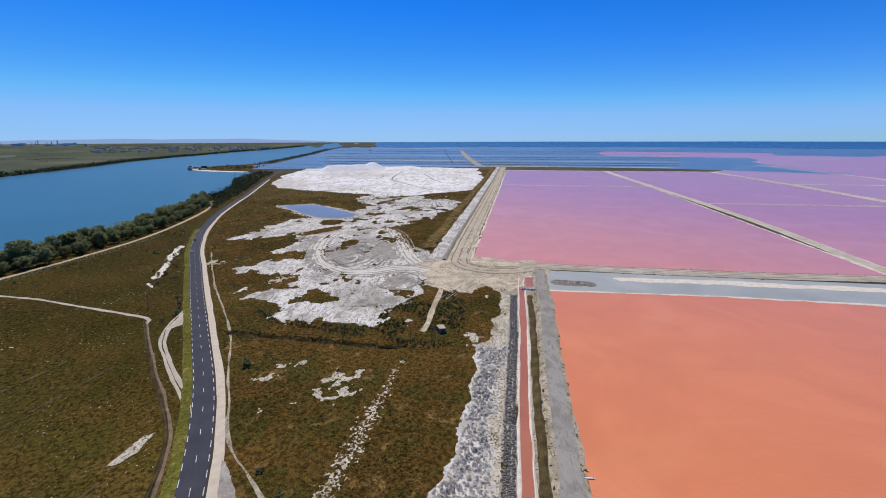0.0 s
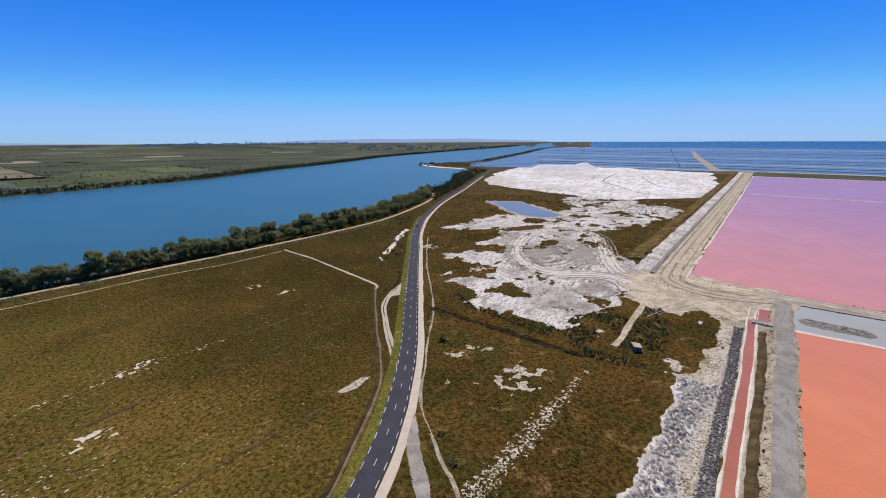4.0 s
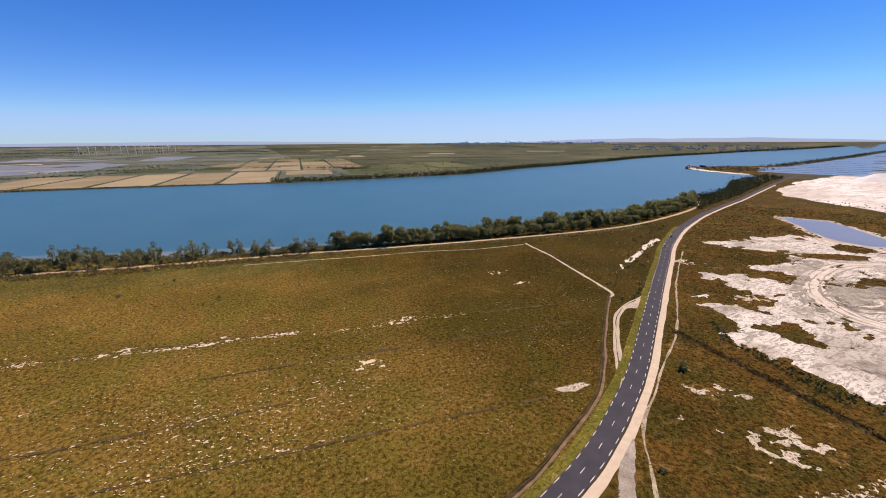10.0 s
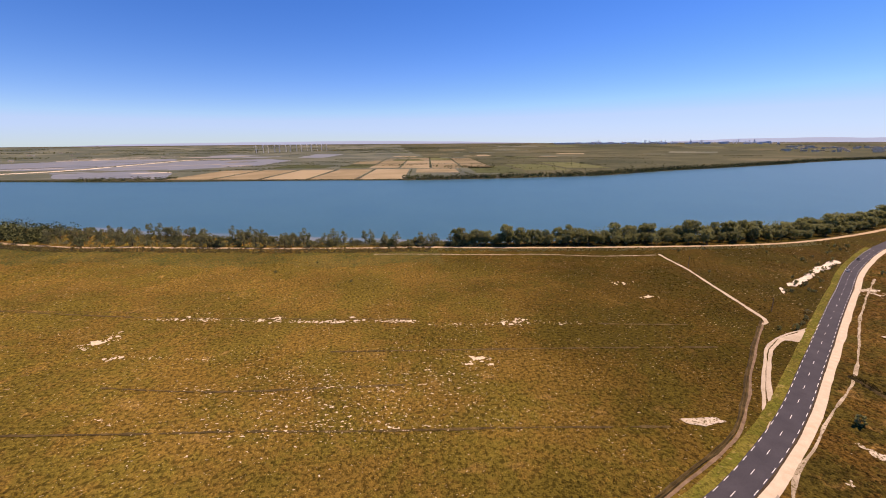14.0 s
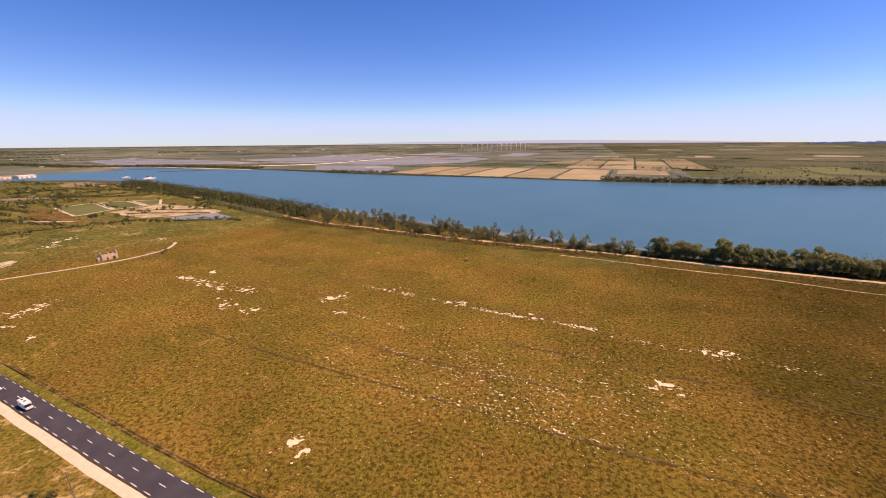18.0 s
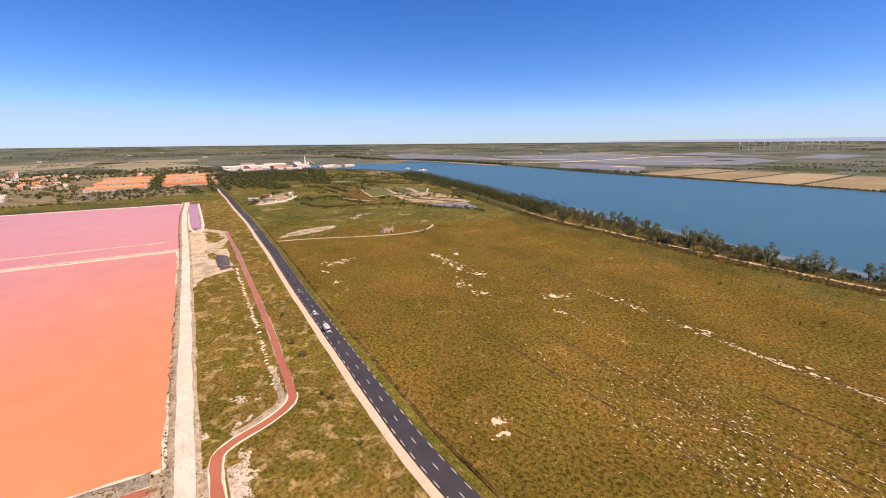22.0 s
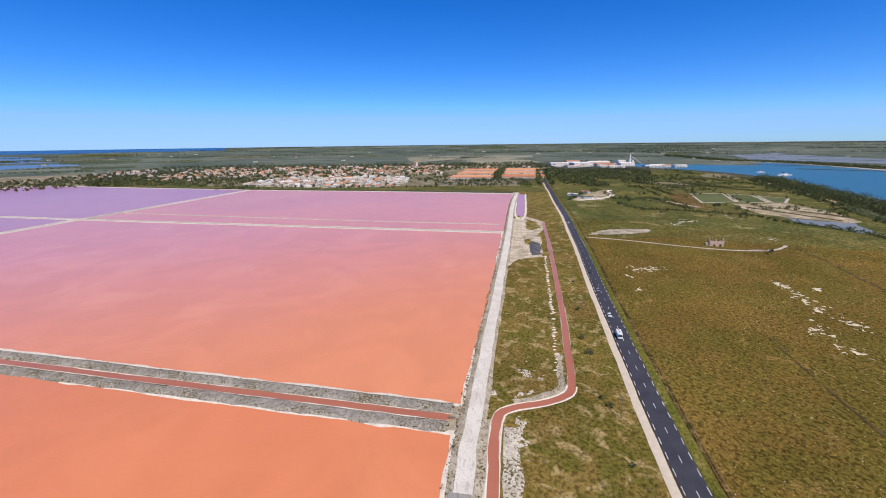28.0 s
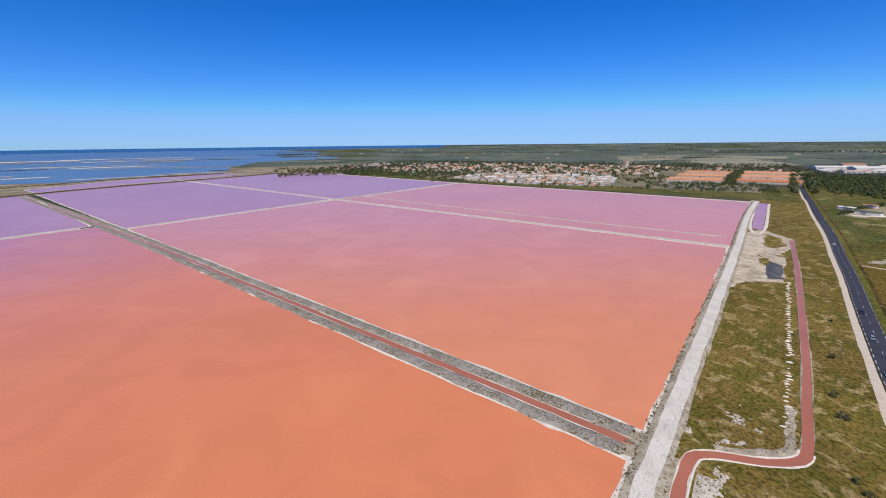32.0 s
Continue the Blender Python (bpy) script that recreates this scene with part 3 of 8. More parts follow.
setting(ribbon("shallows", NEAR_BANK[(NEAR_BANK[:, 0] > -320) & (NEAR_BANK[:, 0] < 110)], [(-2.0, 0.12), (7, 0.13), (16, 0.12)], M_SHALLOW, wobble=9), "paler shallow water along the near bank", "water")
BARE = []      # where no scrub grows: functions that are positive on bare ground


def bare_line(line, half):
    box = (line[:, 0].min() - half, line[:, 1].min() - half, line[:, 0].max() + half, line[:, 1].max() + half)
    BARE.append((box, lambda x, y: half - along(x, y, line)))


def bare_area(fn, box):
    BARE.append((box, fn))


def is_bare(x, y):
    out = np.zeros(x.shape, bool)
    for (x0, y0, x1, y1), fn in BARE:
        k = np.flatnonzero((x > x0) & (x < x1) & (y > y0) & (y < y1) & ~out)
        if len(k):
            out[k] = fn(x[k], y[k]) > 0
    return out


# ---- brine ponds ----
POND = [
    ("orange_brine_pond", [(-113.6, 21.5), (100, 20.2), (250, 19.5), (257, 120), (258, 600), (-144.5, 600)], M_ORANGE, "wide shallow orange brine pond with a pale salt rim"),
    ("salmon_brine_pond", [(-129, 20.6), (-230, 15.2), (-421.5, 10.6), (-445.5, 551), (-157, 556)], M_SALMON, "wide salmon-orange brine pond with a pale salt rim"),
    ("pink_brine_pond", [(-429.5, 8), (-760, -2), (-780, 240), (-792, 535), (-453, 547)], M_ROSE, "pink brine pond before the village"),
    ("violet_brine_pond", [(-157, 564), (-447, 563), (-481, 1222), (-185, 1135)], M_PURPLE, "violet brine pond behind a thin dam"),
    ("violet_brine_pond", [(-454, 558), (-796, 545), (-850, 1110), (-700, 1235), (-490, 1224)], M_PURPLE, "pale violet brine pond with a thin dam"),
    ("violet_brine_pond", [(-190, 1160), (-250, 1178), (-500, 1252), (-505, 1425), (-280, 1315), (-190, 1270)], M_PURPLE, "dusky violet brine pond behind the violet ponds"),
    ("violet_brine_pond", [(-508, 1254), (-720, 1292), (-670, 1400), (-513, 1428)], M_PURPLE, "dusky violet brine pond behind the violet ponds"),
    ("violet_brine_pond", [(-140, 612), (258, 612), (258, 1140), (-170, 1130)], M_PURPLE, "violet brine pond behind a thin dam"),
    ("pink_brine_pond", [(305, -34), (866, -35), (872, 254), (312, 252)], M_PINK, "pink brine pond beside a pale causeway"),
    ("violet_brine_pond", [(872, -35), (1290, -38), (1294, 240), (878, 254)], M_PINK, "violet-pink brine pond"),
    ("pink_brine_pond", [(318, 264), (655, 271), (664, 531), (326, 528)], M_PINK, "dusky pink brine pond"),
    ("violet_brine_pond", [(660, 271), (1296, 254), (1302, 530), (670, 532)], M_PINK, "violet brine pond"),
    ("violet_brine_pond", [(328, 542), (960, 550), (970, 820), (330, 820)], M_PURPLE, "violet brine pond"),
    ("violet_brine_pond", [(966, 550), (1302, 542), (1640, 820), (976, 820)], M_PURPLE, "violet brine pond"),
    ("violet_brine_pond", [(332, 830), (968, 830), (980, 1350), (332, 1350)], M_PURPLE, "violet brine pond"),
    ("violet_brine_pond", [(978, 828), (1650, 828), (2600, 1900), (1100, 1900)], M_PINK, "violet brine pond"),
]
for nm, quad_uv, mat, lab in POND:
    pts = [uv(*q) for q in quad_uv]
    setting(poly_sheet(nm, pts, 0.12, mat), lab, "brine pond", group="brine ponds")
    rim = np.vstack([np.column_stack([np.linspace(a[0], b[0], max(3, int(math.dist(a, b) / 4)))[:-1], np.linspace(a[1], b[1], max(3, int(math.dist(a, b) / 4)))[:-1]])
                     for a, b in zip(pts, pts[1:] + pts[:1])] + [np.array([pts[0]])])
    setting(ribbon("salt_rim", rim, [(-0.9, 0.16), (0, 0.32), (1.3, 0.13)], M_CRUST, wobble=1.5, seed=3), "white salt crust along the pond edge", "salt crust", group="salt rims")


def uvline(points, step=5.0):
    return curve([uv(*p) for p in points], step)


# ---- dykes and dams of the salt works ----
DYKE_ROAD = curve([(-760, 141), (-600, 104), (-421, 68), (-265.8, 35.6), (-172.7, 15.7), (-124.7, 5.7), (-91.3, -0.6), (0, -16), (90, -32.8), (135, -40.3), (181, -48.3), (215, -55), (250, -60), (285, -66)])
setting(ribbon("dyke_bank", DYKE_ROAD, [(-5.6, 0.08), (-3.6, 0.6), (-3.0, 0.75), (2.8, 0.75), (3.2, 0.6), (4.4, 0.1)], M_MARGIN, wobble=1.0, lumps=0.1), "low grey silt bank carrying a track between pond and canal", "bank")
setting(ribbon("dyke_track", DYKE_ROAD[DYKE_ROAD[:, 0] > -98], [(-3.9, 0.84), (0, 0.9), (2.4, 0.85)], M_GREYTRACK, wobble=0.5), "grey beaten track on a low dyke", "track")
setting(ribbon("dyke_track", DYKE_ROAD[DYKE_ROAD[:, 0] < -90], [(-2.6, 0.84), (0, 0.896), (2.6, 0.84)], M_PALETRACK, wobble=0.6), "pale sandy track on a low dyke", "track")
bare_line(DYKE_ROAD, 7)
EDGE = [uv(*q) for q in ((250, 23), (-107, 27), (-128, 27), (-129, 21), (-426, 9.5), (-790, -3))]
MARGIN = np.vstack([DYKE_ROAD[:-1], EDGE])
setting(field("bank_margin", lambda x, y: inside_poly(x, y, MARGIN) + 0.6, (-800, -120, 300, 160), 2.5, 0.075, M_MARGIN), "sandy pond margin with dark tufts beside the dyke track", "bank")
SOUTH_DYKE = uvline([(-121.5, 24), (-131.5, 220), (-148, 560), (-164, 1130)])
setting(ribbon("dyke_bank", SOUTH_DYKE, [(-8.2, 0.14), (-6.4, 0.8), (-3.4, 0.7), (-1.8, 0.15)], M_DYKE, wobble=0.8, lumps=0.5), "lumpy grey silt bank with dry scrub beside a feeder canal", "bank")
setting(ribbon("dyke_bank", SOUTH_DYKE, [(1.8, 0.15), (3.4, 0.7), (6.2, 0.8), (8.2, 0.14)], M_DYKE, wobble=0.8, lumps=0.5, seed=7), "lumpy grey silt bank with dry scrub beside a feeder canal", "bank")
setting(ribbon("feeder_canal", SOUTH_DYKE, [(-1.9, 0.17), (1.9, 0.17)], M_CANAL), "brownish red feeder canal between two silt banks", "canal")
for off in (-1.9, 1.9):
    setting(ribbon("salt_rim", SOUTH_DYKE + normals(SOUTH_DYKE) * off, [(-0.2, 0.2), (0, 0.3), (0.25, 0.24)], M_CRUST, wobble=0.6), "white salt crust along the canal edge", "salt crust", group="salt rims")

DAMS = [
    ([(-148, 560), (-300, 559), (-450, 556), (-630, 546), (-795, 540)], 3.6),
    ([(-425.5, 10), (-437, 280), (-450, 558), (-468, 890), (-485, 1224)], 3.4),
    ([(256, 606), (60, 606), (-128, 606)], 3.0),
    ([(-760, -6), (-781, 240), (-793, 540), (-850, 1115)], 3.0),
    ([(-468, 14), (-476, 200), (-500, 540)], 1.0),
    ([(868.5, -35), (872, 110), (875, 255)], 1.2),
    ([(312, 257), (400, 262), (510, 267), (654, 265), (868, 260), (1299, 246)], 5.0),
    ([(657, 271), (667, 532)], 1.8),
    ([(326, 533), (712, 537), (955, 543), (1304, 536)], 4.5),
    ([(1293, -40), (1297, 260), (1303, 540)], 2.5),
    ([(330, 825), (970, 825), (1645, 824)], 4.0),
    ([(963, 548), (973, 820), (975, 1400)], 3.0),
]
for pts, half in DAMS:
    ln = uvline(pts, 8)
    setting(ribbon("dam", ln, [(-half - 0.8, 0.14), (-half * 0.7, 0.55), (half * 0.7, 0.55), (half + 0.8, 0.14)], M_DAM, wobble=0.6, lumps=0.15), "low sandy earth dam between two brine ponds", "dam", group="pond dams")
    if half > 2:
        for k in (-1, 1):
            setting(ribbon("salt_rim", ln + normals(ln) * k * (half + 0.3), [(-0.55, 0.16), (0, 0.40), (0.55, 0.16)], M_CRUST, wobble=0.8), "white salt crust along the dam", "salt crust", group="salt rims")

# the broad dam road and the grey flat before it
DAM_ROAD = uvline([(300, 4), (303, 150), (312, 300), (318, 600), (322, 1400)])
setting(ribbon("dam_road", DAM_ROAD, [(-7, 0.3), (-5.2, 0.75), (-1.5, 0.8), (1.5, 0.8), (4.5, 0.75), (8.0, 0.2)], M_DAM, wobble=0.5), "sandy dam road between the orange and the pink ponds", "road")
for off, w in ((-4.2, 0.25), (-1.2, 0.2), (2.6, 0.3), (6.0, 0.35)):
    setting(ribbon("rut", DAM_ROAD + normals(DAM_ROAD) * off, [(-w, 0.84), (w, 0.84)], M_EARTH, wobble=0.5, seed=int(off * 10) + 60), "dark wheel rut along the sandy dam", "rut")
setting(poly_sheet("silt_flat", [uv(250, 19), uv(292, 17), uv(300, 300), uv(316, 620), uv(261, 620), uv(255, 300)], 0.09, M_MILKY), "flat grey silt strip between dam and pond", "silt")
setting(field("salt_patch", lambda x, y: 4.2 - along(x, y, [uv(280, 70), uv(283, 110), uv(287, 300), uv(300, 620)]) + 2.6 * fbm(x, y, 12, 4, 9), (150, -660, 330, -40), 1.0, 0.14, M_CRUST), "white salt crust on the grey flat", "salt crust")

# causeway to the far pans
SHORE_LINE = curve([(292, -8), (320, -11), (400, -24), (500, -41), (640, -65), (831, -97), (1080, -139), (1335, -180), (1420, -194)])
CAUSE = curve([uv(300, 14), (284, -56), (281, -38), (285, -23), (299, -11), (320, -11.5), (400, -24), (500, -41), (640, -65), (831, -97), (1080, -139), (1335, -180), (1420, -194)])
setting(ribbon("causeway", CAUSE, [(-9, 0.25), (-7, 0.6), (7, 0.6), (9.5, 0.25)], M_YARD, wobble=0.8), "broad sandy causeway with wheel tracks", "causeway")
for off, w, mt in ((-5.8, 0.3, M_EARTH), (-3.0, 0.8, M_TRACK), (0.6, 0.3, M_EARTH), (3.2, 1.2, M_TRACK), (6.0, 0.4, M_EARTH)):
    setting(ribbon("rut", CAUSE + normals(CAUSE) * off, [(-w, 0.68), (w, 0.68)], mt, wobble=0.5, seed=int(off * 7) + 90), "wheel track along the sandy causeway", "rut")
SIDE = SHORE_LINE + normals(SHORE_LINE) * 17
setting(ribbon("salt_channel", SIDE[2:], [(-7, 0.2), (-3, 0.22), (3, 0.25), (7, 0.35)], M_SCRAPE, wobble=1.5), "white salt-crusted channel beside the causeway", "channel")
setting(ribbon("silt_ridge", SIDE[3:] + normals(SIDE[3:]) * -6.0, [(-2.0, 0.2), (-0.7, 0.8), (0.7, 0.9), (2.0, 0.2)], M_SILTDARK, wobble=1.5, lumps=0.8), "lumpy dark silt ridge beside the salt channel", "ridge")
setting(ribbon("scrub_bank", SIDE[8:] + normals(SIDE[8:]) * 12, [(-5, 0.25), (-2.5, 1.3), (0, 1.4), (4, 0.9), (9, 0.02)], M_DRYBANK, wobble=4.0, lumps=1.6), "steep brown bank of dry scrub above the salt channel", "bank")
bare_line(SHORE_LINE + normals(SHORE_LINE) * 9, 18)

# sandy yard where tracks meet
YARD = [(240, -30), (232, -5), (250, 10), (300, 20), (330, -5), (318, -30), (300, -75), (262, -70), (250, -48)]


def sand_yard(x, y):
    v = inside_poly(x, y, YARD) + 9 * fbm(x, y, 16, 5, 21)
    for p in ([(248, -17), (252, -27), (233, -32), (219, -30), (218, -19)], [(251, -4), (236, -14), (205, -13), (196, -5), (202, 6), (226, 4)]):
        v = np.minimum(v, 7 * fbm(x, y, 9, 4, 23) - inside_poly(x, y, p))
    return v


setting(field("sand_yard", sand_yard, (215, -90, 345, 35), 1.0, 0.24, M_YARD), "trampled sandy ground where the tracks meet", "yard")
bare_area(sand_yard, (215, -90, 345, 35))
for k, off in enumerate((-4.5, -1.5, 1.2, 3.8)):
    ln = curve([(345, -18 + off), (318, -15 + off), (301, -17 + off * 0.7), (291 + off * 0.5, -32), (288 + off, -52), (291 + off, -73)], 2)
    setting(ribbon("rut", ln, [(-0.3, 0.6), (0, 0.66), (0.35, 0.6)], M_EARTH if k % 2 else M_TRACK, wobble=0.5, seed=k), "curving wheel rut in the trampled sand", "rut")
    ln = curve([(222 + k * 3, 6 - 3 * k), (252, -8 - 3 * k), (275, -30 - 2 * k), (285 + off, -60)], 2)
    setting(ribbon("rut", ln, [(-0.25, 0.26), (0, 0.33), (0.3, 0.26)], M_SILTDARK if k % 2 else M_TRACK, wobble=0.5, seed=k + 9), "curving wheel rut in the trampled sand", "rut")

# ---- canal beside the dyke road ----
CANAL = curve([(270, -52), (239, -46.5), (180, -37), (135, -29), (92, -22), (0, -7.5), (-91.2, 7.3), (-121, 12.8), (-128, 18.5), (-131, 31), (-136, 41.5), (-146, 46), (-175, 53), (-208.7, 61.2), (-354, 93), (-471, 116.5)], 3)
NARROW = CANAL[(CANAL[:, 0] < -140) & (CANAL[:, 1] > 44)]
setting(ribbon("canal", CANAL[CANAL[:, 0] > -143], [(-1.85, 0.15), (1.85, 0.15)], M_CANAL, wobble=0.4), "narrow brownish red brine canal", "canal")
setting(ribbon("canal", NARROW, [(-1.55, 0.152), (1.55, 0.152)], M_CANAL, wobble=0.4), "narrow upper stretch of the brownish red canal", "canal")
for off in (-2.4, 2.4):
    half = NARROW
    setting(ribbon("salt_rim", half + normals(half) * off * 0.66, [(-0.2, 0.14), (0, 0.26), (0.2, 0.1)], M_MARGIN, wobble=0.6, seed=int(off) + 5), "thin pale earth edge of the canal", "salt crust", group="salt rims")
    half = CANAL[(CANAL[:, 0] < -60) & (CANAL[:, 0] > -146)]
    setting(ribbon("salt_rim", half + normals(half) * off * 0.8, [(-0.35, 0.14), (0, 0.3), (0.35, 0.1)], M_CRUST, wobble=0.7, seed=int(off) + 3), "thin white salt crust along the canal edge", "salt crust", group="salt rims")
    half = CANAL[CANAL[:, 0] > -70]
    setting(ribbon("salt_rim", half + normals(half) * off * 0.85, [(-0.5, 0.14), (0, 0.35), (0.5, 0.1)], M_CRUST, wobble=0.7, seed=int(off) + 8), "white salt crust along the canal edge", "salt crust", group="salt rims")
bare_line(CANAL, 5)
EASTC, EASTD = CANAL[CANAL[:, 0] > -122], DYKE_ROAD[(DYKE_ROAD[:, 0] > -126) & (DYKE_ROAD[:, 0] < 272)]
BETWEEN = np.vstack([EASTC, EASTD])
setting(field("bank_margin", lambda x, y: inside_poly(x, y, BETWEEN) + 0.3, (-130, -75, 280, 25), 1.5, 0.085, M_MARGIN), "sandy strip with dark tufts between track and canal", "bank")
bare_area(lambda x, y: inside_poly(x, y, BETWEEN), (-130, -75, 280, 25))
EAST_CANAL = curve([tuple(p) for p in CANAL[(CANAL[:, 0] > 20) & (CANAL[:, 0] < 236)][::8]], 0.9)
setting(ribbon("scrub_bank", EAST_CANAL + normals(EAST_CANAL) * 4.6, [(-1.4, 0.1), (-0.5, 0.6), (0.4, 0.7), (1.5, 0.5)], M_BANK, wobble=0.8, lumps=0.6), "dark line of scrub between canal and dyke track", "bank")
setting(ribbon("silt_ridge", EAST_CANAL - normals(EAST_CANAL) * 5.2, [(-2.3, 0.06), (-1.2, 0.16), (1.4, 0.16), (2.2, 0.06)], M_SILT, wobble=0.9), "low pale silt ridge beside the canal", "ridge")


def clod_ribs():
    """Clods thrown up in rows across the ridge."""
    rng = np.random.default_rng(8)
    v, f = [], []
    nn = normals(EAST_CANAL)
    for k in range(len(EAST_CANAL) - 1):
        for row in range(3):
            for part_of in (0.0, 0.5):
                c = EAST_CANAL[k] * (1 - part_of) + EAST_CANAL[k + 1] * part_of - nn[k] * (3.7 + row * 1.25 + rng.normal(0, 0.2))
                d, w = nn[k], np.array([nn[k][1], -nn[k][0]])
                a, b, h = rng.uniform(0.35, 0.75), rng.uniform(0.14, 0.26), rng.uniform(0.25, 0.6)
                s = len(v)
                for p, q, z in ((-1, -1, 0), (1, -1, 0), (1, 1, 0), (-1, 1, 0), (-0.6, -0.45, 1), (0.6, -0.45, 1), (0.6, 0.45, 1), (-0.6, 0.45, 1)):
                    e = c + d * a * p * rng.uniform(0.8, 1.2) + w * b * q * rng.uniform(0.8, 1.2)
                    v.append((e[0], e[1], 0.1 + z * h))
                f += [(s + 4, s + 5, s + 6, s + 7)] + [(s + m, s + (m + 1) % 4, s + 4 + (m + 1) % 4, s + 4 + m) for m in range(4)]
    tagged(link("silt_clods", v, f, M_SILTDARK), label="rows of dark grey silt clods beside the canal", category="silt", kind="stuff")


clod_ribs()
setting(ribbon("silt_track", EAST_CANAL - normals(EAST_CANAL) * 9.6, [(-2.8, 0.09), (2.6, 0.09)], M_CREAM, wobble=1.4), "pale silt track beside the clods", "track")
WEST_CANAL = CANAL[(CANAL[:, 0] < -30) & (CANAL[:, 0] > -120)]
setting(ribbon("sand_bank", WEST_CANAL - normals(WEST_CANAL) * 5.6, [(-2.6, 0.06), (0, 0.3), (2.2, 0.12)], M_CREAM, wobble=1.8), "pale sandy bank beside the canal", "bank")
BEND = CANAL[((CANAL[:, 0] < -126) & (CANAL[:, 0] > -165)) & (CANAL[:, 1] > 20)]
setting(ribbon("sand_bank", BEND + normals(BEND) * 4.0, [(-1.5, 0.06), (0, 0.22), (1.2, 0.08)], M_MARGIN, wobble=2.0, seed=5), "pale sandy bank inside the canal bend", "bank")
bare_line(BEND + normals(BEND) * 4.5, 2.5)


def mounds(name, fn, box, step, height, mat, label, category, kind="structure", base=0.05):
    """A rough heaped surface: its height follows the function height(x, y) where fn > 0 and falls to the ground at the edge."""
    x0, y0, x1, y1 = box
    X, Y = np.meshgrid(np.arange(x0, x1, step), np.arange(y0, y1, step), indexing="ij")
    X = X + step * 0.35 * vnoise(X * 3.1, Y * 3.1, 4)
    Y = Y + step * 0.35 * vnoise(X * 2.7 + 40, Y * 2.7, 5)
    F = fn(X, Y)
    Z = base + np.clip(F / 3.0, 0, 1) * height(X, Y)
    idx = -np.ones(X.shape, int)
    ok = F > -step
    idx[ok] = np.arange(ok.sum())
    Z = np.where(F > 0, Z, -0.3)
    v = np.column_stack([X[ok], Y[ok], Z[ok]])
    a, b, c, d = idx[:-1, :-1], idx[1:, :-1], idx[1:, 1:], idx[:-1, 1:]
    good = (a >= 0) & (b >= 0) & (c >= 0) & (d >= 0)
    f = np.column_stack([a[good], b[good], c[good], d[good]])
    ob = link(name, v.tolist(), f.tolist(), mat)
    return setting(ob, label, category, kind)


HUM = [(172, -13), (150, -11), (134.8, -8), (105.8, -2), (89, 5), (60, 10), (60, -6), (89, -12), (108, -14.6), (134.7, -19.5), (160, -26), (172, -30)]
mounds("silt_clods", lambda x, y: inside_poly(x, y, HUM) + 3.0 * fbm(x, y, 6, 4, 31), (50, -38, 185, 18), 0.36,
       lambda x, y: np.clip(0.75 + 0.3 * fbm(x, y, 7, 2, 36), 0.4, 1.0) * np.maximum(0, 1.5 * fbm(x * 0.8, y * 1.3, 0.85, 2, 33) + 0.40) + 0.03, M_CLOD, "field of grey silt clods heaped on salty ground beside the canal", "silt", "stuff", 0.03)
bare_area(lambda x, y: inside_poly(x, y, HUM) + 2.5, (50, -38, 185, 18))
EASTSAND = [(171, -15), (177, -21), (192, -25), (210, -29), (222, -33), (235, -35), (253, -30), (266, -34), (264, -52), (240, -47), (180, -35), (130, -25), (125, -20), (165, -29)]


def east_sand(x, y):
    return np.minimum(inside_poly(x, y, EASTSAND), 8) + 2.0 + 4 * fbm(x, y, 8, 4, 35) - 8 * np.maximum(0, fbm(x, y, 13, 5, 37) - 0.05)


setting(field("silt_flat", east_sand, (115, -58, 275, 0), 0.7, 0.07, M_PALE), "pale silt ground with scattered scrub", "silt")
bare_area(east_sand, (115, -58, 275, 0))

# ---- salt scrapes and salt flat ----
SCRAPE_TOP = [(372, 214), (421, 204), (496, 179), (500, 150), (545, 116), (597, 104), (660, 150), (725, 118), (714, 48), (660, 30), (645, -9), (625, -34), (560, -15), (492, 22), (464, 39), (443, 56), (425, 93), (440, 120), (411, 146), (388, 180)]
SCRAPE_LOW = [(393, 139), (433, 106), (428, 68), (393, 44), (342, 29), (318, 16), (303, -1), (270, -4), (258, 8), (246, 15), (230, 24), (219, 33), (207, 38), (200, 38), (192, 44), (197, 48), (199, 63), (202, 81), (206, 93), (218, 100), (229, 120), (251, 132), (249, 113),
              (245, 99), (271, 104), (282, 144), (286, 158), (307, 143), (319, 116), (339, 119), (328, 138), (344, 150), (370, 132)]
ISLES = [(227, 72, 9, 13, 0), (240, 24, 6, 8, 0), (312, 23, 7, 4, 0), (364, 89, 12, 6, 0), (462, 133, 18, 11, 20), (247, 98, 6, 6, 0), (462, 64, 9, 13, 0), (560, 45, 22, 12, 30), (690, 78, 14, 24, 0), (610, 90, 9, 14, 0), (520, 85, 8, 9, 0)]



def scrape(x, y):
    v = np.maximum(inside_poly(x, y, SCRAPE_TOP), inside_poly(x, y, SCRAPE_LOW))
    for cx, cy, rx, ry, rot in ISLES:
        v = np.minimum(v, -blob(cx, cy, rx, ry, rot)(x, y) + 1.0)
    return np.clip(v, -14, 8) + 9 * fbm(x, y, 30, 4, 51) + 19 * fbm(x * 0.75, y * 1.1, 9, 5, 57) - 0.8 - 4 * np.clip((193 - x) / 3, 0, 6)


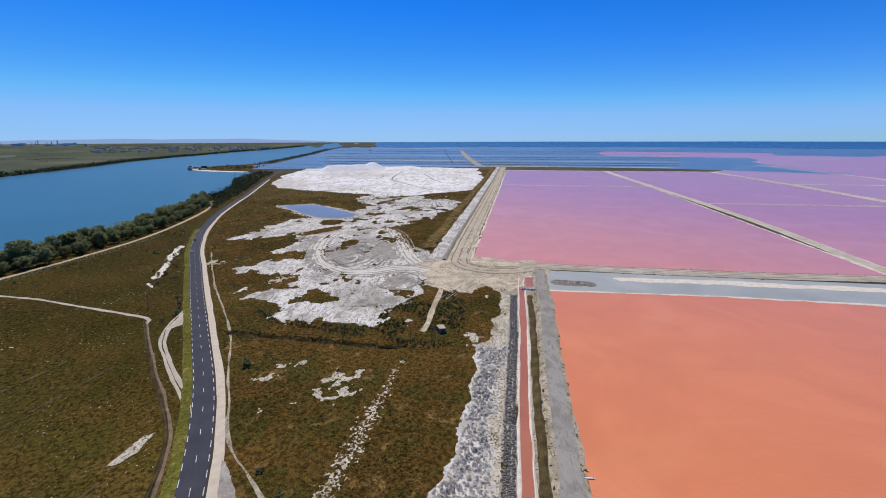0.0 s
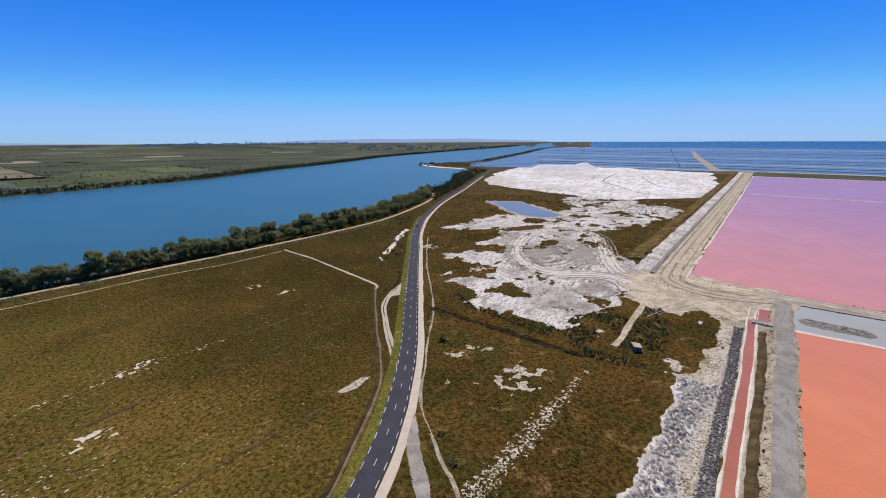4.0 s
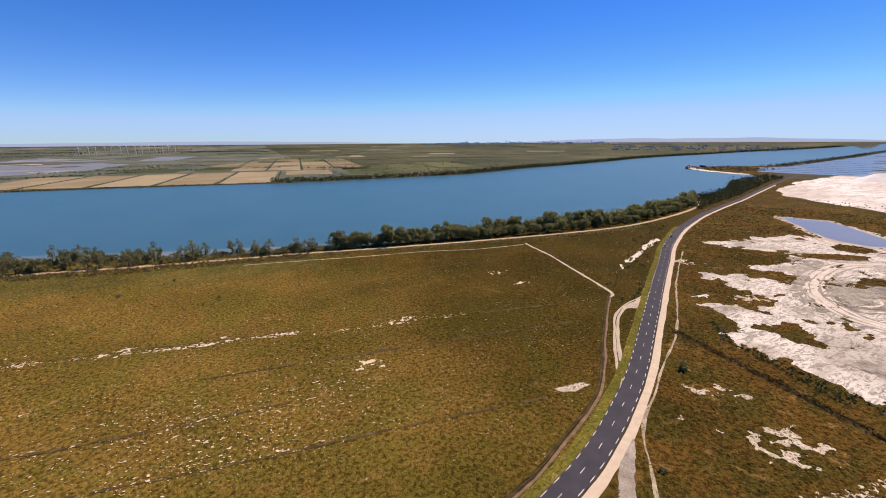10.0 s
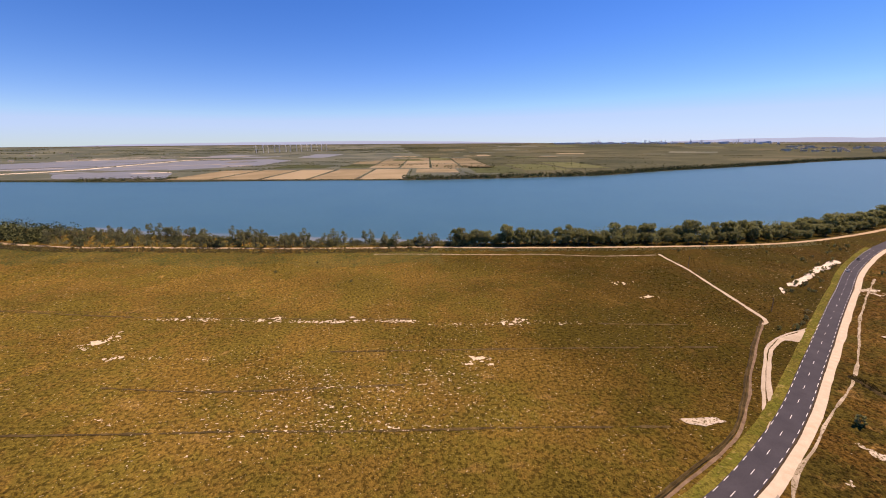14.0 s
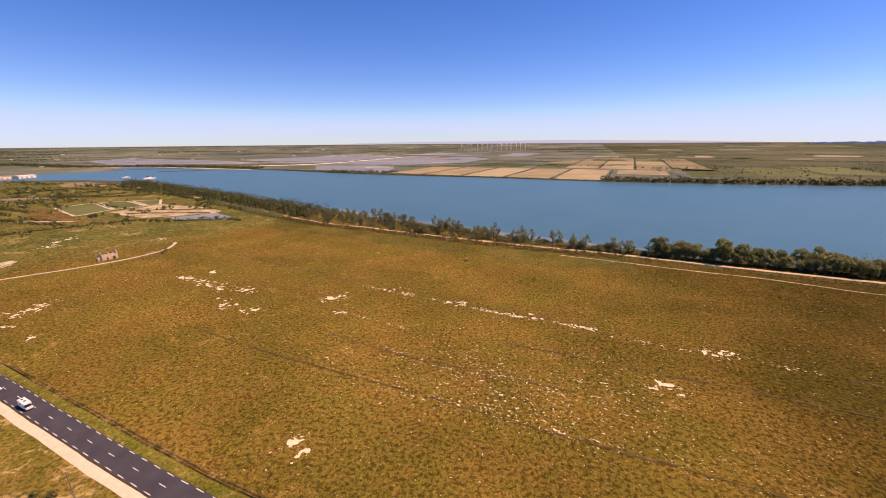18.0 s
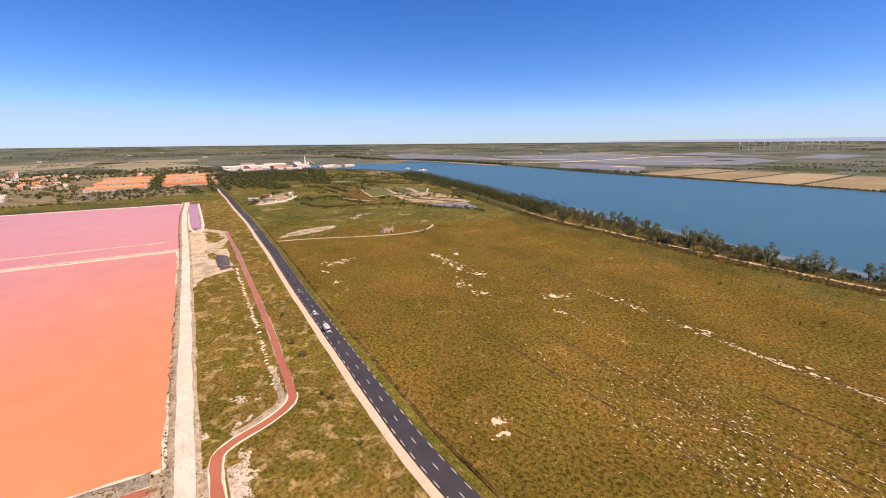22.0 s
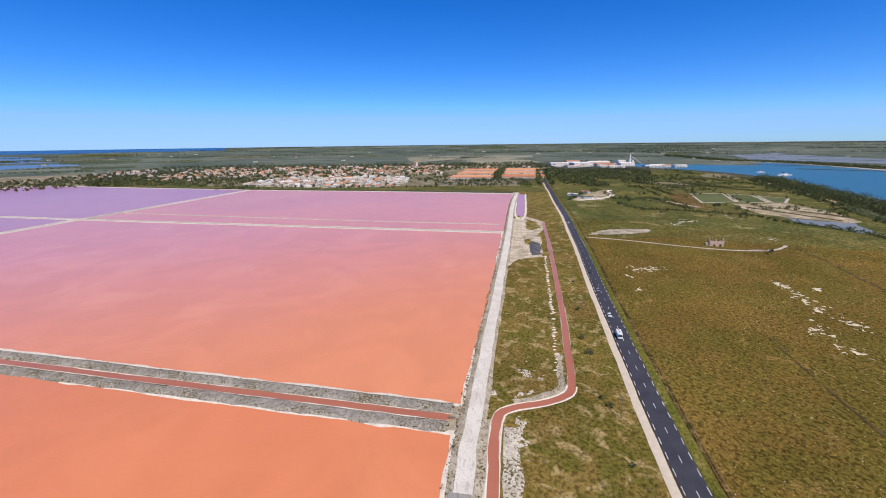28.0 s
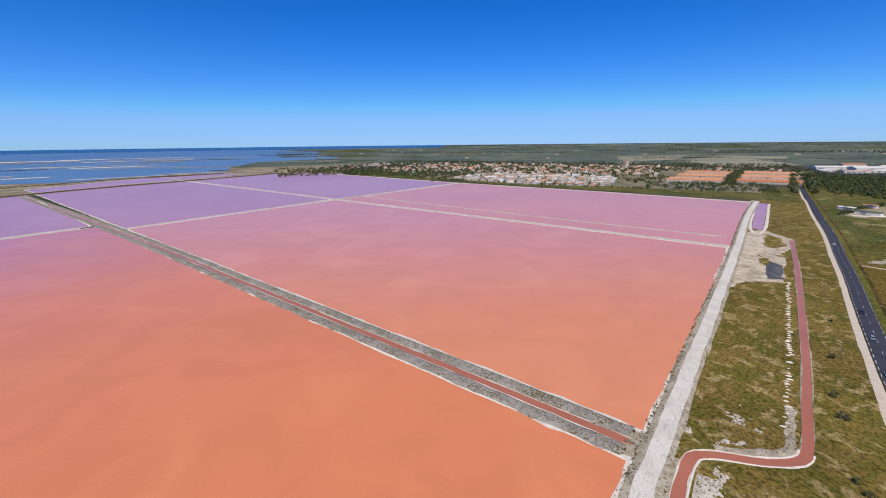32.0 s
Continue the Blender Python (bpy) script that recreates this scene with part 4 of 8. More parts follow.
setting(field("salt_scrape", scrape, (175, -50, 745, 230), 0.9, 0.06, M_SCRAPE), "white salt-crusted ground scored by grey vehicle tracks", "salt ground")
bare_area(scrape, (175, -50, 745, 230))
CHURN = [[(331, 101), (349, 81), (316, 68), (299, 74), (309, 91)], [(378, 66), (362, 43), (315, 35), (311, 52), (318, 65)], [(357, 129), (344, 113), (283, 91), (285, 100)], [(274, 48), (282, 29), (264, 16), (243, 32), (249, 45)],
         [(395, 147), (400, 126), (365, 117), (367, 133)], [(225, 58), (232, 27), (223, 22), (214, 51)]]
for k, p in enumerate(CHURN):
    xs, ys = [q[0] for q in p], [q[1] for q in p]
    mounds("churned_silt", lambda x, y, p=p, k=k: inside_poly(x, y, p) * 0.5 + 6 * fbm(x * 0.45, y, 3.4, 4, 320 + k) - 0.6, (min(xs) - 4, min(ys) - 4, max(xs) + 4, max(ys) + 4), 0.8,
           lambda x, y, k=k: 0.25 + 0.9 * np.abs(fbm(x, y, 2.2, 3, 330 + k)), M_SILT, "churned grey silt thrown up on the salt ground", "silt", "structure", 0.075)
RING = curve([(262, -6), (275, 6), (289, 20), (289, 36), (281, 53), (282, 71), (294, 86), (312, 99), (346, 110), (395, 114), (428, 98), (436, 75), (407, 52), (364, 40), (326, 31), (300, 21)], 3)
setting(ribbon("track", RING, [(-5.0, 0.085), (0, 0.13), (5.0, 0.085)], M_PALETRACK, wobble=2.4, seed=41), "smooth pale track curving round the salt ground", "track", group="dirt tracks")
for off in (-6.2, -2.4, 2.2, 6.0, 9.5):
    setting(ribbon("rut", RING + normals(RING) * off, [(-0.5, 0.14), (0, 0.2), (0.5, 0.14)], M_SILT, wobble=1.4, seed=int(off * 5) + 70), "curving wheel rut in the salt ground", "rut")
for k, (cx, cy, r) in enumerate(((316, 82, 7), (316, 82, 11), (318, 81, 15), (262, 32, 9), (262, 32, 14))):
    ln = np.array([(cx + r * 1.25 * math.cos(a), cy + r * math.sin(a)) for a in np.linspace(0.3 * k, 0.3 * k + 5.2, 40)])
    setting(ribbon("rut", ln, [(-0.6, 0.2), (0, 0.34), (0.6, 0.2)], M_CRUST if k % 2 else M_SILTDARK, wobble=1.0, seed=k + 80), "tight turning rut in the salt ground", "rut")
FLAT = [(812, 322), (880, 360), (1074, 425), (1300, 445), (1559, 436), (1640, 245), (1420, 60), (1356, -98), (1100, -92), (911, -84), (840, -66), (786, -44), (735, 8), (705, 44), (690, 90), (720, 150), (740, 190), (780, 260)]
setting(field("salt_flat", lambda x, y: inside_poly(x, y, FLAT) + 3 + 18 * fbm(x, y, 45, 5, 61), (660, -130, 1680, 470), 6, 0.08, M_SALT), "broad brilliant white salt flat", "salt flat")
bare_area(lambda x, y: inside_poly(x, y, FLAT) + 6, (660, -130, 1680, 470))


def heap_height(x, y):
    a = np.clip(1 - (along(x, y, [(1262, 345), (1268, 300), (1300, 255), (1340, 232)]) - 8) / 34, 0, 1)
    b = np.clip(1 - along(x, y, [(1340, 232), (1390, 180), (1420, 120)]) / 34, 0, 1)
    return 17 * a + 5 * b + 1.5 * fbm(x, y, 22, 4, 66) * (a + b > 0.05)


mounds("salt_heap", lambda x, y: 52 - along(x, y, [(1262, 345), (1268, 300), (1300, 255), (1340, 232), (1390, 180), (1420, 120)]), (1190, 50, 1500, 420), 4, heap_height, M_HEAP, "long heap of harvested white salt with sloping sides", "salt heap", "")
for k, (pts, w) in enumerate(((((900, 250), (960, 215), (1040, 205)), 1.4), (((1000, 170), (1050, 160), (1100, 165)), 1.4), (((780, 30), (900, 90), (1010, 130), (1240, 130)), 1.4), (((870, -30), (950, 20), (1150, 60)), 1.4))):
    setting(ribbon("mud_streak", curve(pts, 8), [(-w, 0.1), (0, 0.35), (w, 0.1)], M_SILTDARK, wobble=2.0, seed=70 + k), "thin dark streak of mud across the salt flat", "mud streak", group="mud streaks")
LAGOON = [(585, 236), (600, 196), (556, 148), (518, 113), (498, 114), (485, 130), (492, 157), (543, 200)]
bare_area(lambda x, y: inside_poly(x, y, LAGOON) + 3, (480, 100, 700, 265))
setting(field("salt_scrape", lambda x, y: inside_poly(x, y, LAGOON) + 7 + 7 * fbm(x, y, 16, 4, 73), (470, 90, 710, 275), 1.5, 0.09, M_DAM), "sandy salt margin round the pool", "salt ground")
setting(field("lagoon", lambda x, y: inside_poly(x, y, LAGOON) + 4 * fbm(x, y, 14, 3, 71), (470, 90, 700, 265), 2, 0.13, M_LILAC), "shallow lilac-blue pool among salt ground", "pool")

# dry salt patches in the scrub beside the road
PATCH = [(135, 42, 5, 7, 0), (147, 40, 4, 6, 0), (141, 44, 4, 4, 0), (155, 61, 2.5, 4, 0), (154, 68, 2, 3, 0), (144, 72, 3, 3, 0), (148, 66, 2.5, 2, 0), (130, 54, 2, 2.5, 0), (124, 65, 2, 2, 0), (179, -13, 8, 5, 0),
         (300, 178, 14, 8, -30), (200, 20, 5, 3, 0), (265, 112, 9, 6, 0)]
for k, (cx, cy, rx, ry, rot) in enumerate(PATCH):
    f = blob(cx, cy, rx, ry, rot)
    fn = lambda x, y, f=f, k=k, q=min(rx, ry): np.maximum(f(x, y) / q, -2) + 3.2 * fbm(x, y, 3.2, 5, 80 + k) - 0.85
    bx = (cx - rx - 6, cy - ry - 6, cx + rx + 6, cy + ry + 6)
    setting(field("salt_patch", fn, bx, 0.4, 0.06 + 0.004 * k, M_CREAM), "ragged pale salt patch among brown scrub", "salt patch", group="salt patches")
    bare_area(fn, bx)
STREAK = [(60, 38.5), (90, 32), (109, 28), (122, 26), (134, 23.2), (148, 21), (157, 19.5)]
fn = lambda x, y: (2.9 - along(x, y, STREAK)) * 0.9 + 4.0 * fbm(x, y, 1.2, 3, 95) - 0.5 - np.clip((x - 126) / 10, 0, 1.9)
setting(field("salt_streak", fn, (50, 8, 160, 48), 0.36, 0.06, M_CREAM), "broken white salt streak through the scrub", "salt patch")

# ---- road ----
road = setting(ribbon("road", ROAD, [(-3.75, 0.12), (0, 0.2), (3.75, 0.12)], M_ASPHALT), "two-lane dark asphalt road with dashed white lines", "road")
GR = ROAD[ROAD[:, 0] < 1000]
setting(ribbon("shoulder", GR, [(-7.2, 0.06), (-5.6, 0.16), (-4.2, 0.14)], M_GRAVEL, wobble=0.5), "pale beige gravel strip along the asphalt road", "shoulder")
setting(ribbon("shoulder_edge", GR, [(-4.4, 0.10), (-4.05, 0.17), (-3.7, 0.12)], M_SOIL, wobble=0.25, seed=4), "thin brown earth edge between asphalt and gravel", "edge")
WEST = ROAD[(ROAD[:, 0] < 40)]
setting(ribbon("verge", ROAD[ROAD[:, 0] < 430], [(3.7, 0.1), (5.2, 0.3), (7.2, 0.1)], M_VERGE, wobble=0.5), "bright green grass verge beside the road", "verge")
setting(ribbon("ditch", WEST, [(7.2, 0.12), (7.6, 0.4), (8.1, 0.08), (8.6, 0.45), (9.2, 0.1)], M_DRYBANK, wobble=0.8, lumps=0.4), "narrow dark earth ditch beside the verge", "ditch")
DITCH_E = curve([(20, 63), (50, 66), (67, 70), (82, 76), (95, 81), (113, 89.5), (130.7, 103), (147, 117), (175, 139.5), (198, 157)], 3)
setting(ribbon("ditch", DITCH_E, [(-0.2, 0.06), (0.1, 0.5), (0.5, 0.1), (0.9, 0.55), (1.3, 0.06)], M_BANK, wobble=0.6, lumps=0.5), "dark overgrown ditch winding beside the road", "ditch")
setting(ribbon("ditch_path", DITCH_E, [(-1.2, 0.07), (-0.6, 0.14), (-0.1, 0.07)], M_EARTH, wobble=0.5, seed=6), "bare brown earth lip along the winding ditch", "track")
bare_line(ROAD, 9)
bare_line(DITCH_E, 1.4)


def dash_boxes(every, long, half, start, offset, limit):
    seg = np.hypot(*np.diff(ROAD, axis=0).T)
    s = np.concatenate([[0], np.cumsum(seg)])
    nn = normals(ROAD)
    out = []
    for a in np.arange(start, s[-1] - long, every):
        x = np.interp([a, a + long], s, ROAD[:, 0])
        y = np.interp([a, a + long], s, ROAD[:, 1])
        if not limit[0] < x[0] < limit[1]:
            continue
        n = np.array([np.interp(a, s, nn[:, 0]), np.interp(a, s, nn[:, 1])])
        out.append([(x[k] + n[0] * (offset + w), y[k] + n[1] * (offset + w)) for k, w in ((0, -half), (1, -half), (1, half), (0, half))])
    return out


def box_mesh(quads, z0, z1):
    v, f = [], []
    for q in quads:
        s = len(v)
        v += [(x, y, z1) for x, y in q] + [(x, y, z0) for x, y in q]
        f += [(s, s + 1, s + 2, s + 3)] + [(s + k, s + 4 + k, s + 4 + (k + 1) % 4, s + (k + 1) % 4) for k in range(4)]
    return v, f


for q in dash_boxes(13.0, 3.0, 0.075, 4.0, 0.0, (-620, 420)):
    v, f = box_mesh([q], 0.18, 0.222)
    link("dash", v, f, M_PAINT, road)
for off, st in ((3.4, 2.0), (-3.4, 3.0)):
    v, f = box_mesh(dash_boxes(6.5, 3.0, 0.09, st, off, (-640, 430)), 0.1, 0.16)
    tagged(link("edge_dashes", v, f, M_PAINT, road), label="dashed white edge line", kind="stuff")

# ---- tracks ----
TRACKS = [
    ([(123, 88), (128.6, 92), (137.3, 99.5), (152.8, 113.6), (164, 123), (174, 131), (185, 137), (197, 141), (213, 144), (226, 149)], 0.75, M_TRACK, "pale dirt loop track joining the road"),
    ([(194, 154), (202, 159.5), (212.6, 191.8), (220, 216), (228.3, 243), (235, 276), (237, 284)], 1.0, M_TRACK, "narrow pale path across the marsh to the river"),
    ([(-1000, 745), (-655, 604), (-450, 508), (-284, 428), (-205, 407), (-134, 388), (-40, 366), (50, 350), (102, 337), (150, 326), (253, 306), (362, 292), (450, 300), (560, 326), (640, 365)], 2.2, M_SANDPATH, "sandy track along the river levee"),
    ([(6, 336), (50, 326), (95, 314.5), (141, 305), (187.6, 289), (233, 282)], 0.7, M_MARGIN, "narrow pale path at the foot of the levee"),
    ([(-403, 133), (-396, 136), (-378, 172), (-356, 205), (-340, 234), (-334, 256), (-334.5, 277), (-343, 292.5), (-349, 300)], 1.5, M_TRACK, "pale dirt track leading to a ruined house"),
    ([(186, 12), (192, 10), (214.6, 7.2), (235.7, 4.2), (262, 1)], 1.5, M_YARD, "short sandy track to a small hut"),
    ([(-349, 301), (-321, 298), (-261, 278), (-209, 261), (-171, 250), (-145, 244), (-107, 235)], 0.6, M_DRYBANK, "faint pale footpath across the marsh"),
    ([(72, 32), (81, 40), (87, 47), (94.1, 54.1), (101, 61), (109.4, 68.3), (130, 78.5), (151.3, 89.6), (180, 103.1), (213.7, 124.1), (259.6, 154.5), (333.7, 197.1)], 0.5, M_MARGIN, "narrow pale footpath beside the road"),
]
LOOP = curve(TRACKS[0][0], 3)
setting(ribbon("track", LOOP + normals(LOOP) * 1.7, [(-0.55, 0.07), (0, 0.13), (0.55, 0.07)], M_TRACK, wobble=0.5, seed=2), "second wheel track of the pale dirt loop", "track", group="dirt tracks")
bare_line(LOOP + normals(LOOP) * 2.0, 0.8)
for pts, half, mt, lab in TRACKS:
    ln = curve(pts, 3)
    setting(ribbon("track", ln, [(-half, 0.07), (0, 0.14), (half, 0.07)], mt, wobble=0.7, seed=len(pts)), lab, "track", group="dirt tracks")
    bare_line(ln, half + 0.5)
APRON = [(104, 69.5), (94, 65), (85, 58), (73, 47.5), (60, 39.5), (66, 37.5), (77, 45.5), (92, 58), (101, 64.5)]
setting(field("gravel_apron", lambda x, y: inside_poly(x, y, APRON) + 0.7 * fbm(x, y, 4, 3, 99), (55, 33, 108, 73), 0.6, 0.09, M_SILT), "pale grey gravel track branching from the road", "track")
bare_area(lambda x, y: inside_poly(x, y, APRON), (55, 33, 108, 73))
DRAIN = curve([(172, 18), (170, 27), (174.2, 48), (178, 69), (182, 92), (184.5, 107)], 2)
setting(ribbon("ditch", DRAIN, [(-1.6, 0.06), (-0.9, 0.5), (0, 0.08), (0.9, 0.6), (1.8, 0.06)], M_BANK, wobble=1.0, lumps=0.6), "dark overgrown drainage ditch through the scrub", "ditch")
bare_line(DRAIN, 2)

# furrows and salt flecks in the marsh
for pts in ([(-20, 171), (22.6, 163.3), (90, 151), (152.8, 138.5)], [(-181, 151), (-135, 139), (-84, 129), (-44, 122), (-8, 114.5), (46, 105), (93, 95.5)], [(114, 172.5), (135, 167), (157, 162)], [(-321, 297), (-261, 276), (-190, 253), (-117, 230), (-28, 209), (19, 199)], [(-105, 160), (-60, 148), (10, 138)]):
    ln = curve(pts, 4)
    xs, ys = [p[0] for p in pts], [p[1] for p in pts]
    fn = lambda x, y, ln=ln: 0.46 - along(x, y, ln) + 0.75 * fbm(x, y, 4.5, 4, 107)
    setting(field("furrow", fn, (min(xs) - 2, min(ys) - 2, max(xs) + 2, max(ys) + 2), 0.45, 0.2, M_BANK), "thin broken dark furrow through the marsh scrub", "furrow", group="marsh furrows")
FLECK = [(1.0, [(-122, 229), (-80, 219), (-32, 206), (20, 196)]), (0.72, [(29, 190), (70, 182), (114, 173)]), (0.42, [(-116, 187), (-83, 178), (-69, 175)]), (0.4, [(-63, 184), (-39, 179)]), (0.4, [(-110, 143), (-92, 137), (-76, 132)]),
         (0.22, [(-51, 123), (-8, 116), (24, 110), (46, 107)]), (1.0, [(-130, 197), (-124, 213)]), (0.6, [(51, 184), (87, 182)]), (0.8, [(-259, 214), (-226, 204)]), (0.35, [(-181, 153), (-150, 145)])]


def flecks(x, y):
    rows = np.zeros(x.shape)
    for weight, ln in FLECK:
        rows = np.maximum(rows, weight * np.exp(-(along(x, y, ln) / (2.4 + 1.2 * fbm(x, y, 9, 2, 117))) ** 2))
    a, c = 0.97 * x - 0.22 * y, 0.22 * x + 0.97 * y
    crowd = np.exp(-((x + 15) / 105) ** 2 - ((y - 138) / 48) ** 2)
    return fbm(a * 0.6, c, 0.52, 3, 111) - 0.80 + 0.66 * rows * (0.8 + 0.5 * fbm(x, y, 11, 2, 119)) + 0.38 * crowd + 0.13 * fbm(a * 0.4, c, 14, 3, 113) - 0.3 * np.clip((x - 90) / 60, 0, 1)


setting(field("salt_flecks", flecks, (-310, 75, 175, 250), 0.3, 0.24, M_FLECK), "scattered small white salt flecks between the marsh scrub", "salt flecks", "stuff")
SPOT = [(-289, 139, 6, 4), (-285, 147, 5, 4), (-289, 154, 5, 5), (-272, 126, 3, 2.5), (-246, 120, 3, 2), (-187, 183, 6, 4), (-180, 179, 5, 4), (-163, 177, 6, 4), (-190, 203, 6, 4), (-207, 201, 6, 4),
        (-220, 207, 7, 4), (-233, 211, 6, 4), (-248, 215, 6, 3), (-238, 230, 5, 3), (-127, 203, 6, 4), (-133, 199, 4, 3), (-77.3, 86.4, 3, 5), (-72, 84, 3, 3), (44.5, 150.2, 5, 3), (162.7, 224.4, 6, 3), (164.3, 199, 5, 3),
        (-113, 184.8, 5, 2), (-487, 346, 11, 5), (-449, 258, 8, 6), (-462, 273, 5, 6), (-466, 288, 8, 6), (-374, 305, 6, 4), (-98, 224, 7, 4), (-55, 213, 7, 4), (-10, 203, 8, 3), (72, 184, 6, 3)]
for k, (cx, cy, rx, ry) in enumerate(SPOT):
    f = blob(cx, cy, rx, ry, 35 if 260 < cx < 330 else 0)
    fn = lambda x, y, f=f, k=k, q=min(rx, ry): np.maximum(f(x, y) / q, -2) + 3.4 * fbm(x, y, 2.2, 5, 120 + k) - 0.9
    bx = (cx - max(rx, ry) - 4, cy - max(rx, ry) - 4, cx + max(rx, ry) + 4, cy + max(rx, ry) + 4)
    setting(field("salt_patch", fn, bx, 0.35, 0.16 + 0.004 * k, M_FLECK), "ragged white salt patch in the marsh", "salt patch", group="salt patches")
    bare_area(fn, bx)

PAN = [(98.5, 98.6), (100, 95.4), (104.5, 93.4), (113, 93.8), (111.7, 96.9), (105, 97.3)]
fn = lambda x, y: inside_poly(x, y, PAN) + 0.8 * fbm(x, y, 3, 4, 137)
setting(field("salt_patch", fn, (92, 88, 118, 104), 0.4, 0.16, M_CREAM), "bare pinkish mud pan among the marsh scrub", "salt patch", group="salt patches")
bare_area(fn, (92, 88, 118, 104))
OLD = [(-404, 146), (-413, 151), (-428, 168), (-430, 205), (-424, 224), (-410, 208), (-403, 180)]
fn = lambda x, y: inside_poly(x, y, OLD) + 5.0 * fbm(x, y * 0.5, 5, 4, 139) - 1.5
setting(field("salt_patch", fn, (-440, 138, -395, 232), 0.7, 0.1, M_PALE), "long pale stony patch beside the road", "salt patch", group="salt patches")
bare_area(fn, (-440, 138, -395, 232))
fn = lambda x, y: 2.3 - along(x, y, [(246, 186), (257, 196.4), (277, 202), (327, 225), (355, 236)]) - np.clip((275 - x) / 12, 0, 3) + 3.0 * fbm(x, y, 9, 4, 131)
setting(field("salt_patch", fn, (225, 165, 375, 250), 0.6, 0.1, M_CRUST), "long smooth white salt strip between path and road", "salt patch", group="salt patches")
bare_area(fn, (225, 165, 375, 250))
APRON2 = [(188, 138), (200, 142), (226, 150), (216, 142), (204, 135), (196, 135)]
fn = lambda x, y: inside_poly(x, y, APRON2) + 1.6 * fbm(x, y, 5, 3, 133)
setting(field("gravel_apron", fn, (160, 118, 235, 156), 0.7, 0.075, M_TRACK), "pale trodden apron where the loop track meets the road", "track")
bare_area(fn, (160, 118, 235, 156))

# west yard, slab and narrow pool
WYARD = [(-415, 64), (-502, 88), (-519, 104), (-501, 111), (-478, 118), (-445, 112), (-409, 98), (-325, 80), (-322, 65), (-310, 51), (-295, 45), (-330, 44)]
TUFT = [[(-492, 101), (-477, 110), (-443, 107), (-427, 94), (-436, 90)], [(-400, 79), (-389, 86), (-367, 79), (-375, 75)], [(-420, 103), (-398, 97), (-402, 91)]]


def west_yard(x, y):
    v = inside_poly(x, y, WYARD) + 3.0 * fbm(x, y, 9, 5, 141)
    for p in TUFT:
        v = np.minimum(v, 4.0 * fbm(x, y, 7, 4, 145) - inside_poly(x, y, p))
    return v


setting(field("sand_yard", west_yard, (-530, 36, -285, 130), 0.8, 0.09, M_YARD), "pale sandy yard beside the canal", "yard")
bare_area(west_yard, (-530, 36, -285, 130))
HEAP = [(-366, 77), (-380, 83), (-371, 89), (-352, 85), (-338, 81), (-332, 82), (-330, 72), (-345, 73)]
mounds("gravel_heap", lambda x, y: inside_poly(x, y, HEAP) + 1.6 * fbm(x, y, 5, 3, 147), (-390, 62, -322, 96), 0.7, lambda x, y: 0.7 + 1.1 * np.abs(fbm(x, y, 6, 4, 143)), M_CHIP, "low dark heap of grey chippings on the sandy yard", "gravel heap", "")
setting(poly_sheet("violet_pool", [(-742, 138), (-736, 150), (-515, 103), (-522, 95)], 0.16, M_PURPLE), "narrow violet brine pool by the dyke track", "pool")
for pts in ([(-744, 137.5), (-522, 93.8), (-513.5, 104.2), (-736, 151.5)],):
    setting(ribbon("salt_rim", curve(pts, 4), [(-1.5, 0.1), (0, 0.35), (1.5, 0.1)], M_CRUST, wobble=0.8), "white salt crust along the narrow pool", "salt crust", group="salt rims")
fn = lambda x, y: np.maximum(np.maximum(blob(-148, 31, 9, 4.5, 20)(x, y), 2.2 - along(x, y, [(-137, 12), (-135, 20), (-140, 33), (-146, 41)])), blob(-172, 34, 14, 2.2, -10)(x, y) - 0.8) * 0.7 + 4.6 * fbm(x, y, 2.4, 5, 151) - 1.9
setting(field("salt_patch", fn, (-195, 6, -120, 48), 0.45, 0.07, M_CREAM), "pale salty ground inside the canal bend", "salt patch")
bare_area(fn, (-195, 6, -120, 48))
fn = lambda x, y: blob(-114, 18.5, 15, 4.0, -9)(x, y) * 0.7 + 4.2 * fbm(x, y, 2.2, 5, 153) - 1.9
setting(field("salt_patch", fn, (-135, 8, -85, 30), 0.5, 0.07, M_CREAM), "pale salty ground along the canal", "salt patch")
bare_area(fn, (-135, 8, -85, 30))


def lumps_along():
    v, f = [], []
    rng = np.random.default_rng(5)
    ln = CANAL[(CANAL[:, 0] < -150) & (CANAL[:, 0] > -330)]
    base = ln + normals(ln) * 5.4
    for k in range(0, len(base) - 1, 1):
        c, r = base[k] + rng.normal(0, 0.4, 2), rng.uniform(0.5, 1.15)
        s = len(v)
        v += [(c[0] + r * 0.55 * math.cos(a), c[1] + r * 1.25 * math.sin(a), 0.05) for a in np.arange(6) * math.pi / 3] + [(c[0], c[1] - 0.6 * r, 0.5 * r), (c[0], c[1] + 0.6 * r, 0.5 * r)]
        f += [(s, s + 1, s + 7), (s + 1, s + 2, s + 7), (s + 2, s + 3, s + 6, s + 7), (s + 3, s + 4, s + 6), (s + 4, s + 5, s + 6), (s + 5, s, s + 7, s + 6)]
    tagged(link("spoil_lumps", v, f, M_CRUST), label="row of small pale spoil lumps along the canal", category="spoil", kind="stuff")


lumps_along()


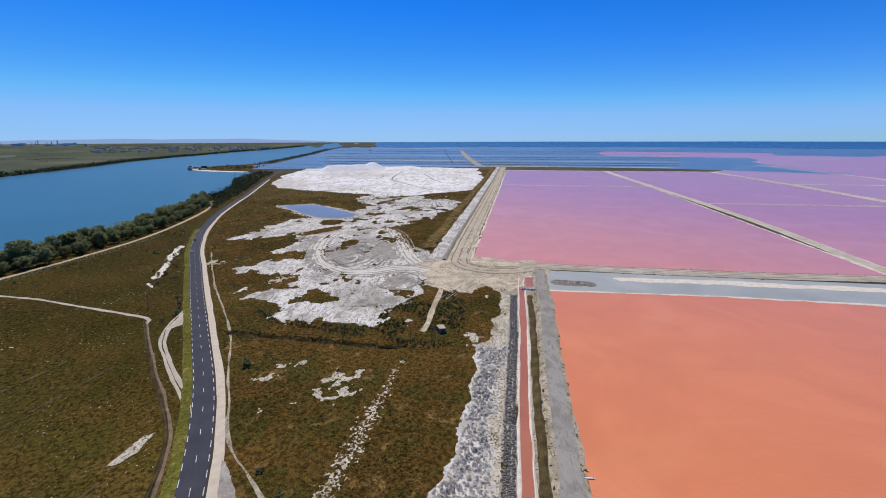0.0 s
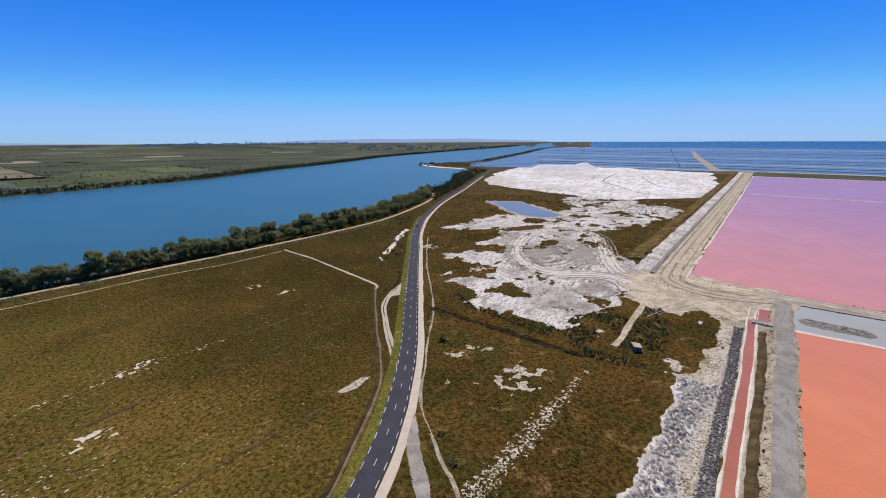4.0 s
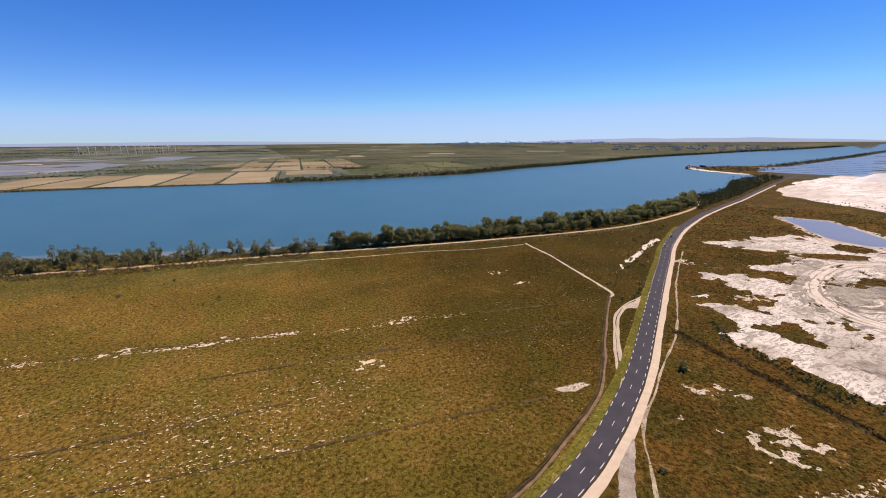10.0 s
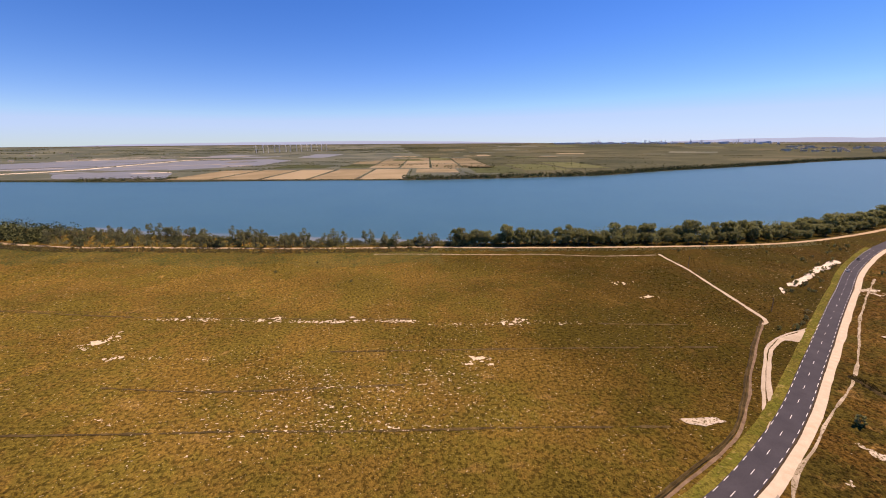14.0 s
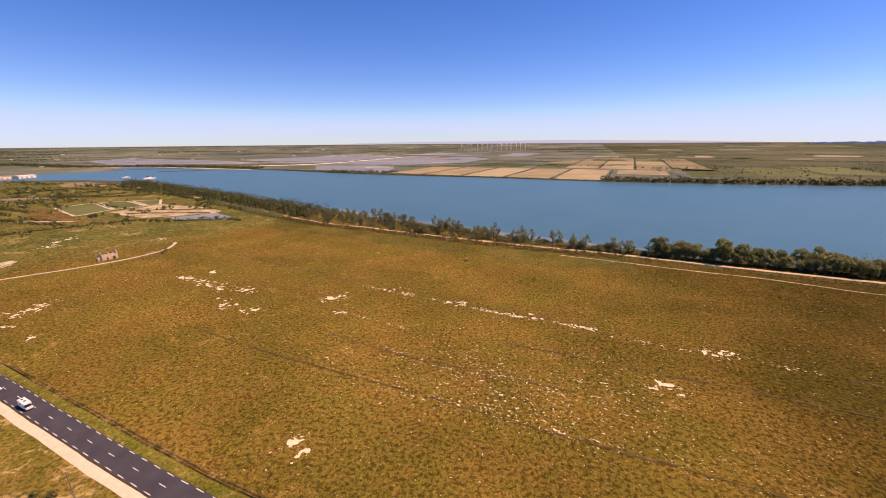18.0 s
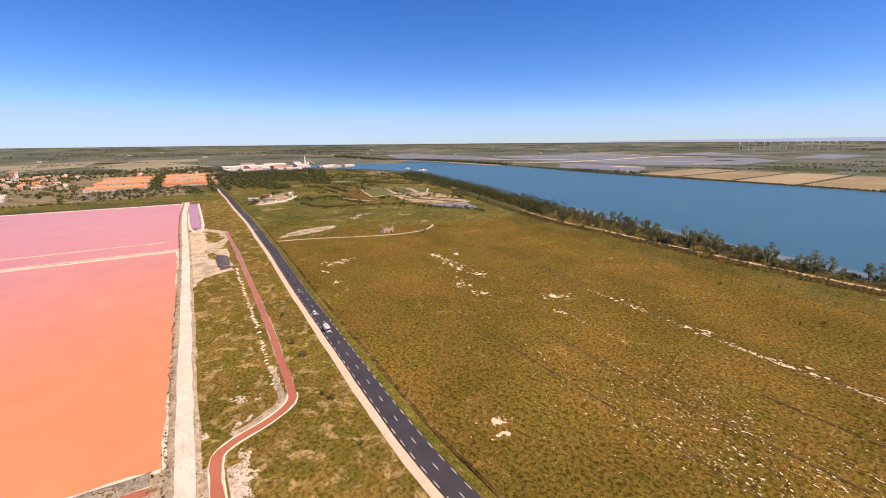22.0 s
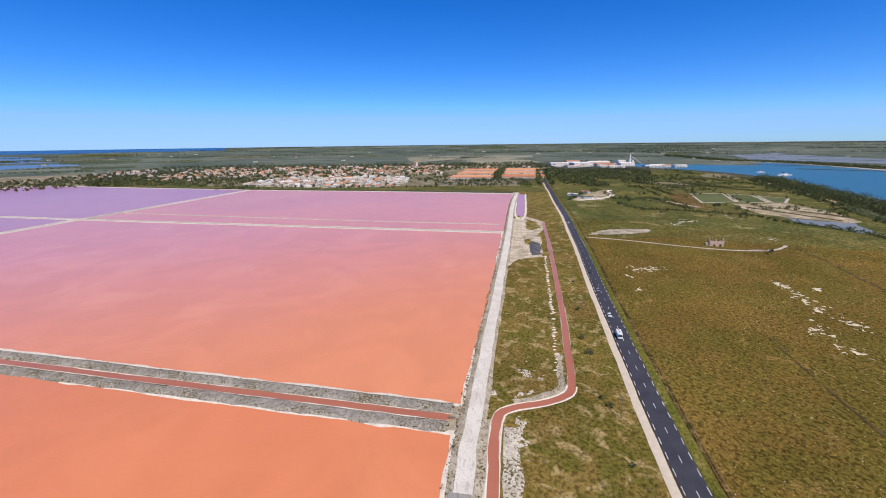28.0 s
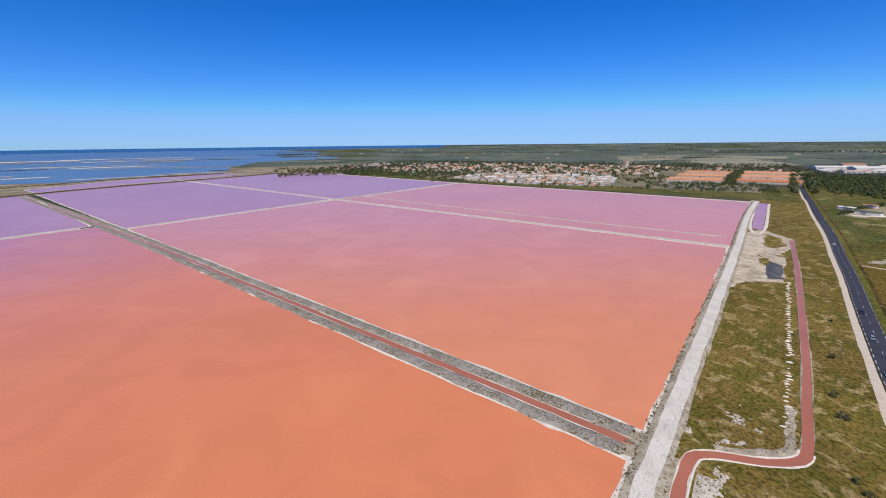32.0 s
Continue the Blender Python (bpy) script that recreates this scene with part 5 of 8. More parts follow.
def raw_mesh(name, verts, faces, mat, parent=None):
    """verts: array n x 3; faces: array m x k of equal length."""
    me = bpy.data.meshes.new(name)
    m, k = faces.shape
    me.vertices.add(len(verts))
    me.vertices.foreach_set("co", np.ascontiguousarray(verts, dtype=np.float32).ravel())
    me.loops.add(m * k)
    me.loops.foreach_set("vertex_index", np.ascontiguousarray(faces, dtype=np.int32).ravel())
    me.polygons.add(m)
    me.polygons.foreach_set("loop_start", np.arange(0, m * k, k, dtype=np.int32))
    me.materials.append(mat)
    me.update(calc_edges=True)
    ob = new(name, me)
    if parent:
        ob.parent = parent
    return ob


# ---- low scrub of marsh and meadow ----


def scrub(name, accept, count, r0, r1, a0, a1, size, mat, label, seed):
    rng = np.random.default_rng(seed)
    r, a = r0 + (r1 - r0) * rng.uniform(0, 1, count) ** 1.3, rng.uniform(radians(a0), radians(a1), count)
    x, y = r * np.cos(a), r * np.sin(a)
    ok = accept(x, y)
    x, y = x[ok], y[ok]
    ok = ~is_bare(x, y)
    x, y = x[ok], y[ok]
    n = len(x)
    s = size * rng.uniform(0.55, 1.25, n) * (0.75 + np.hypot(x, y) / 500)
    s *= 1 + 0.5 * fbm(x, y, 25, 2, seed)
    h = s * rng.uniform(0.2, 0.45, n)
    ang = np.arange(5) * 2 * math.pi / 5
    base = np.zeros((n, 10, 3))
    turn = rng.uniform(0, 6.28, (n, 1))
    for ring, (rr, hh) in enumerate(((1.0, 0.0), (0.6, 1.0))):
        th = ang[None, :] + turn + ring * 0.3
        jit = rng.uniform(0.65, 1.3, (n, 5))
        base[:, ring * 5:ring * 5 + 5, 0] = x[:, None] + s[:, None] * rr * jit * np.cos(th)
        base[:, ring * 5:ring * 5 + 5, 1] = y[:, None] + s[:, None] * rr * jit * np.sin(th)
        base[:, ring * 5:ring * 5 + 5, 2] = h[:, None] * hh * rng.uniform(0.6, 1.25, (n, 5)) + 0.02
    o = (np.arange(n) * 10)[:, None]
    tri = []
    for k in range(5):
        b = (k + 1) % 5
        tri += [np.hstack([o + k, o + b, o + 5 + b]), np.hstack([o + k, o + 5 + b, o + 5 + k])]
    tri += [np.hstack([o + 5, o + 6, o + 7]), np.hstack([o + 5, o + 7, o + 8]), np.hstack([o + 5, o + 8, o + 9])]
    ob = raw_mesh(name, base.reshape(-1, 3), np.vstack(tri), mat)
    tagged(ob, label=label, category="scrub", kind="stuff")


scrub("marsh_scrub", lambda x, y: inside_poly(x, y, MARSH) > 3, 150000, 62, 520, 8, 172, 0.42, M_MARSHBUSH, "dense low brown and olive saltwort scrub on the marsh", 11)
scrub("meadow_scrub", lambda x, y: inside_poly(x, y, MEADOW) > 1, 64000, 60, 420, -14, 42, 0.5, M_MEADOWBUSH, "dense low brown and green scrub beside the salt works", 12)
scrub("meadow_scrub", lambda x, y: (inside_poly(x, y, MEADOW) > 1) & (x < 20), 16000, 60, 460, 140, 186, 0.42, M_GRASS, "low green and straw-coloured tufts between canal and road", 13)
scrub("meadow_scrub", lambda x, y: inside_poly(x, y, MEADOW) > 1, 14000, 380, 720, -8, 35, 0.7, M_MEADOWBUSH, "scrub on the far meadow by the salt flat", 14)

# ---- trees ----
M_BARK = plain("bark", (0.11, 0.085, 0.06), 0.95)
M_LEAF = material("leaves", [(0.2, (0.085, 0.098, 0.036)), (0.5, (0.175, 0.190, 0.080)), (0.8, (0.30, 0.31, 0.15))], scale=0.15, fine=1.0, island=-0.5, rough=0.8, spec=0.2)
M_LEAFDARK = material("far_leaves", [(0.2, (0.045, 0.056, 0.020)), (0.5, (0.080, 0.094, 0.036)), (0.8, (0.13, 0.14, 0.06))], scale=0.15, fine=1.0, island=-0.5, rough=0.9, spec=0.1)
M_LEAF2 = material("grey_leaves", [(0.2, (0.085, 0.092, 0.036)), (0.5, (0.155, 0.158, 0.066)), (0.8, (0.25, 0.24, 0.12))], scale=0.15, fine=1.0, island=-0.5, rough=0.85, spec=0.2)
M_REED = material("dry_reed", [(0.2, (0.075, 0.068, 0.026)), (0.5, (0.135, 0.118, 0.048)), (0.8, (0.21, 0.18, 0.08))], scale=0.2, fine=1.0, island=-0.5, rough=0.9, spec=0.1)


def let_light_through(m, colour):
    """Thin leaves pass part of the light that falls on them."""
    n, l = m.node_tree.nodes, m.node_tree.links
    thin = n.new("ShaderNodeBsdfTranslucent")
    thin.inputs["Color"].default_value = (*colour, 1)
    both = n.new("ShaderNodeMixShader")
    both.inputs[0].default_value = 0.5
    l.new(n["Principled BSDF"].outputs[0], both.inputs[1])
    l.new(thin.outputs[0], both.inputs[2])
    l.new(both.outputs[0], n["Material Output"].inputs["Surface"])


for leafy, tint in ((M_LEAF, (0.34, 0.36, 0.16)), (M_LEAF2, (0.34, 0.34, 0.18)), (M_REED, (0.20, 0.16, 0.08))):
    let_light_through(leafy, tint)


def leaf_cloud(centres, radii, per, size, rng, flat=0.8):
    """Small bent leaf sprays round each centre: two triangles each."""
    n = len(centres)
    c = np.repeat(centres, per, 0)
    d = rng.normal(size=(n * per, 3))
    d /= np.linalg.norm(d, axis=1)[:, None]
    rad = np.repeat(radii, per) * rng.uniform(0.35, 1.0, n * per) ** 0.5
    p = c + d * rad[:, None] * [1, 1, flat]
    u = rng.normal(size=(n * per, 3))
    u /= np.linalg.norm(u, axis=1)[:, None]
    w = np.cross(u, d + 0.4 * rng.normal(size=d.shape))
    w /= np.linalg.norm(w, axis=1)[:, None] + 1e-9
    s = (size * rng.uniform(0.5, 1.2, n * per))[:, None]
    q = np.stack([p - u * s, p - w * s * 0.55, p + u * s + d * s * 0.3, p + w * s * 0.55], 1).reshape(-1, 3)
    f = np.arange(len(q)).reshape(-1, 4)
    return q, f


def limb(v, f, a, b, r0, r1, sides=6):
    a, b = np.array(a, float), np.array(b, float)
    d = b - a
    d /= np.linalg.norm(d)
    u = np.cross(d, [0.3, 0.9, 0.1])
    u /= np.linalg.norm(u)
    w = np.cross(d, u)
    s = len(v)
    for c, r in ((a, r0), (b, r1)):
        for k in range(sides):
            t = 2 * math.pi * k / sides
            v.append(tuple(c + r * (u * math.cos(t) + w * math.sin(t))))
    f.extend((s + k, s + (k + 1) % sides, s + sides + (k + 1) % sides, s + sides + k) for k in range(sides))
    f.append(tuple(range(s + sides, s + 2 * sides)))


def make_tree(seed, height, spread, mat, clumps=26, per=22, leaf=0.5, low=0.25, name="tree", bare=False):
    rng = np.random.default_rng(seed)
    ob = new(name)
    v, f = [], []
    top = np.array([rng.normal(0, 0.06) * height, rng.normal(0, 0.06) * height, height * 0.62])
    mid = top * 0.45 + rng.normal(0, 0.02, 3) * height
    limb(v, f, (0, 0, -0.2), mid, height * 0.028 + 0.04, height * 0.02 + 0.03)
    limb(v, f, mid, top, height * 0.02 + 0.03, height * 0.007)
    cen, rad = [], []
    for k in range(clumps):
        a = rng.uniform(0, 2 * math.pi)
        z = rng.uniform(low, 0.95)
        wide = spread * math.sin(math.pi * min(1, max(0.12, (z - low * 0.6) / (1.06 - low * 0.6)))) ** 0.7
        r = wide * rng.uniform(0.25, 1.0) ** 0.6
        c = np.array([r * math.cos(a) + top[0] * z, r * math.sin(a) + top[1] * z, z * height])
        cen.append(c)
        rad.append(height * rng.uniform(0.07, 0.15))
        if k % 4 == 0:
            start = mid * 0.6 + top * 0.4 * rng.uniform(0.2, 1)
            limb(v, f, start, c, height * 0.009 + 0.015, 0.02, 5)
    link("trunk", v, f, M_BARK, ob)
    q, ff = leaf_cloud(np.array(cen), np.array(rad), per, leaf, rng)
    raw_mesh("crown", q, ff, mat, ob)
    return ob


PROTO = {
    "tall": [make_tree(s, h, w, M_LEAF, 36, 30, 0.8) for s, h, w in ((1, 13.0, 4.6), (2, 11.5, 5.0), (3, 14.0, 4.2), (4, 10.0, 4.4))],
    "thin": [make_tree(s, h, w, M_LEAF2, 16, 20, 0.4, 0.3) for s, h, w in ((5, 7.5, 1.9), (6, 6.0, 1.7), (7, 8.5, 2.2))],
    "bush": [make_tree(s, h, w, m, 20, 60, 0.34, 0.06, "bush") for s, h, w, m in ((8, 3.2, 2.1, M_LEAF), (9, 2.6, 2.3, M_LEAF2), (10, 3.8, 2.0, M_LEAF), (14, 2.2, 1.8, M_LEAF2))],
}
LABEL = {"tall": ("broad dark green riverbank tree with a dense crown", "tree", "riverbank trees"),
         "thin": ("thin grey-green young tree with an open crown", "tree", "riverbank trees"),
         "bush": ("rounded dark green bush growing to the ground", "bush", "bushes")}
for kind, obs in PROTO.items():
    for k, o in enumerate(obs):
        tagged(o, label=LABEL[kind][0], category=LABEL[kind][1], group=LABEL[kind][2])
USED = set()


def plant(kind, x, y, rng, scale=1.0):
    k = int(rng.integers(len(PROTO[kind])))
    o = PROTO[kind][k]
    m = pose(x, y, 0.0, 0, 0, rng.uniform(0, 360)) @ Matrix.Diagonal((*(scale * rng.uniform(0.8, 1.2, 3)),) + (1,))
    if (kind, k) not in USED:
        USED.add((kind, k))
        o.matrix_basis = m
        return o
    made = copy_thing(o, pose(x, y, 0.0))
    made.matrix_basis = m
    return made


rng = np.random.default_rng(77)
LEVEE = curve([(-1000, 745), (-655, 604), (-450, 508), (-284, 428), (-205, 407), (-134, 388), (-40, 366), (50, 350), (102, 337), (150, 326), (253, 306), (362, 292), (450, 300), (560, 326), (640, 365)], 5)


def bank_y(x):
    return float(np.interp(x, NEAR_BANK[:, 0], NEAR_BANK[:, 1])), float(np.interp(x, LEVEE[:, 0], LEVEE[:, 1]))


BACK, UPRIVER = [], []
for x in np.arange(80, 640, 5.0):            # dense wood on the bank
    b, l = bank_y(x)
    for row in range(2):
        yy = l + 6 + (b - l - 6) * (row + rng.uniform(0.1, 0.9)) / 3
        plant("tall", x + rng.uniform(-3, 3), yy, rng, rng.uniform(0.8, 1.3) * (0.75 if row == 0 else 1))
    BACK.append((x + rng.uniform(-3, 3), l + 6 + (b - l - 6) * rng.uniform(0.66, 1)))
for x in np.arange(-310, 90, 5.4):           # open row of small trees and bushes
    b, l = bank_y(x)
    gap = b - l
    for row in range(2 if gap < 30 else 4):
        yy = l + 4 + (gap - 5) * rng.uniform(0, 1)
        u = rng.uniform()
        plant("thin" if u < 0.28 else "bush", x + rng.uniform(-4, 4), yy, rng, rng.uniform(1.1, 2.0) if u < 0.28 else rng.uniform(0.8, 2.1))
    if rng.uniform() < 0.6:
        plant("bush", x + rng.uniform(-4, 4), l - rng.uniform(4, 16), rng, rng.uniform(0.3, 0.8))
for x in np.arange(-960, -300, 5.0):         # wood going up river
    b, l = bank_y(x)
    for row in range(11):
        UPRIVER.append((x + rng.uniform(-4, 4), l + 4 + (b - l - 6) * rng.uniform(0, 1)))
for x in np.arange(640, 1010, 8.0):
    b, l = bank_y(x)[0], float(np.interp(x, ROAD[:, 0], ROAD[:, 1]))
    for row in range(3):
        UPRIVER.append((x + rng.uniform(-4, 4), l + 14 + (b - l - 18) * rng.uniform(0, 1)))
SINGLE = [(154.5, 83.5, 0.9), (-215, 71, 0.8), (-128, 54, 0.7), (-133, 53, 0.6), (-166, 60, 0.8), (-180, 62, 0.6), (-262, 84, 0.7), (-100, 49, 0.5), (88, 44, 0.7), (97, 53, 0.6), (196, 22, 0.7), (190, 4, 0.5), (176, 22, 0.8),
          (-330, 272, 1.0), (-322, 262, 0.8), (215, 150, 0.7), (206, 146, 0.8), (222, 154, 0.9), (198, 148, 0.6), (350, 203, 0.8), (-66, 300, 0.6), (180, 60, 0.5), (-38, 318, 0.5), (-12, 268, 0.5), (-20, 260, 0.3), (-90, 312, 0.4)]
for x, y, s in SINGLE:
    plant("bush", x, y, rng, s)
for k in range(90):                           # bushes on rough ground between road and river
    x, y = rng.uniform(225, 620), rng.uniform(150, 340)
    if y > float(np.interp(x, ROAD[:, 0], ROAD[:, 1])) + 12 and y < bank_y(x)[1] - 3 and rng.uniform() < 0.8:
        plant("bush", x, y, rng, rng.uniform(0.25, 0.6))
for k in range(34):                           # taller bushes where the loop track leaves the road
    x = rng.uniform(226, 420)
    y = float(np.interp(x, ROAD[:, 0], ROAD[:, 1])) + rng.uniform(11, 34)
    if y < bank_y(x)[1] - 4:
        plant("bush", x, y, rng, rng.uniform(0.4, 0.9))


def belt(name, centres, rng, height, mat, label, per=14, category="wood", leaf=1.5, vary=(0.6, 1.2)):
    """A far wood: many leafy crowns joined."""
    c = np.array(centres, float)
    h = height * (vary[0] + (vary[1] - vary[0]) * rng.uniform(0, 1, len(c)) ** 1.6)
    cc = np.column_stack([c, h * 0.5 + rise(c[:, 0], c[:, 1])])
    q, f = leaf_cloud(cc, h * 0.62, per, leaf, rng, 0.8)
    tagged(raw_mesh(name, q, f, mat), label=label, category=category, kind="stuff")


def strip(line, width, every, rng, side=0.0):
    out = []
    nn = normals(line)
    seg = np.concatenate([[0], np.cumsum(np.hypot(*np.diff(line, axis=0).T))])
    for s in np.arange(0, seg[-1], every):
        k = min(np.searchsorted(seg, s), len(line) - 1)
        p = np.array([np.interp(s, seg, line[:, 0]), np.interp(s, seg, line[:, 1])])
        out.append(p + nn[k] * (side + rng.uniform(-0.5, 0.5) * width) + rng.uniform(-every, every, 2) * 0.4)
    return out


belt("bank_wood", BACK, rng, 12, M_LEAF, "dense dark crowns at the water's edge", 60, leaf=0.9)
belt("bank_brush", [(x, l + 3 + (b - l - 3) * rng.uniform(0, 1)) for x in np.arange(-330, 100, 0.5) for b, l in [bank_y(x)]], rng, 3.4, M_LEAF2, "grey-green brush between levee and water", 40, "brush", 0.5)
belt("bank_wood", UPRIVER, rng, 9, M_LEAFDARK, "dark riverbank wood further along the levee", 34, leaf=1.1, vary=(0.3, 1.6))
FB = FAR_BANK[(FAR_BANK[:, 0] > 100) & (FAR_BANK[:, 0] < 4000)]
belt("levee_scrub", strip(LEVEE[(LEVEE[:, 0] > -540) & (LEVEE[:, 0] < -325)], 14, 0.7, rng, -11), rng, 4.5, M_LEAF, "thick dark scrub on the land side of the levee", 26, "scrub", 0.9, vary=(0.3, 1.3))
belt("far_bank_wood", strip(FB, 44, 2.0, rng, 20), rng, 12, M_LEAFDARK, "dark line of trees along the far river bank", 12, leaf=2.6)
FBW = FAR_BANK[(FAR_BANK[:, 0] > -900) & (FAR_BANK[:, 0] < 120)]
belt("far_bank_scrub", strip(FBW, 8, 3.0, rng, 5), rng, 3.5, M_LEAFDARK, "low dark scrub along the far river bank", 10, leaf=1.5)
belt("far_bank_wood", [(rng.uniform(-700, -470), 1165 + rng.uniform(0, 60) + 0) for _ in range(120)], rng, 8, M_LEAFDARK, "small wood on the far bank beside the fields", 16)
belt("reed_bed", strip(LEVEE[(LEVEE[:, 0] > -330) & (LEVEE[:, 0] < 60)], 15, 0.25, rng, -10), rng, 2.0, M_REED, "strip of dry brown reeds and brush along the levee", 10, "reeds", 0.5)
belt("reed_bed", strip(LEVEE[(LEVEE[:, 0] > 60) & (LEVEE[:, 0] < 400)], 8, 0.5, rng, -9), rng, 1.4, M_LEAF2, "strip of grey-green brush along the levee", 10, "reeds", 0.5)
belt("far_wood", [(x, float(np.interp(x, NEAR_BANK[:, 0], NEAR_BANK[:, 1])) - rng.uniform(5, 60)) for x in rng.uniform(1650, 3600, 500)], rng, 8, M_LEAFDARK, "dark wood along the river mouth", 14)

# ---- cars, poles, hut and ruin ----
M_WHITE = plain("white_paint", (0.72, 0.72, 0.70), 0.35)
M_SILVER = plain("silver_paint", (0.42, 0.44, 0.46), 0.3, 0.4)
M_DARKCAR = plain("dark_paint", (0.04, 0.045, 0.055), 0.3)
M_GLASS = plain("dark_glass", (0.02, 0.025, 0.03), 0.08)
M_TYRE = plain("tyre_rubber", (0.02, 0.02, 0.02), 0.9)
M_WOOD = plain("weathered_wood", (0.2, 0.16, 0.12), 0.9)
M_PLASTER = material("old_plaster", [(0.3, (0.46, 0.29, 0.18)), (0.55, (0.64, 0.46, 0.33)), (0.75, (0.72, 0.58, 0.44))], scale=0.6, fine=3, bump=0.3)
M_WALL = material("house_wall", [(0.2, (0.56, 0.45, 0.33)), (0.5, (0.72, 0.64, 0.53)), (0.8, (0.82, 0.79, 0.73))], scale=0.05, fine=1.0, island=0.5)
M_TILE = material("roof_tile", [(0.2, (0.38, 0.135, 0.058)), (0.5, (0.55, 0.22, 0.10)), (0.8, (0.62, 0.34, 0.19))], scale=0.3, fine=1.6, island=0.3)
M_PALEROOF = material("pale_roof", [(0.2, (0.40, 0.24, 0.14)), (0.42, (0.48, 0.40, 0.30)), (0.7, (0.66, 0.64, 0.59))], scale=0.2, fine=1.5, island=-0.5)
M_WINDOW = plain("window_dark", (0.05, 0.055, 0.06), 0.15)
M_SHED = material("white_shed", [(0.3, (0.66, 0.58, 0.48)), (0.7, (0.80, 0.74, 0.66))], scale=0.1, fine=1.0, island=0.3)
M_METAL = plain("grey_metal", (0.35, 0.36, 0.37), 0.45, 0.6)


def box_bm(x0, y0, z0, x1, y1, z1, bevel=0.0, taper=0.0):
    bm = bmesh.new()
    bmesh.ops.create_cube(bm, size=1)
    for v in bm.verts:
        t = 1 - taper * (v.co.z > 0)
        v.co = Vector(((x0 + x1) / 2 + v.co.x * (x1 - x0) * t, (y0 + y1) / 2 + v.co.y * (y1 - y0) * t, z0 + (v.co.z + 0.5) * (z1 - z0)))
    if bevel:
        bmesh.ops.bevel(bm, geom=bm.edges[:], offset=bevel, segments=2, affect="EDGES")
    return bm


def tube_bm(r0, r1, a, b, sides=10):
    bm = bmesh.new()
    d = Vector(b) - Vector(a)
    bmesh.ops.create_cone(bm, cap_ends=True, segments=sides, radius1=r0, radius2=r1, depth=d.length)
    bmesh.ops.transform(bm, matrix=Matrix.Translation((Vector(a) + Vector(b)) / 2) @ d.to_track_quat("Z", "Y").to_matrix().to_4x4(), verts=bm.verts)
    return bm


def wheels(car, xs, half, r):
    for x in xs:
        for y in (-half, half):
            w = part("wheel", tube_bm(r, r, (x, y - 0.1, r), (x, y + 0.1, r), 14), M_TYRE, car)
            part("rim", tube_bm(r * 0.55, r * 0.55, (x, y - 0.115, r), (x, y + 0.115, r), 10), M_METAL, w)


def make_car(paint, label):
    car = new("car")
    b = box_bm(-2.1, -0.87, 0.28, 2.1, 0.87, 0.86, 0.12)
    part("body", b, paint, car)
    cab = box_bm(-1.5, -0.76, 0.84, 1.0, 0.76, 1.42, 0.1, 0.16)
    part("cabin", cab, M_GLASS, car)
    part("roof", box_bm(-1.2, -0.64, 1.41, 0.72, 0.64, 1.47, 0.02), paint, car)
    for y in (-0.6, 0.6):
        part("headlight", box_bm(2.04, y - 0.2, 0.58, 2.13, y + 0.2, 0.74, 0.02), M_WHITE, car)
    wheels(car, (-1.3, 1.3), 0.8, 0.31)
    return tagged(car, label=label, category="car", group="cars on the road")


def make_camper():
    car = new("camper_van")
    part("body", box_bm(-3.3, -1.1, 0.45, 2.0, 1.1, 2.75, 0.12), M_WHITE, car)
    part("cab", box_bm(1.9, -1.0, 0.4, 3.2, 1.0, 1.35, 0.15), M_WHITE, car)
    part("windscreen", box_bm(1.75, -0.95, 1.3, 2.95, 0.95, 2.15, 0.1, 0.25), M_GLASS, car)
    part("overcab", box_bm(1.6, -1.05, 2.1, 2.7, 1.05, 2.8, 0.18), M_WHITE, car)
    for x in (-1.9, 0.3):
        part("roof_hatch", box_bm(x - 0.35, -0.35, 2.74, x + 0.35, 0.35, 2.88, 0.04), M_GLASS, car)
    part("air_conditioner", box_bm(-1.1, -0.4, 2.74, -0.4, 0.4, 2.98, 0.06), M_SHED, car)
    for y in (-1.11, 1.11):
        part("side_window", box_bm(-1.6, min(y, y * 0.98), 1.5, -0.4, max(y, y * 0.98), 2.1), M_GLASS, car)
    wheels(car, (-1.9, 2.2), 1.0, 0.36)
    return tagged(car, label="white camper van with roof hatches driving on the road", category="camper van")


def on_road(x, offset):
    k = int(np.argmin(np.abs(ROAD[:, 0] - x)))
    n = normals(ROAD)[k]
    d = math.degrees(math.atan2(-n[0], n[1]))
    p = ROAD[k] + n * offset
    return p, d


def put_on_road(ob, x, offset, back=False):
    p, d = on_road(x, offset)
    ob.matrix_basis = pose(p[0], p[1], 0.19, 0, 0, d + (180 if back else 0))


put_on_road(make_camper(), -178, -1.5)
put_on_road(make_car(M_WHITE, "small white car on the asphalt road"), -204, -1.6)
put_on_road(make_car(M_SILVER, "small silver car on the asphalt road"), -243, -1.6)
put_on_road(make_car(M_DARKCAR, "small dark car on the asphalt road"), -283, -1.6)
put_on_road(make_car(M_SILVER, "silver car on the asphalt road"), 337, 1.7, True)
put_on_road(make_car(M_DARKCAR, "dark car on the asphalt road"), 378, 1.7, True)
put_on_road(make_car(M_WHITE, "white car on the distant road"), -467, -1.6)


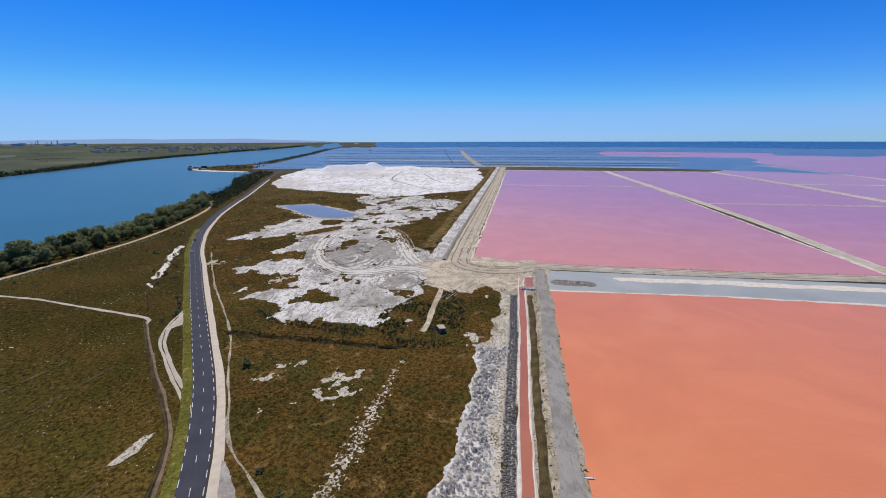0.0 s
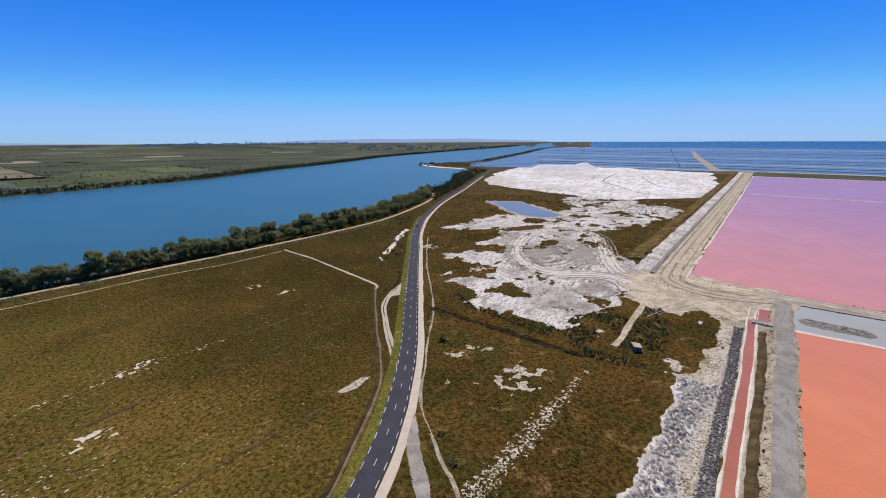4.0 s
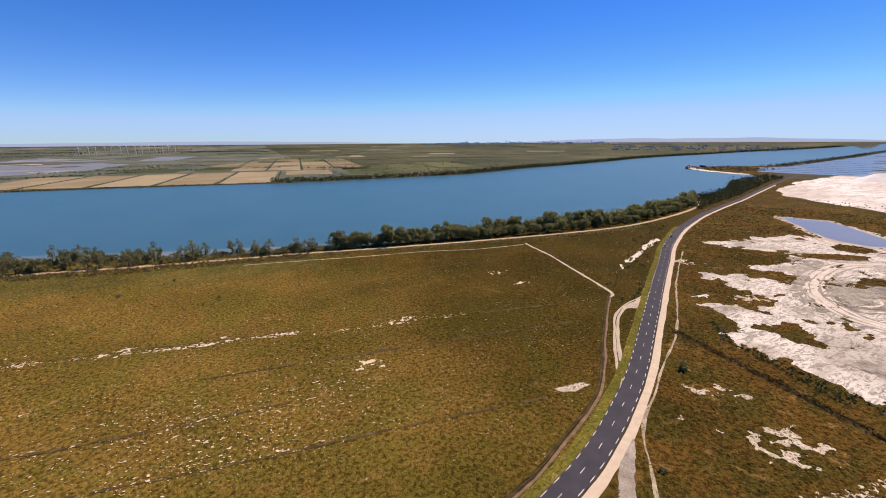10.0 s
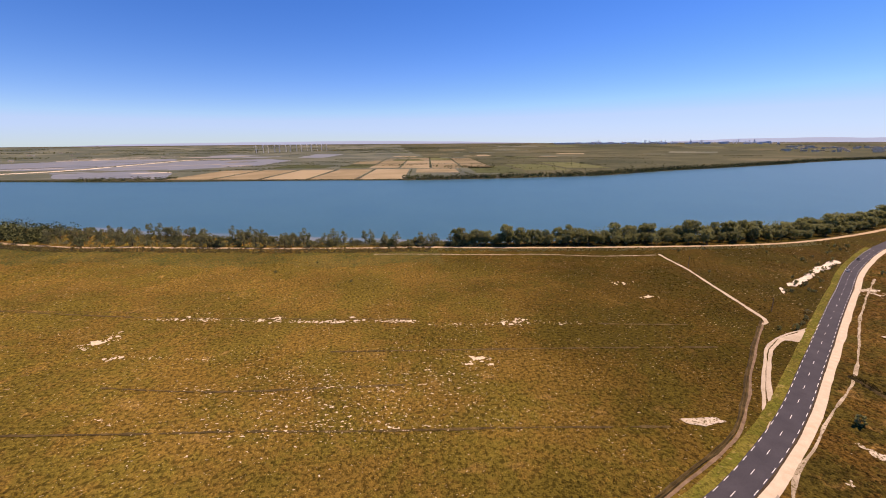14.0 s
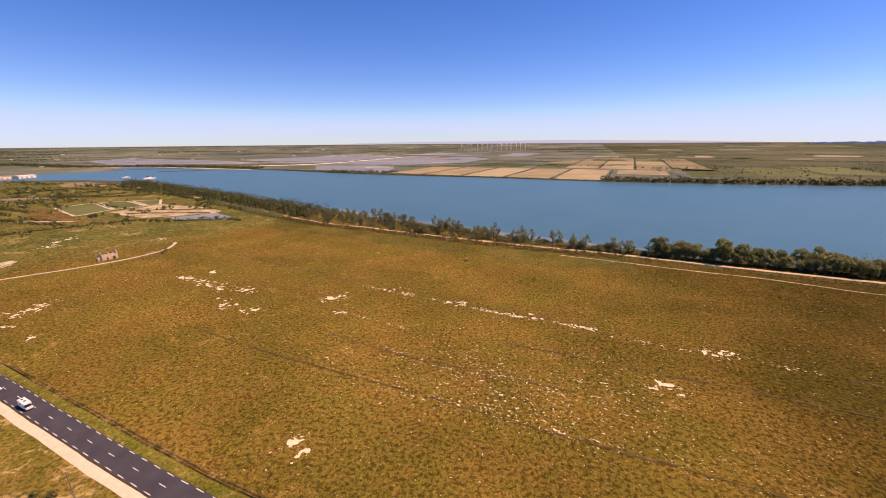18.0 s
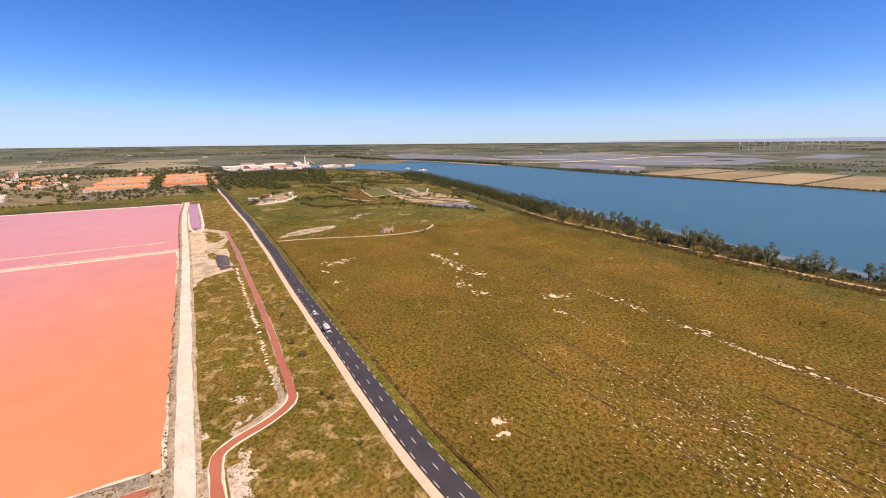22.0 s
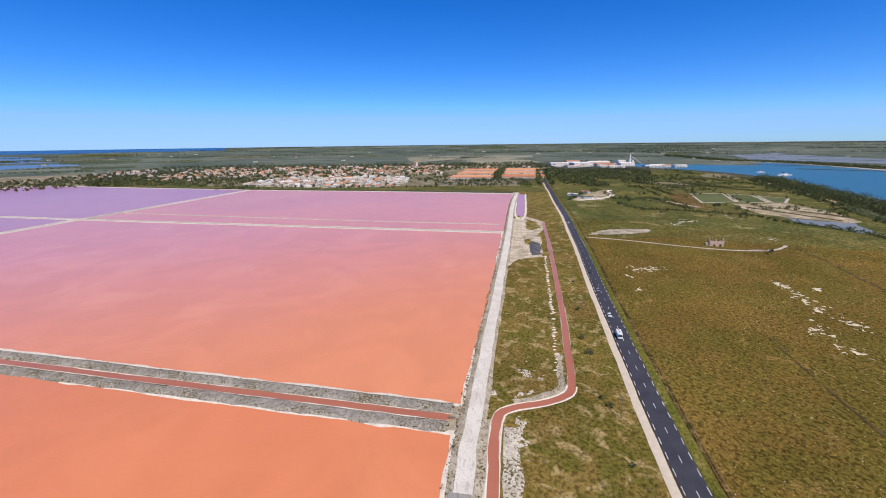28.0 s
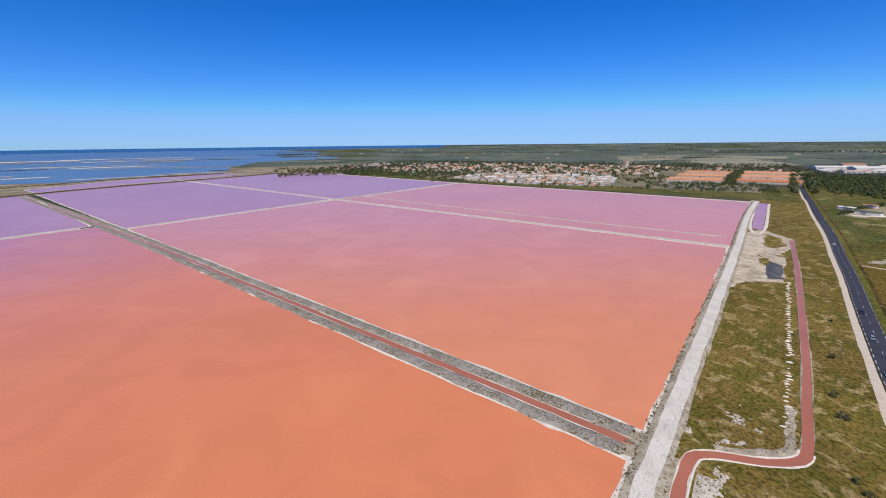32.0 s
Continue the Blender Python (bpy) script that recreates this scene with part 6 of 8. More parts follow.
def make_pole(height=8.5):
    ob = new("utility_pole")
    part("shaft", tube_bm(0.17, 0.11, (0, 0, -0.3), (0, 0, height), 8), M_WOOD, ob)
    part("crossarm", box_bm(-0.06, -0.8, height - 0.7, 0.06, 0.8, height - 0.56, 0.01), M_WOOD, ob)
    for y in (-0.7, 0, 0.7):
        part("insulator", tube_bm(0.06, 0.04, (0, y, height - 0.56), (0, y, height - 0.34), 8), M_GLASS, ob)
    return tagged(ob, label="weathered wooden utility pole with a short crossarm", category="pole", group="utility poles")


POLES = [(192.5, 89.6), (174, 16.5), (173.5, 5.2), (214, 166), (-121.8, 55.3), (-216.5, 74.2), (-312, 95), (232, 246), (-410, 118)]
first = make_pole()
first.matrix_basis = pose(*POLES[0], 0, 0, 1.5, 20)
for k, p in enumerate(POLES[1:]):
    copy_thing(first, pose(p[0], p[1], 0, 0, 2.0 * (-1) ** k, 25 * k))


def make_hut():
    hut = new("hut")
    part("wall", box_bm(-2.4, -1.9, 0, 2.4, 1.9, 2.6, 0.03), M_WOOD, hut)
    bm = bmesh.new()
    vs = [bm.verts.new(c) for c in ((-2.7, -2.2, 2.6), (2.7, -2.2, 2.6), (2.7, 2.2, 3.0), (-2.7, 2.2, 3.0), (-2.7, -2.2, 2.78), (2.7, -2.2, 2.78), (2.7, 2.2, 3.18), (-2.7, 2.2, 3.18))]
    for f in ((3, 2, 1, 0), (4, 5, 6, 7), (0, 1, 5, 4), (1, 2, 6, 5), (2, 3, 7, 6), (3, 0, 4, 7)):
        bm.faces.new([vs[k] for k in f])
    part("roof", bm, M_SANDPATH, hut, "sandy flat roof slab")
    part("door", box_bm(-2.46, -0.6, 0, -2.38, 0.4, 2.0), M_WINDOW, hut)
    part("panel", box_bm(-2.9, -2.3, 0.1, -1.6, -2.1, 1.3), M_WHITE, hut, "white board leaning on the wall")
    return tagged(hut, label="small dark wooden pump hut with a flat sandy roof", category="hut")


make_hut().matrix_basis = pose(186.5, 2.4, 0, 0, 0, 20) @ Matrix.Scale(0.85, 4)


def make_ruin():
    r = new("ruined_house")
    th, L, W, H = 0.5, 15.0, 8.0, 5.2

    def wall(name, pts, thick, axis, at):
        bm = bmesh.new()
        a = [bm.verts.new((p[0], at, p[1]) if axis == "x" else (at, p[0], p[1])) for p in pts]
        b = [bm.verts.new((p[0], at + thick, p[1]) if axis == "x" else (at + thick, p[0], p[1])) for p in pts]
        bm.faces.new(a)
        bm.faces.new(b[::-1])
        for k in range(len(pts)):
            bm.faces.new((a[k], b[k], b[(k + 1) % len(pts)], a[(k + 1) % len(pts)]))
        bmesh.ops.recalc_face_normals(bm, faces=bm.faces[:])
        part(name, bm, M_PLASTER, r)

    wall("front_wall", [(-L / 2, 0), (-3.4, 0), (-3.4, 2.2), (-1.6, 2.2), (-1.6, 0), (2.4, 0), (2.4, 2.4), (5.2, 2.4), (5.2, 0), (L / 2, 0), (L / 2, H), (5.0, H - 0.4), (3.0, H), (0, H - 0.8), (-3.5, H), (-6.0, H - 0.3), (-L / 2, H)], th, "x", -W / 2)
    wall("back_wall", [(-L / 2, 0), (L / 2, 0), (L / 2, H), (4.5, H - 1.8), (1.0, H - 1.0), (-3.0, H - 2.2), (-L / 2, H - 0.3)], th, "x", W / 2 - th)
    for at in (-L / 2, -1.0, L / 2 - th):
        wall("gable_wall", [(-W / 2 + th, 0), (W / 2 - th, 0), (W / 2 - th, H - 0.5), (0.5, H + (2.2 if at < -2 or at > 2 else 1.0)), (-1.5, H + 1.0), (-W / 2 + th, H)], th, "y", at)
    part("lean_to", box_bm(-L / 2 - 3.5, -2.5, 0, -L / 2, 1.5, 2.4, 0.05), M_PLASTER, r)
    bm = bmesh.new()
    bmesh.ops.create_icosphere(bm, subdivisions=2, radius=1)
    for v in bm.verts:
        v.co = Vector((v.co.x * 5.5, v.co.y * 2.8, max(-0.1, v.co.z) * 0.9 + 0.2 * noise.noise(v.co * 2.5)))
    part("rubble", bm, M_EARTH, r, "heap of fallen tile and stone inside")
    return tagged(r, label="roofless ruined stone house with broken gables", category="ruin")


make_ruin().matrix_basis = pose(-353, 240, 0, 0, 0, 70) @ Matrix.Diagonal((0.72, 0.85, 0.95, 1))
mounds("rubble_heap", lambda x, y: blob(-336, 266, 7, 2.6, 70)(x, y), (-346, 256, -326, 276), 0.8, lambda x, y: 0.9 + 0.7 * fbm(x, y, 2, 2, 161), M_EARTH, "low heap of rubble beside the ruined house", "rubble", "")

belt("ditch_scrub", strip(DRAIN, 2.8, 0.22, rng), rng, 1.2, M_MEADOW, "dark scrub along the drainage ditch", 14, "scrub", 0.3)
belt("bank_tufts", strip(SIDE[8:110] + normals(SIDE[8:110]) * 14, 10, 0.5, rng), rng, 1.1, M_REED, "dry tufts on the steep bank above the salt channel", 9, "scrub", 0.4)

far_bank = [(x, r + 12 + (b - r - 16) * rng.uniform(0, 1)) for x in np.arange(560, 1215, 1.6) for b, r in [(bank_y(x)[0], float(np.interp(x, ROAD[:, 0], ROAD[:, 1])))] if b - r > 24]
belt("bank_wood", far_bank, rng, 8.5, M_LEAFDARK, "dark riverside wood between road and water", 26, leaf=1.2, vary=(0.35, 1.3))

# ---- green margin, pasture and village land ----
setting(field("green_margin", lambda x, y: 22 - np.abs(along(x, y, LEVEE) - 30) + 16 * fbm(x, y, 30, 4, 171) + 500 * np.minimum(0, np.interp(x, LEVEE[:, 0], LEVEE[:, 1]) - 8 - y) / 50, (-420, 240, 60, 470), 2, 0.045, M_FOOT), "greener strip of marsh at the foot of the levee", "marsh")
PAST = np.vstack([ROAD[(ROAD[:, 0] > -1250) & (ROAD[:, 0] < -395)], [(-360, 300), (-320, 380), (-330, 445), (-450, 500), (-655, 600), (-1000, 742), (-1300, 770)]])
setting(field("pasture", lambda x, y: inside_poly(x, y, PAST) + 14 * fbm(x, y, 50, 4, 173), (-1320, 90, -290, 790), 5, 0.05, M_PASTURE), "rough olive-green pasture with hedges before the village", "pasture")
STRIP = [uv(-795, -60), uv(-795, 0), uv(-815, 540), uv(-860, 1120), uv(-700, 1190), uv(-900, 1300), uv(-1010, 1000), uv(-960, 500), uv(-940, 0), (-1010, 240)]
setting(field("pasture", lambda x, y: inside_poly(x, y, STRIP) + 6 * fbm(x, y, 30, 3, 175), (-1250, -1500, -720, 280), 8, 0.04, M_PASTURE), "olive grass strip between the ponds and the village", "pasture")
M_PLAIN = material("delta_plain", [(0.3, (0.058, 0.075, 0.048)), (0.5, (0.104, 0.120, 0.074)), (0.7, (0.185, 0.190, 0.122))], scale=0.006, fine=0.05, big=0.0015, rough=0.75, spec=0.15)
M_DRY = material("dry_garden", [(0.3, (0.09, 0.085, 0.04)), (0.45, (0.16, 0.14, 0.07)), (0.6, (0.28, 0.23, 0.14)), (0.75, (0.45, 0.38, 0.27))], scale=0.03, fine=0.2, warp=1.0)
M_STRAW = material("straw_field", [(0.3, (0.19, 0.16, 0.085)), (0.5, (0.26, 0.212, 0.118)), (0.7, (0.35, 0.29, 0.175))], scale=0.01, fine=0.2, island=0.35)
M_GREENFIELD = material("green_field", [(0.3, (0.05, 0.065, 0.02)), (0.5, (0.085, 0.10, 0.03)), (0.7, (0.13, 0.14, 0.05))], scale=0.01, fine=0.2, island=0.35)
M_SHORE = sandy("shore_mud", (0.42, 0.34, 0.24), (0.22, 0.19, 0.12), 0.12, 0.01)
M_SEA = water("sea_water", (0.03, 0.07, 0.13), (0.02, 0.055, 0.11), 0.25)


def polar(r, a):
    return (r * math.cos(radians(a)), r * math.sin(radians(a)))


def sector(name, r0, r1, a0, a1, z, mat, label, category, wob=0, step=60, seed=0):
    def fn(x, y):
        r, a = np.hypot(x, y), np.degrees(np.arctan2(y, x)) % 360
        lo, hi = a0 % 360, a0 % 360 + (a1 - a0)
        a = np.where(a < lo - 1e-6, a + 360, a)
        mid, half = (lo + hi) / 2, (hi - lo) / 2
        v = np.minimum(np.minimum(r - r0, r1 - r), (half - np.abs(a - mid)) * np.pi / 180 * r)
        return v + (wob * fbm(x, y, wob * 5, 4, seed) if wob else 0)
    c = [polar(r, a) for r in (r0, r1) for a in np.linspace(a0, a1, 9)]
    xs, ys = [p[0] for p in c], [p[1] for p in c]
    pad = wob + step
    return setting(field(name, fn, (min(xs) - pad, min(ys) - pad, max(xs) + pad, max(ys) + pad), step, z, mat, curved=True), label, category)


sector("plain", 1850, 4750, 142, 236, 0.2, M_PLAIN, "pale green and straw-coloured grazing plain beyond the village", "plain", 120, 60, 3)
M_PLAIN2 = material("green_plain", [(0.3, (0.045, 0.055, 0.026)), (0.5, (0.075, 0.082, 0.040)), (0.7, (0.13, 0.122, 0.065))], scale=0.004, fine=0.05, big=0.001, rough=0.9, spec=0.08)
setting(field("plain", lambda x, y: np.minimum(np.minimum(y - np.interp(x, FAR_BANK[:, 0], FAR_BANK[:, 1]) - 20, 4700 - np.hypot(x, y)), x - 420) + 90 * fbm(x, y, 300, 4, 303), (200, 1000, 4700, 4700), 50, 0.22, M_PLAIN2, curved=True), "wide dark green plain of scrub across the river", "plain")
setting(field("plain", lambda x, y: np.minimum(y - np.interp(x, FAR_BANK[:, 0], FAR_BANK[:, 1]) - 60, 4700 - np.hypot(x, y)) + 60 * fbm(x, y, 300, 3, 301), (-3600, 1000, 4000, 4700), 60, 0.15, M_PLAIN, curved=True), "wide olive plain of scrub and pasture across the river", "plain")
# straw-coloured rice fields on the far bank
O, FU, FV = np.array((112, 1032)), np.array((-606, 158)), np.array((236, 1440))


def rice(u0, u1, v0, v1, mat=None):
    p = [O + FU * u + FV * v for u, v in ((u0, v0), (u1, v0), (u1, v1), (u0, v1))]
    setting(poly_sheet("field", p, 0.25, mat or M_STRAW), "harvested straw-coloured rice field" if not mat else "green crop field", "field", group="rice fields")


for k in range(5):
    rice(0.01 + k * 0.2, 0.19 + k * 0.2, 0.0, 0.27 - 0.01 * k)
for i in range(5):
    for j, (lo, hi) in enumerate(((0.31, 0.49), (0.51, 0.70), (0.72, 0.92))):
        if i < 4 or j < 2:
            rice(-0.46 + i * 0.18, -0.295 + i * 0.18, lo, hi, M_GREENFIELD if (i * 3 + j) % 7 == 5 else None)
rice(-0.24, -0.03, 0.16, 0.28)
for i in range(3):
    rice(-0.55 - i * 0.27, -0.32 - i * 0.27, 0.14 + 0.08 * i, 0.36 + 0.1 * i, M_GREENFIELD)
rice(0.50, 0.82, 0.30, 0.44, M_GREENFIELD)
hedge = []
for a in (-0.005, 0.195, 0.395, 0.595, 0.795):
    hedge += [tuple(O + FU * a + FV * v + rng.uniform(-2, 2, 2)) for v in np.arange(0.01, 0.26, 0.01)]
for a in (-0.467, -0.287, -0.107, 0.073, 0.253):
    hedge += [tuple(O + FU * a + FV * v + rng.uniform(-2, 2, 2)) for v in np.arange(0.3, 0.93, 0.012)]
for b in (0.29, 0.50, 0.71):
    hedge += [tuple(O + FU * u + FV * b + rng.uniform(-2, 2, 2)) for u in np.arange(-0.9, 0.6, 0.02)]
belt("field_hedge", hedge, rng, 3.0, M_LEAFDARK, "low dark hedges between the rice fields", 8, "hedge", 1.2)
# grey lagoons up river on the far side
LAG = [[(-800, 1290), (-500, 1215), (-560, 1420), (-690, 1560), (-985, 1575)], [(-960, 1650), (-640, 1590), (-400, 1780), (-330, 2250), (-480, 2480), (-850, 2400)],
       [(-1160, 1700), (-1010, 1720), (-930, 2450), (-1040, 2700), (-1500, 2600), (-1700, 2000)], [(-1250, 1650), (-1800, 1900), (-2600, 2100), (-2500, 1750), (-1900, 1420)],
       [(-1050, 2850), (-560, 2720), (-480, 2950), (-900, 3300)], [(-360, 2650), (-200, 2600), (-100, 3200), (-300, 3250)]]


def in_lagoon(x, y):
    return any(float(inside_poly(np.array([x]), np.array([y]), p)[0]) > -8 for p in LAG)


for k, p in enumerate(LAG):
    xs, ys = [q[0] for q in p], [q[1] for q in p]
    setting(field("lagoon", lambda x, y, p=p, k=k: inside_poly(x, y, p) + 12 * fbm(x, y, 70, 3, 180 + k), (min(xs) - 20, min(ys) - 20, max(xs) + 20, max(ys) + 20), 12, 0.3, M_LAGOON, curved=True),
            "shallow grey-lilac lagoon between low banks", "lagoon", group="far lagoons")
for k in range(40):
    r, a = rng.uniform(1560, 3300), rng.uniform(101, 140)
    sector("mud_bank", r, r + rng.uniform(10, 34), a, a + rng.uniform(3, 11), 0.5, (M_PLAIN, M_LAND, M_DAM, M_PASTURE, M_CRUST)[k % 5], "long low bank of mud and reeds between lagoons", "bank", 10, 12, 60 + k)
setting(ribbon("canal_bank", curve([(-1250, 1400), (-997, 1612), (-930, 2000), (-876, 2440), (-678, 2485)], 30), [(-5, 0.4), (0, 2), (5, 0.4)], M_CRUST), "long white gravel bank between lagoons", "bank")
setting(field("sand_bar", lambda x, y: 16 - along(x, y, [(-1850, 1240), (-1560, 1330), (-1263, 1290), (-1050, 1260)]) + 6 * fbm(x, y, 40, 3, 190), (-1950, 1180, -1000, 1400), 8, 0.3, M_TRACK), "pale sand bar along the river", "sand bar")
belt("island_wood", [(x, float(np.interp(x, FAR_BANK[:, 0], FAR_BANK[:, 1])) + rng.uniform(15, 90)) for x in rng.uniform(-2500, -1050, 1000)], rng, 9, M_LEAFDARK, "dark wood on the far bank up river", 12, leaf=2.8)
belt("far_thicket", [tuple(O + FU * u + FV * v) for u, v in zip(rng.uniform(-1.6, -0.2, 260), rng.uniform(0.06, 0.6, 260)) if not (u > -0.5 and v > 0.38) and (O + FU * u + FV * v)[1] > float(np.interp((O + FU * u)[0], FAR_BANK[:, 0], FAR_BANK[:, 1])) + 40], rng, 6, M_LEAFDARK, "scattered dark thickets on the far plain", 12)
def hedgerows(count, a0, a1, r0, r1, longest, keep):
    """Points along woods and hedges that run across the line of sight, as the dykes do."""
    out = []
    for k in range(count):
        r, a, half = rng.uniform(r0, r1), rng.uniform(a0, a1), longest * rng.uniform(0.15, 1.0) ** 1.8 / 2
        x, y = polar(r, a)
        tilt = radians(a + 90 + rng.uniform(-14, 14))
        deep = rng.uniform(4, 30)
        for s in np.arange(-half, half, 6.5):
            p = (x + s * math.cos(tilt) + rng.uniform(-5, 5), y + s * math.sin(tilt) + rng.uniform(-deep, deep))
            if rng.uniform() < 0.85 and math.hypot(*p) < 4700 and keep(*p):
                out.append(p)
    return out


belt("far_thicket", hedgerows(110, 25, 118, 1500, 4600, 420, lambda x, y: y > 1250 + 0.28 * x and not in_lagoon(x, y)), rng, 5, M_LEAFDARK, "dark hedges and thickets on the wide far plain", 8, leaf=2.0)
belt("far_thicket", hedgerows(80, 138, 228, 2050, 4600, 520, lambda x, y: True), rng, 5.5, M_LEAFDARK, "dark hedges on the wide grazing plain", 8, leaf=2.0)
for k in range(46):
    r, a = rng.uniform(1900, 4300), rng.uniform(38, 108)
    if r * math.sin(radians(a)) < 1500 + 0.3 * r * math.cos(radians(a)):
        continue
    w = rng.uniform(2, 6)
    sector("far_field", r, r + rng.uniform(60, 220), a, a + w, 0.35, (M_PLAIN, M_GREENFIELD, M_STRAW, M_PLAIN)[k % 4], "distant pasture strip on the delta plain", "field", 0, 50)
M_HAY = material("pale_hay", [(0.3, (0.19, 0.185, 0.115)), (0.5, (0.27, 0.25, 0.16)), (0.7, (0.34, 0.31, 0.21))], scale=0.006, fine=0.05, rough=0.9)
for p in ([(-1720, 300), (-1790, 170), (-2310, 133), (-2440, 420), (-1900, 480)], [(-2350, 140), (-2936, 401), (-2850, 640), (-2480, 560), (-2470, 420)], [(-2000, -120), (-2700, -200), (-3000, 200), (-2320, 90)]):
    setting(field("far_field", lambda x, y, p=p: inside_poly(x, y, p) + 15 * fbm(x, y, 90, 3, 23), (-3100, -260, -1650, 700), 18, 0.5, M_HAY, curved=True), "wide pale hay field behind the village", "field")
for k in range(26):
    r, a = rng.uniform(2150, 4300), rng.uniform(146, 226)
    sector("far_field", r, r + rng.uniform(80, 260), a, a + rng.uniform(3, 8), 0.4, (M_PLAIN, M_GREENFIELD, M_PASTURE, M_DRY, M_GREENFIELD)[k % 5], "distant pasture strip behind the village", "field", 0, 60)

# ---- blue pans, far pink pans and the sea ----
sector("blue_shallows", 1500, 3990, -52, 10, 0.16, M_BLUEPAN, "wide shallow blue water of the salt pans", "salt pan", 0, 40)
rows = [1420, 1490, 1570, 1660, 1760, 1880, 2010, 2160, 2330, 2530, 2760, 3050, 3450, 3900]
for k, (a, b) in enumerate(zip(rows[:-1], rows[1:])):
    cuts = [(-0.60, -0.335), (-0.33, -0.10), (-0.095, 0.14), (0.145, 0.46)] if k < 6 else [(-0.36, -0.05), (-0.045, 0.16), (0.165, 0.40)]
    for lo, hi in cuts:
        if k < 4 and lo < -0.3:
            continue
        fn = lambda x, y, a=a, b=b, lo=lo, hi=hi: np.minimum(np.minimum(x + 0.10 * y - a - 5, b - x - 0.10 * y - 5), np.minimum(np.minimum(y - lo * x, hi * x - y), -60 - inside_poly(x, y, RIVER)))
        setting(field("blue_pan", fn, (a - 120, lo * b - 20, b + 120, hi * b + 20), 12 if a < 2300 else 26, 0.25, M_BLUEPAN, curved=True), "shallow blue salt pan between dark dykes", "salt pan", group="blue pans")
for k, a in enumerate([1500, 1610, 1745, 1880, 2050, 2250, 2490, 2800, 3200, 3700]):
    ys = np.linspace(-0.50 * a, 0.30 * a, 60)
    ln = np.column_stack([a + 0.18 * ys, ys])
    keep = inside_poly(ln[:, 0], ln[:, 1], RIVER) < -90
    setting(ribbon("pan_dyke", ln[keep], [(-8 - 0.004 * a, 0.2), (-3, 0.9), (3, 0.9), (8 + 0.004 * a, 0.2)], M_LAND if k % 3 else M_DAM, wobble=3, seed=k), "long low dyke across the blue salt pans", "dyke", group="pan dykes")
for lo in (0.02,):
    xs = np.linspace(1560, 3900, 50)
    setting(ribbon("pan_dyke", np.column_stack([xs, xs * lo - 60]), [(-1.5, 0.3), (-0.6, 0.7), (0.6, 0.7), (1.5, 0.3)], M_LAND, wobble=1), "long low dyke between the blue salt pans", "dyke", group="pan dykes")
sector("far_pan", 2500, 3350, -38, -20, 0.5, M_PINK, "distant violet-pink brine pan", "brine pond", 60, 50, 5)
sector("far_pan", 1900, 2950, -50, -36, 0.44, M_PURPLE, "distant violet-pink brine pan", "brine pond", 60, 50, 6)
sector("sea", 3950, 4840, -80, 9, 0.8, M_SEA, "dark blue sea at the skyline", "sea", 90, 70, 7)
sector("far_pan", 3300, 3900, -60, -18, 0.6, M_BLUEPAN, "distant blue-grey pan before the sea", "salt pan", 80, 70, 8)
setting(ribbon("salt_bank", curve([(1480, -128), (1607, -118), (2400, -115), (3370, -125)], 40), [(-14, 0.4), (-11, 1.2), (11, 1.2), (14, 0.4)], M_SILT, wobble=5), "long pale salt-edged bank among the blue pans", "bank")
sector("mud_flat", 1130, 2300, 219, 276, 0.09, M_SHORE, "streaked sandy ground beyond the violet ponds", "ground", 40, 30, 9)
WLAG = [(100, -1560), (-415, -1470), (-548, -1348), (-840, -1358), (-970, -1336), (-1555, -1902), (-2141, -1800), (-2947, -2769), (-2761, -3928), (-1345, -4500), (400, -4600)]
setting(field("lagoon", lambda x, y: inside_poly(x, y, WLAG) + 70 * fbm(x, y, 260, 5, 9), (-3100, -4700, 500, -1250), 30, 0.3, M_BLUEPAN, curved=True), "wide blue-grey lagoon with mud banks", "lagoon")
sector("sea", 4400, 4840, 206, 275, 0.9, M_SEA, "dark blue sea at the skyline", "sea", 60, 70, 10)
for k in range(40):
    r, a = rng.uniform(1500, 3600), rng.uniform(229, 258)
    sector("mud_bank", r, r + rng.uniform(18, 70), a, a + rng.uniform(3, 12), 0.7, (M_CRUST, M_DAM, M_SILT, M_LAND, M_SHORE)[k % 5], "long low bank of mud and salt in the lagoon", "bank", 14, 16, 20 + k)

# spit with a sand quay
setting(field("sand_quay", lambda x, y: 16 - along(x, y, [(1235, 600), (1265, 690), (1320, 780), (1375, 826)]) + 6 * fbm(x, y, 20, 3, 197), (1190, 560, 1430, 870), 4, 0.3, M_CRUST), "white sandy quay on the river spit", "quay")
setting(field("spit_land", lambda x, y: np.minimum(inside_poly(x, y, [(1225, 560), (1245, 660), (1305, 785), (1365, 832), (1480, 846), (1640, 768), (1750, 740), (1560, 640), (1400, 560)]), 1e9) + 6 * fbm(x, y, 25, 3, 198), (1200, 540, 1780, 870), 6, 0.2, M_MEADOW), "dark scrubby land of the river spit", "land")
for k, (x, y, w, h) in enumerate(((1345, 822, 14, 7), (1375, 838, 10, 10), (1400, 835, 20, 5), (1440, 830, 16, 6), (1330, 770, 12, 4))):
    s = new("quay_shed")
    part("wall", box_bm(-w / 2, -4, 0, w / 2, 4, h, 0.1), M_DARKCAR if k % 2 else M_METAL, s)
    part("roof", box_bm(-w / 2 - 0.5, -4.5, h, w / 2 + 0.5, 4.5, h + 0.5), M_TILE if k == 2 else M_METAL, s)
    tagged(s, label="small dark shed on the sandy river quay", category="shed", group="quay sheds")
    s.matrix_basis = pose(x, y, 0.2, 0, 0, 30 * k)
